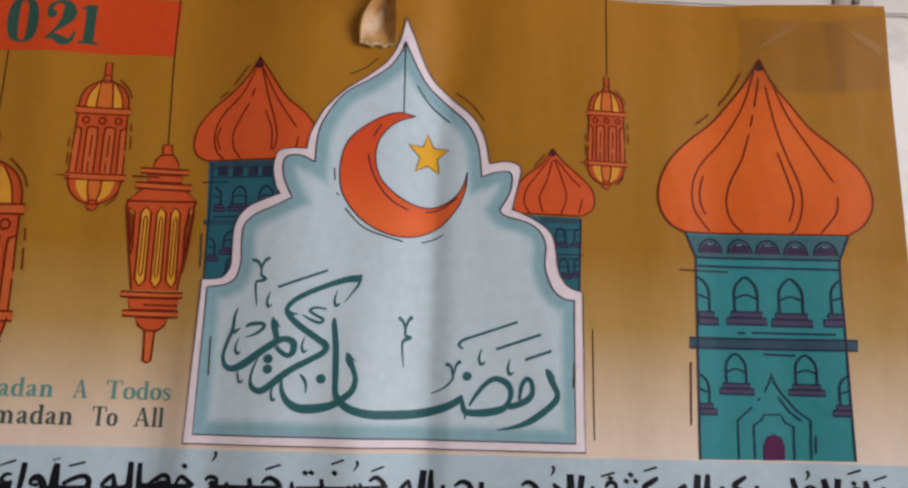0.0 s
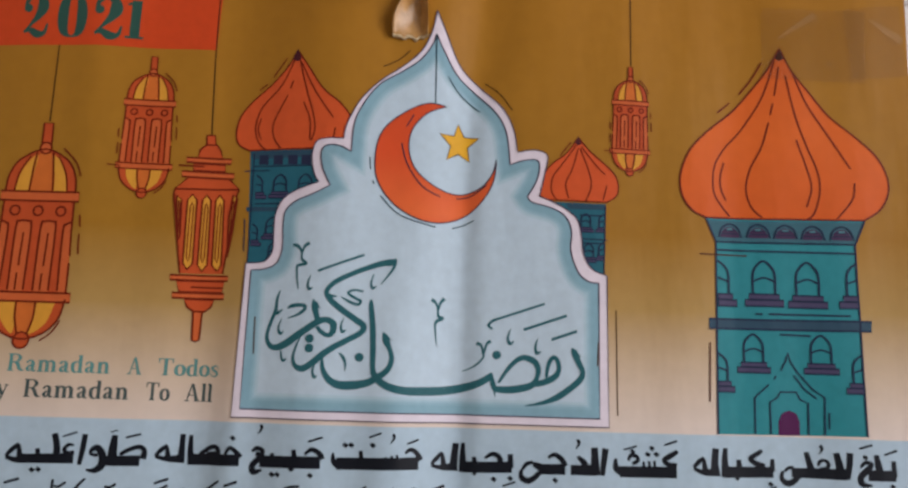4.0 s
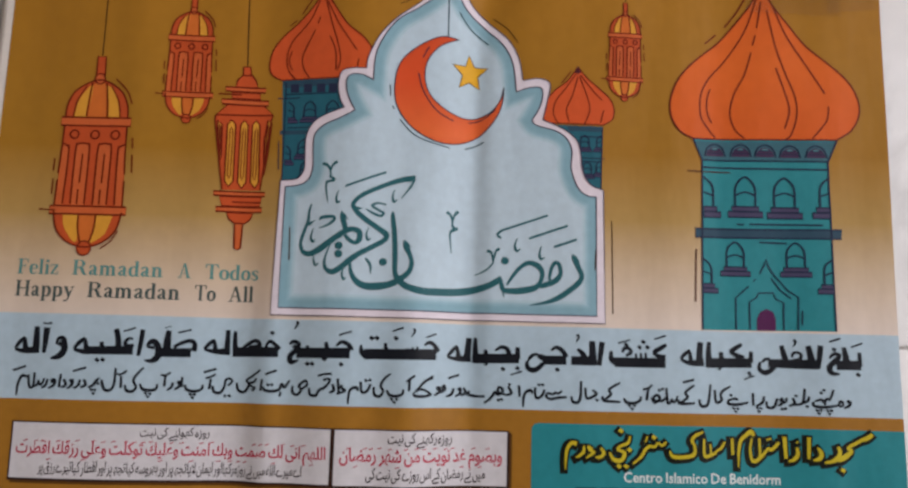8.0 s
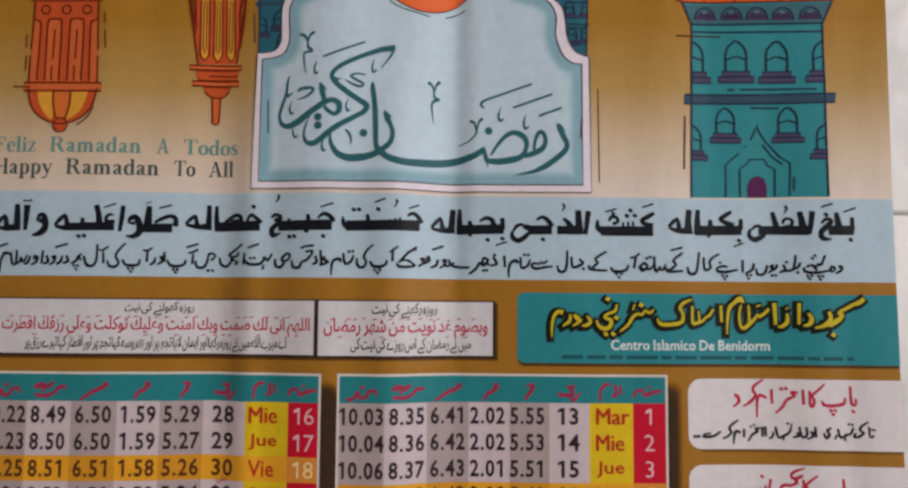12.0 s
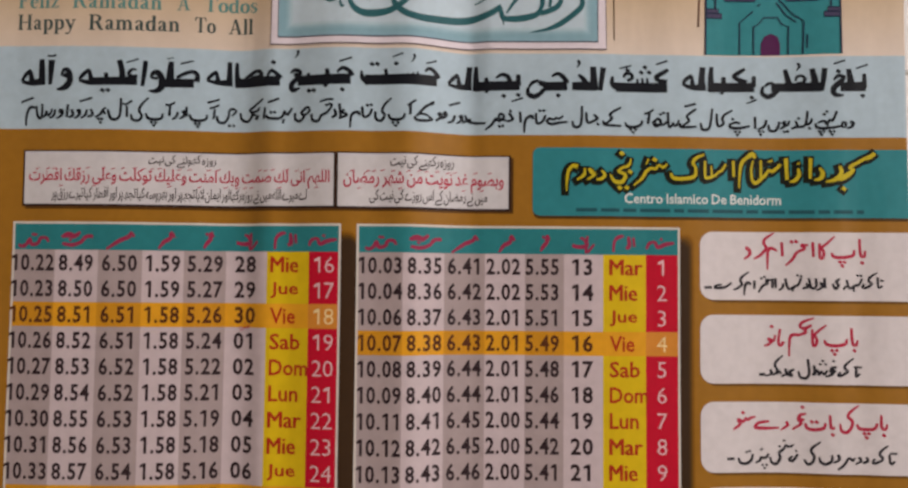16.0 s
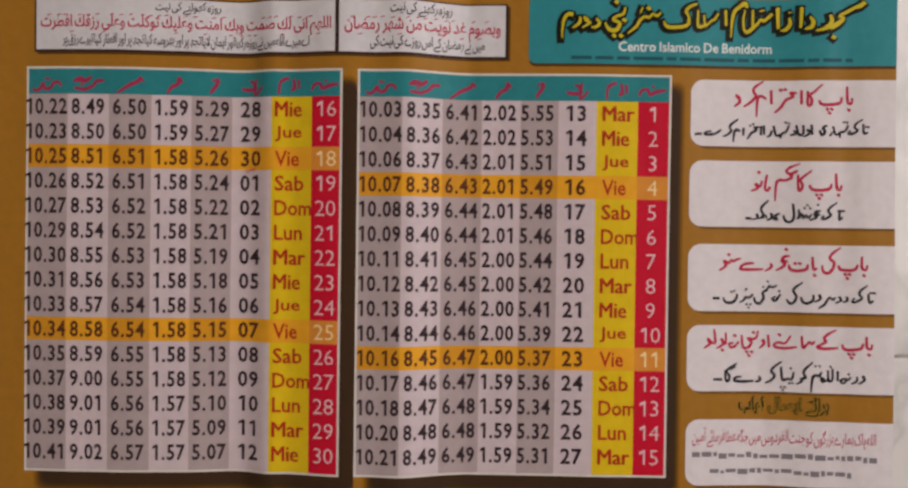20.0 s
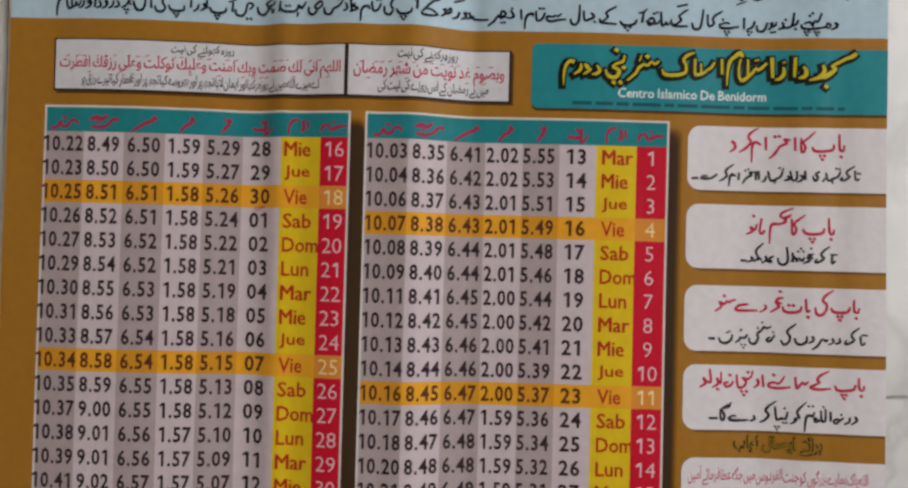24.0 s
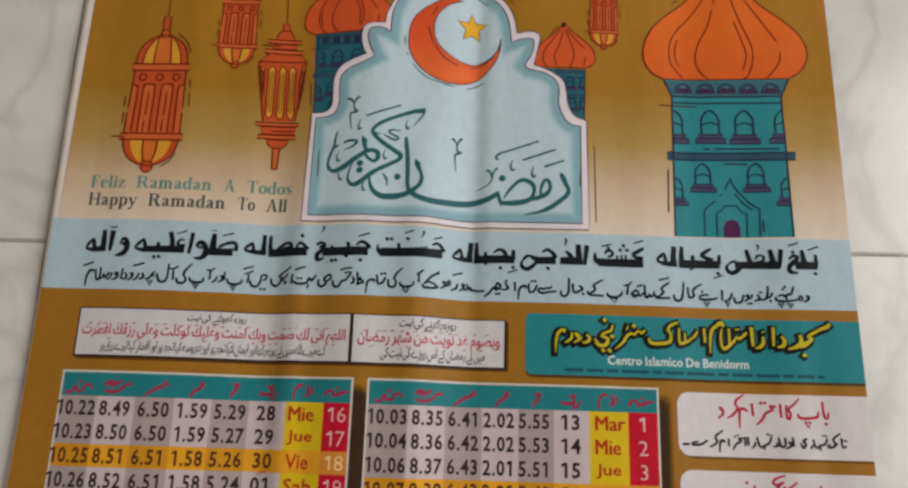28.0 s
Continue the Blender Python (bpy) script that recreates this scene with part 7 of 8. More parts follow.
DARK = ink("2a272d")
NOTE = note(-34.0, -3.6, ())
lettered(NOTE, "heading_word", ([(226.8, -6.5, 0.8), (227.2, -13.4, 1.0), (228.8, -14.2, 0.8), (229.1, -11.8, 0.7)], [(224.4, -11.4, 0.7), (223.9, -13.8, 1.1), (219.5, -14.7, 1.2), (215.6, -14.5, 1.1), (214.5, -12.8, 0.7)],), [(227.8, -17.1), (218.2, -16.8), (220.1, -16.8), (219.2, -18.5)], CRIMSON, 4, 0.9, 0.3)
lettered(NOTE, "heading_word", ([(215.8, -5.4, 0.4), (212.2, -8.9, 0.9), (210.4, -10.4, 0.9), (211.3, -12.6, 1.0), (210.8, -14.9, 1.0), (209.6, -14.5, 0.9), (209.5, -8.6, 0.8)],), (), CRIMSON, 4, 0.9, 0.3)
lettered(NOTE, "heading_word", ([(206.7, -8.2, 1.0), (206.9, -14.4, 0.9)], [(204.7, -9.4, 0.6), (202.1, -9.3, 1.1), (203.2, -10.9, 1.0), (200.0, -12.6, 1.0), (198.1, -15.7, 1.0), (195.3, -18.3, 0.5)], [(193.5, -8.2, 1.0), (193.8, -14.2, 0.9)], [(191.3, -11.9, 0.7), (188.8, -10.7, 1.2), (187.3, -12.6, 1.1), (187.1, -20.2, 0.4)],), [(197.8, -7.9), (199.7, -7.7)], CRIMSON, 4, 0.9, 0.3)
lettered(NOTE, "heading_word", ([(189.9, -4.0, 0.4), (186.2, -6.5, 1.0), (185.5, -8.7, 1.0), (186.6, -10.7, 1.0), (184.1, -13.7, 1.0), (181.1, -15.5, 0.5)], [(177.3, -10.4, 0.8), (178.7, -11.5, 1.3), (179.1, -13.6, 1.1), (176.7, -15.6, 0.5)],), [(178.2, -11.3)], CRIMSON, 4, 0.9, 0.3)
lettered(NOTE, "printed_word", ([(236.6, -25.0, 0.6), (235.1, -24.7, 0.6)], [(234.1, -23.6, 0.7), (234.4, -27.8, 0.7), (236.0, -27.3, 0.7)], [(233.8, -21.5, 0.4), (230.9, -23.5, 0.8), (230.5, -25.2, 0.8), (231.7, -26.4, 0.8), (229.5, -28.0, 0.9), (227.8, -27.8, 0.8), (228.6, -26.5, 0.7)],), (), DARK, 4, 0.6, 0.32)
lettered(NOTE, "printed_word", ([(227.6, -24.1, 0.7), (226.4, -26.7, 0.8), (224.2, -27.4, 0.9), (224.1, -29.7, 0.6)], [(224.2, -27.4, 0.9), (222.1, -28.3, 0.8), (221.0, -24.7, 0.8)], [(220.7, -27.3, 0.8), (219.5, -28.9, 0.6)], [(218.1, -24.3, 0.6), (216.4, -25.3, 1.0), (217.3, -27.1, 1.0), (216.0, -28.6, 1.0), (214.9, -26.5, 0.6)],), [(225.8, -22.7), (227.2, -22.8)], DARK, 4, 0.6, 0.32)
lettered(NOTE, "printed_word", ([(211.4, -24.0, 0.9), (211.7, -28.3, 0.8)], [(209.4, -26.2, 0.8), (210.7, -26.9, 1.1), (209.9, -28.4, 0.8), (208.1, -29.3, 0.4)], [(207.8, -24.2, 0.8), (207.9, -27.7, 0.9), (206.0, -28.3, 0.9), (204.9, -24.2, 0.7)], [(203.7, -26.5, 0.7), (204.8, -27.8, 0.9), (202.4, -28.6, 0.7)],), [(210.2, -26.9)], DARK, 4, 0.6, 0.32)
lettered(NOTE, "printed_word", ([(201.6, -24.2, 0.7), (200.6, -26.9, 0.8), (198.6, -28.0, 0.9), (198.1, -29.9, 0.6)], [(198.6, -28.0, 0.9), (196.2, -28.7, 0.9), (195.0, -24.4, 0.8)], [(194.1, -26.6, 0.8), (193.6, -28.5, 0.8), (192.1, -29.4, 0.4)], [(190.5, -24.3, 0.9), (190.8, -28.3, 0.8)],), [(200.2, -22.8), (201.7, -23.2)], DARK, 4, 0.6, 0.32)
lettered(NOTE, "printed_word", ([(189.2, -24.5, 0.9), (189.3, -28.5, 0.8)], [(188.3, -25.0, 0.6), (186.4, -25.2, 1.0), (187.1, -26.4, 0.9), (184.9, -27.7, 0.9), (183.0, -30.5, 0.5)], [(181.2, -25.4, 0.9), (181.1, -28.8, 0.8)], [(179.6, -27.0, 0.7), (178.0, -26.3, 1.2), (176.9, -27.7, 1.0), (176.5, -31.8, 0.4)],), [(184.3, -24.3), (185.7, -23.6)], DARK, 4, 0.6, 0.32)
lettered(NOTE, "printed_word", ([(178.6, -21.5, 0.4), (175.4, -23.8, 0.9), (174.8, -25.3, 0.9), (175.5, -26.9, 0.9), (173.6, -28.7, 0.7), (171.8, -29.4, 0.5)], [(170.7, -26.4, 0.7), (168.3, -28.1, 0.9), (165.6, -28.7, 1.0), (163.1, -28.5, 0.9), (164.0, -27.5, 0.7), (166.1, -27.2, 0.6)], [(161.6, -28.4, 0.9), (158.5, -28.6, 0.9)],), (), DARK, 4, 0.6, 0.32)
NOTE = note(-71.0, -40.6, ())
lettered(NOTE, "heading_word", ([(222.8, -46.1, 0.8), (223.3, -52.5, 1.1), (224.9, -53.4, 0.9), (225.3, -51.4, 0.7)], [(220.8, -50.9, 0.7), (220.0, -53.0, 1.2), (216.1, -53.8, 1.2), (212.3, -53.3, 1.1), (211.2, -51.5, 0.7)],), [(224.1, -55.9), (214.4, -55.9), (216.4, -55.9), (215.5, -57.5)], CRIMSON, 4, 0.9, 0.3)
lettered(NOTE, "heading_word", ([(212.0, -44.8, 0.4), (208.7, -47.4, 0.9), (207.2, -49.2, 0.9), (208.1, -51.4, 1.0), (207.5, -53.7, 1.0), (206.4, -53.3, 0.9), (206.1, -46.8, 0.8)],), (), CRIMSON, 4, 0.9, 0.3)
lettered(NOTE, "heading_word", ([(206.8, -41.7, 0.4), (202.7, -43.3, 0.9), (201.1, -44.9, 0.9), (202.3, -46.3, 0.9), (205.7, -45.0, 0.7), (203.0, -47.0, 0.9), (203.5, -48.1, 0.9), (200.5, -49.3, 1.0), (198.3, -49.2, 1.2), (196.7, -51.0, 1.0), (196.4, -58.6, 0.4)],), (), CRIMSON, 4, 0.9, 0.3)
lettered(NOTE, "heading_word", ([(194.0, -52.4, 1.0), (192.8, -54.0, 1.0), (191.7, -52.6, 0.9), (192.5, -46.9, 0.8)], [(190.3, -49.6, 0.7), (189.5, -52.1, 0.9), (187.5, -51.2, 1.2), (188.4, -52.9, 1.0), (185.5, -54.3, 0.5)],), [(188.8, -45.7), (187.9, -51.9)], CRIMSON, 4, 0.9, 0.3)
lettered(NOTE, "printed_word", ([(227.0, -63.2, 0.6), (223.9, -63.1, 0.6)], [(224.8, -63.8, 0.8), (224.7, -67.1, 0.9), (226.2, -66.0, 0.7)], [(223.5, -59.4, 0.4), (220.3, -61.9, 0.9), (219.7, -63.6, 0.9), (221.0, -65.0, 0.9), (218.4, -66.8, 1.0), (216.8, -66.7, 0.8), (217.8, -65.3, 0.6)],), (), DARK, 4, 0.6, 0.32)
lettered(NOTE, "printed_word", ([(216.2, -63.2, 0.6), (213.9, -63.7, 1.0), (215.7, -65.1, 0.8), (213.6, -64.8, 1.0), (214.5, -66.2, 1.0), (211.6, -67.5, 0.5)], [(212.2, -64.8, 0.6), (211.0, -66.4, 0.9), (209.8, -65.2, 0.7), (208.8, -66.6, 0.9), (207.9, -64.7, 0.9), (206.2, -67.0, 0.7)], [(206.8, -62.7, 0.8), (207.1, -66.9, 0.8)], [(204.2, -60.1, 0.8), (204.8, -66.0, 0.9), (203.4, -68.3, 1.0), (201.1, -67.9, 0.9), (200.3, -65.4, 0.6)],), [(215.0, -60.5), (210.4, -60.6), (209.3, -62.0), (211.6, -62.0), (214.1, -64.9)], DARK, 4, 0.6, 0.32)
lettered(NOTE, "printed_word", ([(198.4, -64.6, 0.7), (196.5, -65.7, 1.0), (197.5, -67.3, 0.9), (195.7, -66.9, 0.8), (194.8, -64.8, 1.0), (195.0, -66.6, 0.9), (193.0, -67.7, 0.5)], [(192.9, -66.6, 0.7), (191.9, -65.5, 0.8), (191.0, -66.8, 0.8)], [(193.5, -58.6, 0.4), (190.8, -61.1, 0.9), (190.2, -63.1, 0.9), (191.2, -65.3, 0.9), (189.3, -67.2, 0.7)], [(188.0, -64.9, 1.0), (188.7, -66.5, 0.9), (186.0, -67.6, 0.4)], [(185.7, -66.9, 0.9), (183.1, -66.9, 0.9)],), [(195.0, -65.3), (188.4, -65.4)], DARK, 4, 0.6, 0.32)
NOTE = note(-110.0, -79.0, ())
lettered(NOTE, "heading_word", ([(234.9, -84.0, 0.7), (235.0, -89.1, 1.0), (236.7, -89.9, 0.8), (237.2, -87.9, 0.7)], [(233.2, -87.6, 0.7), (232.1, -89.8, 1.1), (229.1, -90.3, 1.2), (225.8, -89.9, 1.1), (224.8, -88.1, 0.7)],), [(235.9, -92.6), (227.9, -92.1), (229.7, -92.1), (228.8, -93.8)], CRIMSON, 4, 0.9, 0.3)
lettered(NOTE, "heading_word", ([(225.7, -79.9, 0.4), (222.1, -82.6, 1.0), (220.9, -84.9, 1.0), (222.8, -86.7, 1.1), (222.3, -89.7, 1.1), (220.2, -91.7, 1.2), (218.1, -91.0, 1.0), (217.5, -88.2, 0.6)],), (), CRIMSON, 4, 0.9, 0.3)
lettered(NOTE, "heading_word", ([(213.2, -84.4, 0.8), (213.7, -89.9, 1.0), (215.2, -89.5, 0.7)], [(211.2, -87.9, 0.7), (210.5, -90.1, 1.1), (206.6, -90.9, 1.2), (203.7, -90.2, 1.1), (203.0, -88.2, 0.7)],), [(214.3, -92.8), (205.7, -87.5), (207.7, -87.5)], CRIMSON, 4, 0.9, 0.3)
lettered(NOTE, "heading_word", ([(203.2, -84.1, 0.6), (201.0, -84.5, 1.1), (200.3, -86.0, 1.1), (202.2, -86.7, 0.8), (200.0, -86.3, 1.1), (201.2, -88.4, 1.1), (197.5, -90.9, 0.5)], [(194.8, -87.7, 0.7), (195.5, -89.2, 1.0), (192.6, -91.2, 0.5)],), [(201.8, -81.1), (200.3, -86.3)], CRIMSON, 4, 0.9, 0.3)
lettered(NOTE, "heading_word", ([(191.6, -90.4, 0.6), (185.8, -90.6, 1.1), (181.3, -90.3, 1.2), (182.2, -88.5, 1.0), (184.8, -87.8, 1.0), (187.3, -87.6, 0.6)],), (), CRIMSON, 4, 0.9, 0.3)
lettered(NOTE, "heading_word", ([(181.1, -85.6, 0.6), (179.0, -86.1, 0.9), (177.9, -87.0, 0.8), (176.8, -86.3, 0.8), (175.7, -87.7, 1.0), (173.5, -86.9, 1.2), (174.3, -88.8, 1.1), (171.3, -91.1, 0.5)],), [(175.6, -83.8), (173.9, -87.6)], CRIMSON, 4, 0.9, 0.3)
lettered(NOTE, "printed_word", ([(241.2, -100.5, 0.6), (238.4, -100.4, 0.6)], [(238.0, -101.1, 0.8), (238.5, -104.9, 0.8), (240.2, -103.9, 0.7)], [(237.5, -97.1, 0.4), (234.7, -99.4, 0.8), (234.1, -101.2, 0.8), (235.3, -102.8, 0.8), (232.9, -104.6, 0.9), (231.1, -104.7, 0.7), (232.0, -103.0, 0.6)],), (), DARK, 4, 0.6, 0.32)
lettered(NOTE, "printed_word", ([(228.6, -102.4, 0.7), (229.1, -104.0, 0.9), (227.1, -104.9, 0.7)], [(225.5, -102.5, 1.0), (226.3, -104.1, 0.8), (223.9, -105.4, 0.5)],), [(225.9, -103.2)], DARK, 4, 0.6, 0.32)
lettered(NOTE, "printed_word", ([(223.7, -102.9, 0.6), (222.6, -103.9, 0.8), (221.5, -102.9, 0.7), (220.5, -103.6, 0.8), (218.8, -106.2, 0.9), (216.3, -107.9, 0.5)], [(216.4, -101.7, 1.1), (217.0, -103.6, 0.9), (214.5, -105.0, 0.5)], [(213.9, -101.8, 0.6), (213.7, -104.3, 1.0), (211.3, -105.8, 1.0), (209.2, -104.9, 0.9), (208.6, -102.9, 0.6)],), [(216.7, -102.4)], DARK, 4, 0.6, 0.32)
lettered(NOTE, "printed_word", ([(209.1, -96.2, 0.4), (205.9, -98.7, 0.9), (205.3, -100.5, 0.9), (206.5, -102.4, 0.9), (205.9, -104.9, 0.9), (203.9, -106.1, 1.0), (202.4, -104.1, 0.6)],), (), DARK, 4, 0.6, 0.32)
lettered(NOTE, "printed_word", ([(199.6, -101.8, 0.7), (198.6, -103.6, 0.9), (197.2, -104.9, 1.0), (196.0, -104.0, 0.8), (197.5, -102.9, 0.7)],), [(199.1, -100.4)], DARK, 4, 0.6, 0.32)
lettered(NOTE, "printed_word", ([(198.0, -97.8, 0.5), (195.9, -98.7, 0.8), (194.7, -98.0, 0.7), (193.6, -99.8, 0.9), (191.7, -101.3, 0.9), (192.1, -103.6, 1.0), (190.4, -106.2, 1.1), (188.2, -105.4, 0.9), (187.8, -103.3, 0.6)],), [(193.9, -96.0), (191.9, -98.6)], DARK, 4, 0.6, 0.32)
lettered(NOTE, "printed_word", ([(187.0, -101.9, 0.7), (185.7, -103.5, 0.9), (183.5, -103.5, 0.9), (183.0, -104.8, 0.8), (181.1, -105.7, 0.4)], [(183.5, -100.3, 0.6), (184.2, -99.4, 0.6)], [(179.8, -102.0, 0.6), (179.1, -104.6, 1.0), (176.7, -106.1, 1.1), (174.2, -105.6, 0.9), (173.3, -103.6, 0.6)], [(171.4, -104.0, 0.9), (168.4, -104.0, 0.9)],), [(184.3, -106.7), (186.1, -106.7), (185.2, -108.1), (178.4, -100.6), (177.1, -101.1)], DARK, 4, 0.6, 0.32)
NOTE = note(-147.0, -116.4, ())
lettered(NOTE, "heading_word", ([(237.6, -120.6, 0.8), (237.9, -125.3, 1.0), (239.6, -126.1, 0.8), (240.1, -124.1, 0.7)], [(236.2, -123.8, 0.7), (235.2, -126.0, 1.1), (231.5, -126.7, 1.1), (228.2, -126.5, 1.1), (227.2, -124.5, 0.7)],), [(238.8, -128.8), (230.3, -128.7), (232.1, -128.6), (231.3, -130.3)], CRIMSON, 4, 0.9, 0.3)
lettered(NOTE, "heading_word", ([(224.4, -117.8, 0.4), (220.7, -119.8, 1.0), (219.0, -121.8, 1.0), (220.0, -123.2, 1.0), (217.9, -124.5, 1.0), (216.0, -125.7, 1.1), (219.5, -126.5, 1.2), (225.4, -126.0, 0.6)],), (), CRIMSON, 4, 0.9, 0.3)
lettered(NOTE, "heading_word", ([(214.9, -123.1, 0.6), (213.5, -124.4, 0.9), (212.5, -123.5, 0.7), (211.3, -124.8, 0.9), (209.8, -126.2, 0.9), (209.2, -121.1, 0.8)], [(207.1, -126.0, 0.6), (202.2, -126.7, 1.1), (198.0, -126.3, 1.0), (197.3, -124.9, 0.9), (199.5, -124.1, 1.0), (202.1, -124.4, 0.8), (204.4, -121.0, 0.6)],), [(199.6, -120.6)], CRIMSON, 4, 0.9, 0.3)
lettered(NOTE, "heading_word", ([(194.4, -120.7, 0.8), (195.0, -126.4, 1.0)], [(192.0, -122.8, 1.1), (192.7, -124.8, 1.1), (190.6, -126.9, 0.5)],), [(192.2, -123.4)], CRIMSON, 4, 0.9, 0.3)
lettered(NOTE, "heading_word", ([(189.8, -119.1, 0.6), (189.1, -121.9, 0.8), (187.2, -122.8, 1.0), (185.1, -122.4, 0.9), (186.8, -124.2, 1.0), (185.5, -126.5, 1.0), (183.0, -126.6, 1.0), (182.2, -121.0, 0.8)],), [(184.7, -128.7), (187.0, -128.7), (185.8, -130.4), (187.7, -119.7)], CRIMSON, 4, 0.9, 0.3)
lettered(NOTE, "heading_word", ([(180.8, -124.1, 0.7), (179.1, -126.1, 1.0), (177.1, -126.6, 0.9), (176.4, -125.0, 0.9), (178.3, -124.7, 0.8)],), [(179.0, -121.2)], CRIMSON, 4, 0.9, 0.3)
lettered(NOTE, "heading_word", ([(174.7, -119.9, 0.7), (174.6, -125.1, 0.8), (172.9, -123.1, 1.2), (173.5, -125.2, 1.1), (170.5, -127.1, 0.5)], [(169.2, -118.4, 0.7), (169.8, -124.2, 1.0), (168.3, -124.5, 0.8), (166.4, -123.0, 1.2), (167.3, -125.1, 1.1), (164.5, -127.0, 0.5)],), [(173.2, -127.9), (173.3, -123.8), (166.9, -123.8)], CRIMSON, 4, 0.9, 0.3)
lettered(NOTE, "printed_word", ([(236.2, -138.6, 1.1), (237.0, -140.4, 0.9), (234.5, -142.1, 0.5)], [(233.8, -139.0, 0.7), (233.6, -141.1, 0.8), (231.5, -142.2, 0.5)], [(231.1, -139.3, 0.6), (229.8, -140.4, 0.8), (228.1, -140.1, 0.9), (226.8, -141.2, 0.8), (227.8, -142.1, 0.8), (229.3, -141.1, 0.6)],), [(230.2, -137.9), (236.4, -139.3)], DARK, 4, 0.6, 0.32)
lettered(NOTE, "printed_word", ([(225.4, -136.8, 0.9), (225.5, -141.1, 0.8)], [(223.0, -135.6, 0.7), (223.1, -140.4, 0.9), (221.4, -141.2, 0.9), (221.0, -136.4, 0.7)], [(221.2, -140.6, 0.8), (218.6, -141.6, 1.0), (218.0, -139.8, 0.9), (219.4, -140.5, 0.7)],), [(222.1, -134.6)], DARK, 4, 0.6, 0.32)
lettered(NOTE, "printed_word", ([(218.1, -137.1, 0.6), (217.1, -138.9, 1.0), (215.3, -138.8, 1.1), (214.1, -140.6, 1.0), (213.6, -146.5, 0.4)],), [(215.4, -134.5), (217.2, -134.4)], DARK, 4, 0.6, 0.32)
lettered(NOTE, "printed_word", ([(214.1, -132.8, 0.4), (211.0, -136.0, 0.9), (210.3, -138.0, 0.9), (211.2, -139.9, 0.9), (209.3, -140.7, 1.0), (209.5, -141.7, 0.9), (207.3, -143.1, 0.4)],), [(209.4, -141.0)], DARK, 4, 0.6, 0.32)
lettered(NOTE, "printed_word", ([(206.0, -137.6, 0.6), (205.2, -140.8, 0.9), (203.3, -140.8, 1.0), (201.2, -141.2, 0.9), (200.4, -135.5, 0.8)],), [(204.2, -142.8), (205.6, -142.7), (200.6, -144.8), (202.2, -144.8), (201.4, -146.1), (204.7, -136.0)], DARK, 4, 0.6, 0.32)
lettered(NOTE, "printed_word", ([(200.7, -132.9, 0.4), (197.3, -135.6, 0.9), (196.2, -137.6, 0.9), (197.7, -139.4, 0.9), (195.9, -141.9, 0.9), (193.5, -143.0, 0.4)],), (), DARK, 4, 0.6, 0.32)
lettered(NOTE, "printed_word", ([(190.5, -140.0, 0.7), (191.2, -141.5, 1.0), (189.1, -142.5, 0.7)], [(188.1, -142.1, 0.6), (183.1, -142.4, 1.1), (179.1, -142.0, 1.1), (179.7, -140.6, 0.9), (182.3, -140.2, 0.6)],), (), DARK, 4, 0.6, 0.32)
lettered(NOTE, "printed_word", ([(180.1, -134.1, 0.5), (176.5, -136.4, 0.9), (175.4, -137.9, 0.9), (176.6, -139.7, 1.0), (176.3, -142.0, 1.0), (175.0, -141.8, 0.9), (174.7, -137.2, 0.7)], [(179.6, -135.6, 0.5), (177.1, -137.0, 0.6)], [(173.2, -141.5, 0.9), (169.2, -141.5, 0.9)],), (), DARK, 4, 0.6, 0.32)
row_of_words("برائے ایصال ثواب", 181.2, 221.8, -157.9, -148.9, ink("33300f"), CAL, 4, 0.05)
row_of_words("برائے ایصال ثواب", 181.9, 221.1, -157.2, -149.6, ink("9c7a28"), CAL, 5, 0.0)
LAST = note(-190.6, -160.0, (("اللہ پاک ہمارے بزرگوں کو جنت الفردوس میں جگہ عطا فرمائے آمین", 159.5, 242.5, -172.5, -164.0, ink("b54c66"), 0.0),))


printed("month_word", text_in(joined("مئی"), -47.6, -43.0, -49.2, -45.6), CRIMSON, CAL, 9)


def blurred_lines():
    rng = random.Random(5)
    for v, a, b in ((-176.6, 159.5, 243.0), (-184.0, 168.0, 233.0)):
        u = a
        while u < b - 2:
            w, h, lift = rng.uniform(1.6, 5.0), rng.uniform(0.7, 1.3), rng.uniform(-0.5, 0.6)
            printed("blurred_line", rect(u, min(u + w, b), v + lift - h, v + lift + h), ink("7c767c"), LAST, 4)
            u += w + 0.8


blurred_lines()


# ---------------------------------------------------------------- hanging hook, tape and discs
def tube(bm, pts, n=14):
    """A round rod through points (x, y, z, radius)."""
    rings = []
    for i, p in enumerate(pts):
        a, b = Vector(pts[max(i - 1, 0)][:3]), Vector(pts[min(i + 1, len(pts) - 1)][:3])
        d = (b - a).normalized()
        s = d.orthogonal().normalized() if i == 0 else (side - d * side.dot(d)).normalized()
        side, o = s, d.cross(s)
        rings.append([bm.verts.new(Vector(p[:3]) + (s * math.cos(k * math.tau / n) + o * math.sin(k * math.tau / n)) * p[3]) for k in range(n)])
    for a, b in zip(rings, rings[1:]):
        for k in range(n):
            bm.faces.new((a[k - 1], a[k], b[k], b[k - 1]))
    bm.faces.new(rings[0][::-1])
    bm.faces.new(rings[-1])
    bmesh.ops.recalc_face_normals(bm, faces=bm.faces)
    return bm


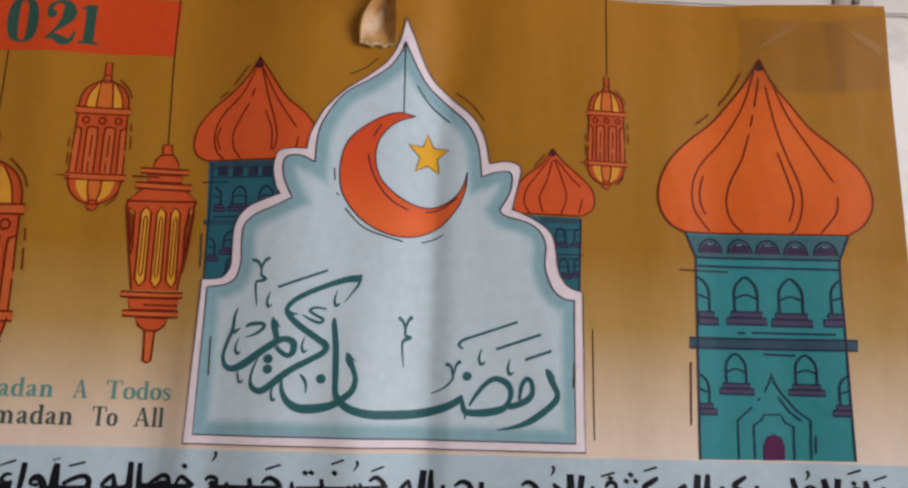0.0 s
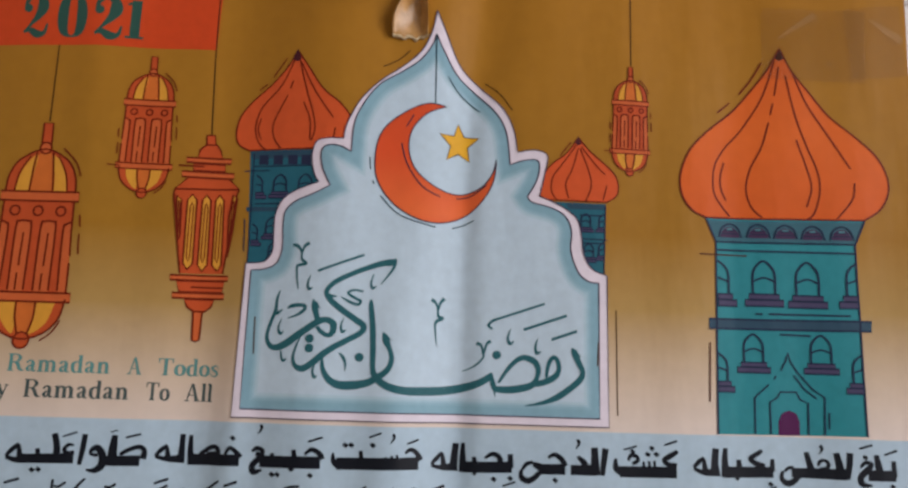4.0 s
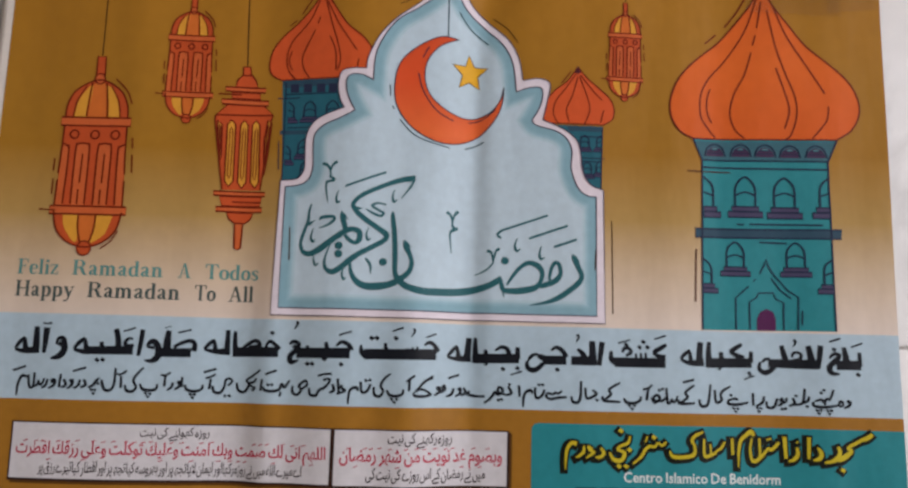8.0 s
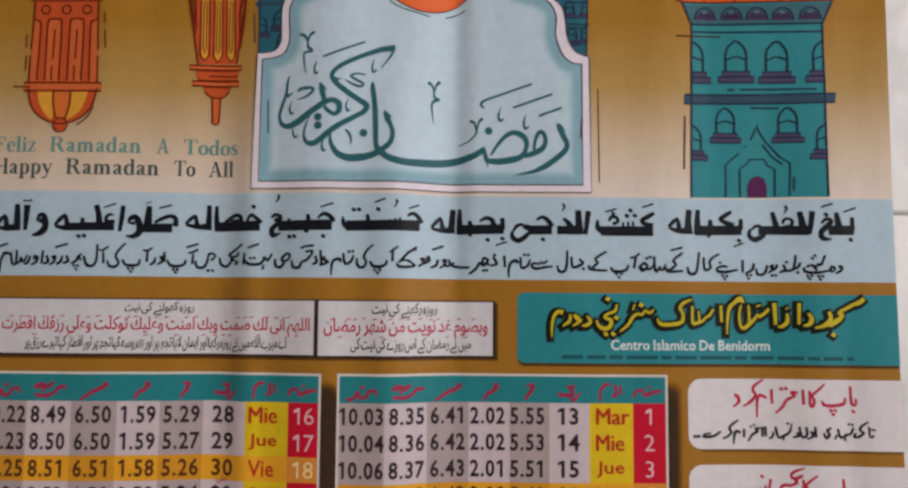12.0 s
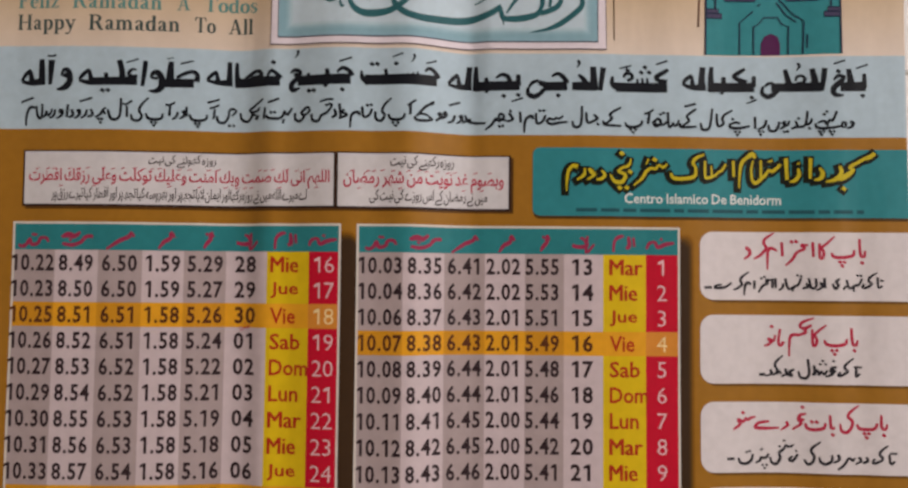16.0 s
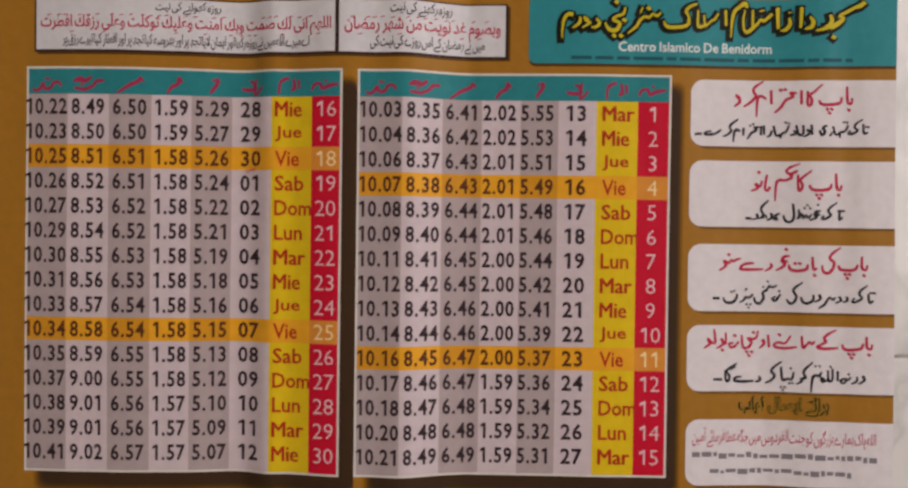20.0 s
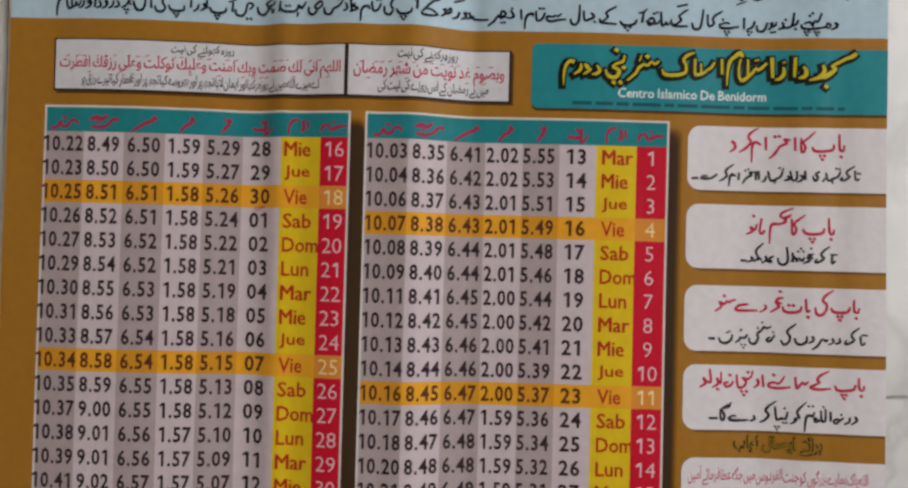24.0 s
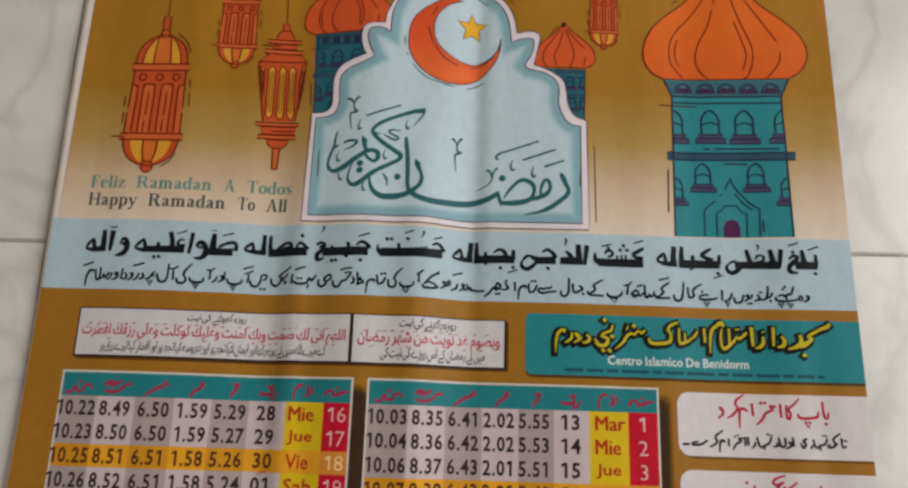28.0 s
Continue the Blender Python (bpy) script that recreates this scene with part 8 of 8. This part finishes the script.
def nail():
    """The bent nail that pierces the sheet at its upper edge, with the torn tongue of paper below it."""
    h = Vector(lay(30.0, 263.5, 0.0))
    me = tagged(new("wall_nail"), "dark iron nail driven through the calendar's top", "nail")
    pts = [(h.x - 0.001, 0.02, h.z - 0.001, 0.0019), (h.x, h.y, h.z, 0.0019), (h.x + 0.0035, h.y - 0.016, h.z + 0.001, 0.002), (h.x + 0.0085, h.y - 0.034, h.z + 0.003, 0.0021), (h.x + 0.013, h.y - 0.05, h.z + 0.007, 0.0021)]
    part("shank", tube(bmesh.new(), crom(pts, 4)), IRON, me, "", True)
    end = Vector(pts[-1][:3])
    d = (end - Vector(pts[-2][:3])).normalized()
    part("nail_head", tube(bmesh.new(), [(*(end - d * 0.0002), 0.0024), (*(end + d * 0.0004), 0.0042), (*(end + d * 0.0016), 0.0042), (*(end + d * 0.002), 0.0036)]), IRON, me, "", True)
    bm = bmesh.new()
    bmesh.ops.create_icosphere(bm, subdivisions=3, radius=1.0)
    for v in bm.verts:
        k = 1 + 0.28 * noise.noise(v.co * 2.1) + 0.12 * noise.noise(v.co * 5.0)
        v.co = Vector((v.co.x * 0.0056 * k, v.co.y * 0.0026 * k, v.co.z * 0.0031 * k)) + h + Vector((-0.0012, -0.0014, -0.0016))
    part("rust_clot", bm, RUST, me, "dark reddish rust clot round the hole", True)


nail()


def torn_pocket():
    """The tear below the nail: a hollow spoon of paper with raised flanks and a ragged white foot."""
    rows, cols = 18, 22
    verts, faces = [], []
    rng = random.Random(3)
    rag = [rng.uniform(-0.35, 0.35) + 1.3 * noise.noise(Vector((0.3 * k, 2, 5))) for k in range(cols + 1)]

    def place(s, t, i):
        left = 2.4 + 7.6 * math.sin(math.pi * min(1.0, 0.62 * t ** 1.3)) + 0.5 * noise.noise(Vector((3 * t, 1, 1)))
        right = 4.2 + 1.4 * t
        u = 30.4 + (s * right if s > 0 else s * left)
        v = 262.0 - 22.5 * t - 1.2 * (1 - s * s) * t + rag[i] * t ** 6 - 2.0 * t * max(0.0, -s - 0.5)
        q = s - 0.35
        rim = (5.0 * (q / 1.35) ** 2 if q < 0 else 6.5 * (q / 0.65) ** 1.5) * (0.25 + 0.85 * math.sin(math.pi * min(1.0, 0.15 + 0.8 * t)))
        return u, v, 0.9 + rim + 0.35 * noise.noise(Vector((4 * s, 5 * t, 3)))

    for back in (0, 1):
        for j in range(rows + 1):
            for i in range(cols + 1):
                u, v, h = place(i / cols * 2 - 1, j / rows, i)
                verts.append(lay(u, v, h - 0.4 * back))
    n = (rows + 1) * (cols + 1)
    for j in range(rows):
        for i in range(cols):
            a = j * (cols + 1) + i
            faces.append((a, a + cols + 1, a + cols + 2, a + 1))
            faces.append((n + a, n + a + 1, n + a + cols + 2, n + a + cols + 1))
    for i in range(cols):
        a = rows * (cols + 1) + i
        faces.append((a, n + a, n + a + 1, a + 1))
    for j in range(rows):
        for a, flip in ((j * (cols + 1), False), (j * (cols + 1) + cols, True)):
            f = (a, n + a, n + a + cols + 1, a + cols + 1)
            faces.append(f[::-1] if flip else f)
    pocket = mesh_object("torn_pocket", verts, faces, CREASED_GOLD, CAL, "torn hollow of creased gold paper", True)
    foot, ff = [], []
    for i in range(cols + 1):
        s = i / cols * 2 - 1
        u, v, h = place(s, 1.0, i)
        lump = 0.7 + 0.8 * abs(noise.noise(Vector((0.9 * i, 7, 2))))
        for dv, dh in ((0.4, 0.2), (-0.1 * lump, 0.35 * lump), (-0.6 * lump, 0.2), (-0.9 * lump, -0.7)):
            foot.append(lay(u, v + dv, h + dh))
    for i in range(cols):
        for k in range(3):
            a = 4 * i + k
            ff.append((a, a + 1, a + 5, a + 4))
    mesh_object("torn_fibre", foot, ff, TORN, pocket, "pale torn paper fibre", True)


CREASED_GOLD = rough_stuff("creased_gold", "a5773a", "c4965a", 260, 0.3, bump=0.25, depth=0.0006)
torn_pocket()


def wall_disc(x, z, r, label):
    """A round pad stuck on the tiles, with a pin in its middle."""
    me = tagged(new("wall_pad"), label, "wall pad", group="pads behind the calendar's corners")
    y = 0.0045
    rings = [(0.0, r), (-0.0006, r), (-0.0012, r * 0.93), (-0.0018, r * 0.7), (-0.002, r * 0.4), (-0.002, 0.0001)]
    bm = bmesh.new()
    n, loops = 32, []
    for dy, rad in rings:
        loops.append([bm.verts.new((x + rad * math.cos(k * math.tau / n), y + dy, z + rad * math.sin(k * math.tau / n))) for k in range(n)])
    for a, b in zip(loops, loops[1:]):
        for k in range(n):
            bm.faces.new((a[k - 1], a[k], b[k], b[k - 1]))
    bmesh.ops.recalc_face_normals(bm, faces=bm.faces)
    part("pad", bm, GREYPLASTIC, me, "", True)
    part("pin", tube(bmesh.new(), [(x, y, z, 0.0016), (x, y - 0.003, z, 0.0016), (x, y - 0.0034, z, 0.0012)], 10), IRON, me)


wall_disc(0.2445, BASE + 0.2725, 0.0095, "round grey pad with a dark pin, half hidden behind the calendar")
wall_disc(-0.1655, BASE + 0.2660, 0.0075, "small grey pad with a dark pin beside the calendar")


def tape(u0, u1, v0, v1, turn, level, label, glints):
    c, s = math.cos(radians(turn)), math.sin(radians(turn))
    mu, mv = (u0 + u1) / 2, (v0 + v1) / 2
    polys = []
    for q in rect(u0, u1, v0, v1):
        polys.append(tuple((mu + (a - mu) * c - (b - mv) * s, mv + (a - mu) * s + (b - mv) * c) for a, b in q))
    ob = printed("tape_strip", polys, TAPE, None, level)
    tagged(ob, label, "adhesive tape", group="tape on the calendar's corner")
    # glints on the wrinkled tape, painted as flat pale streaks and a speck
    for glint in glints:
        printed("glint", stroke(glint), TAPE_GLINT, ob, level + 1, "pale glint painted on the wrinkled tape")


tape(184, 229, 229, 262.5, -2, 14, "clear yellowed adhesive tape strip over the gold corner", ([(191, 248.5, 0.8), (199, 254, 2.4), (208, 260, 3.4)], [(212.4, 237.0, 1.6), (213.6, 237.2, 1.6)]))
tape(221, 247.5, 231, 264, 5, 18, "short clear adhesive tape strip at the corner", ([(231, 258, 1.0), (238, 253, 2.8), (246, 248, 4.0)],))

tiles()
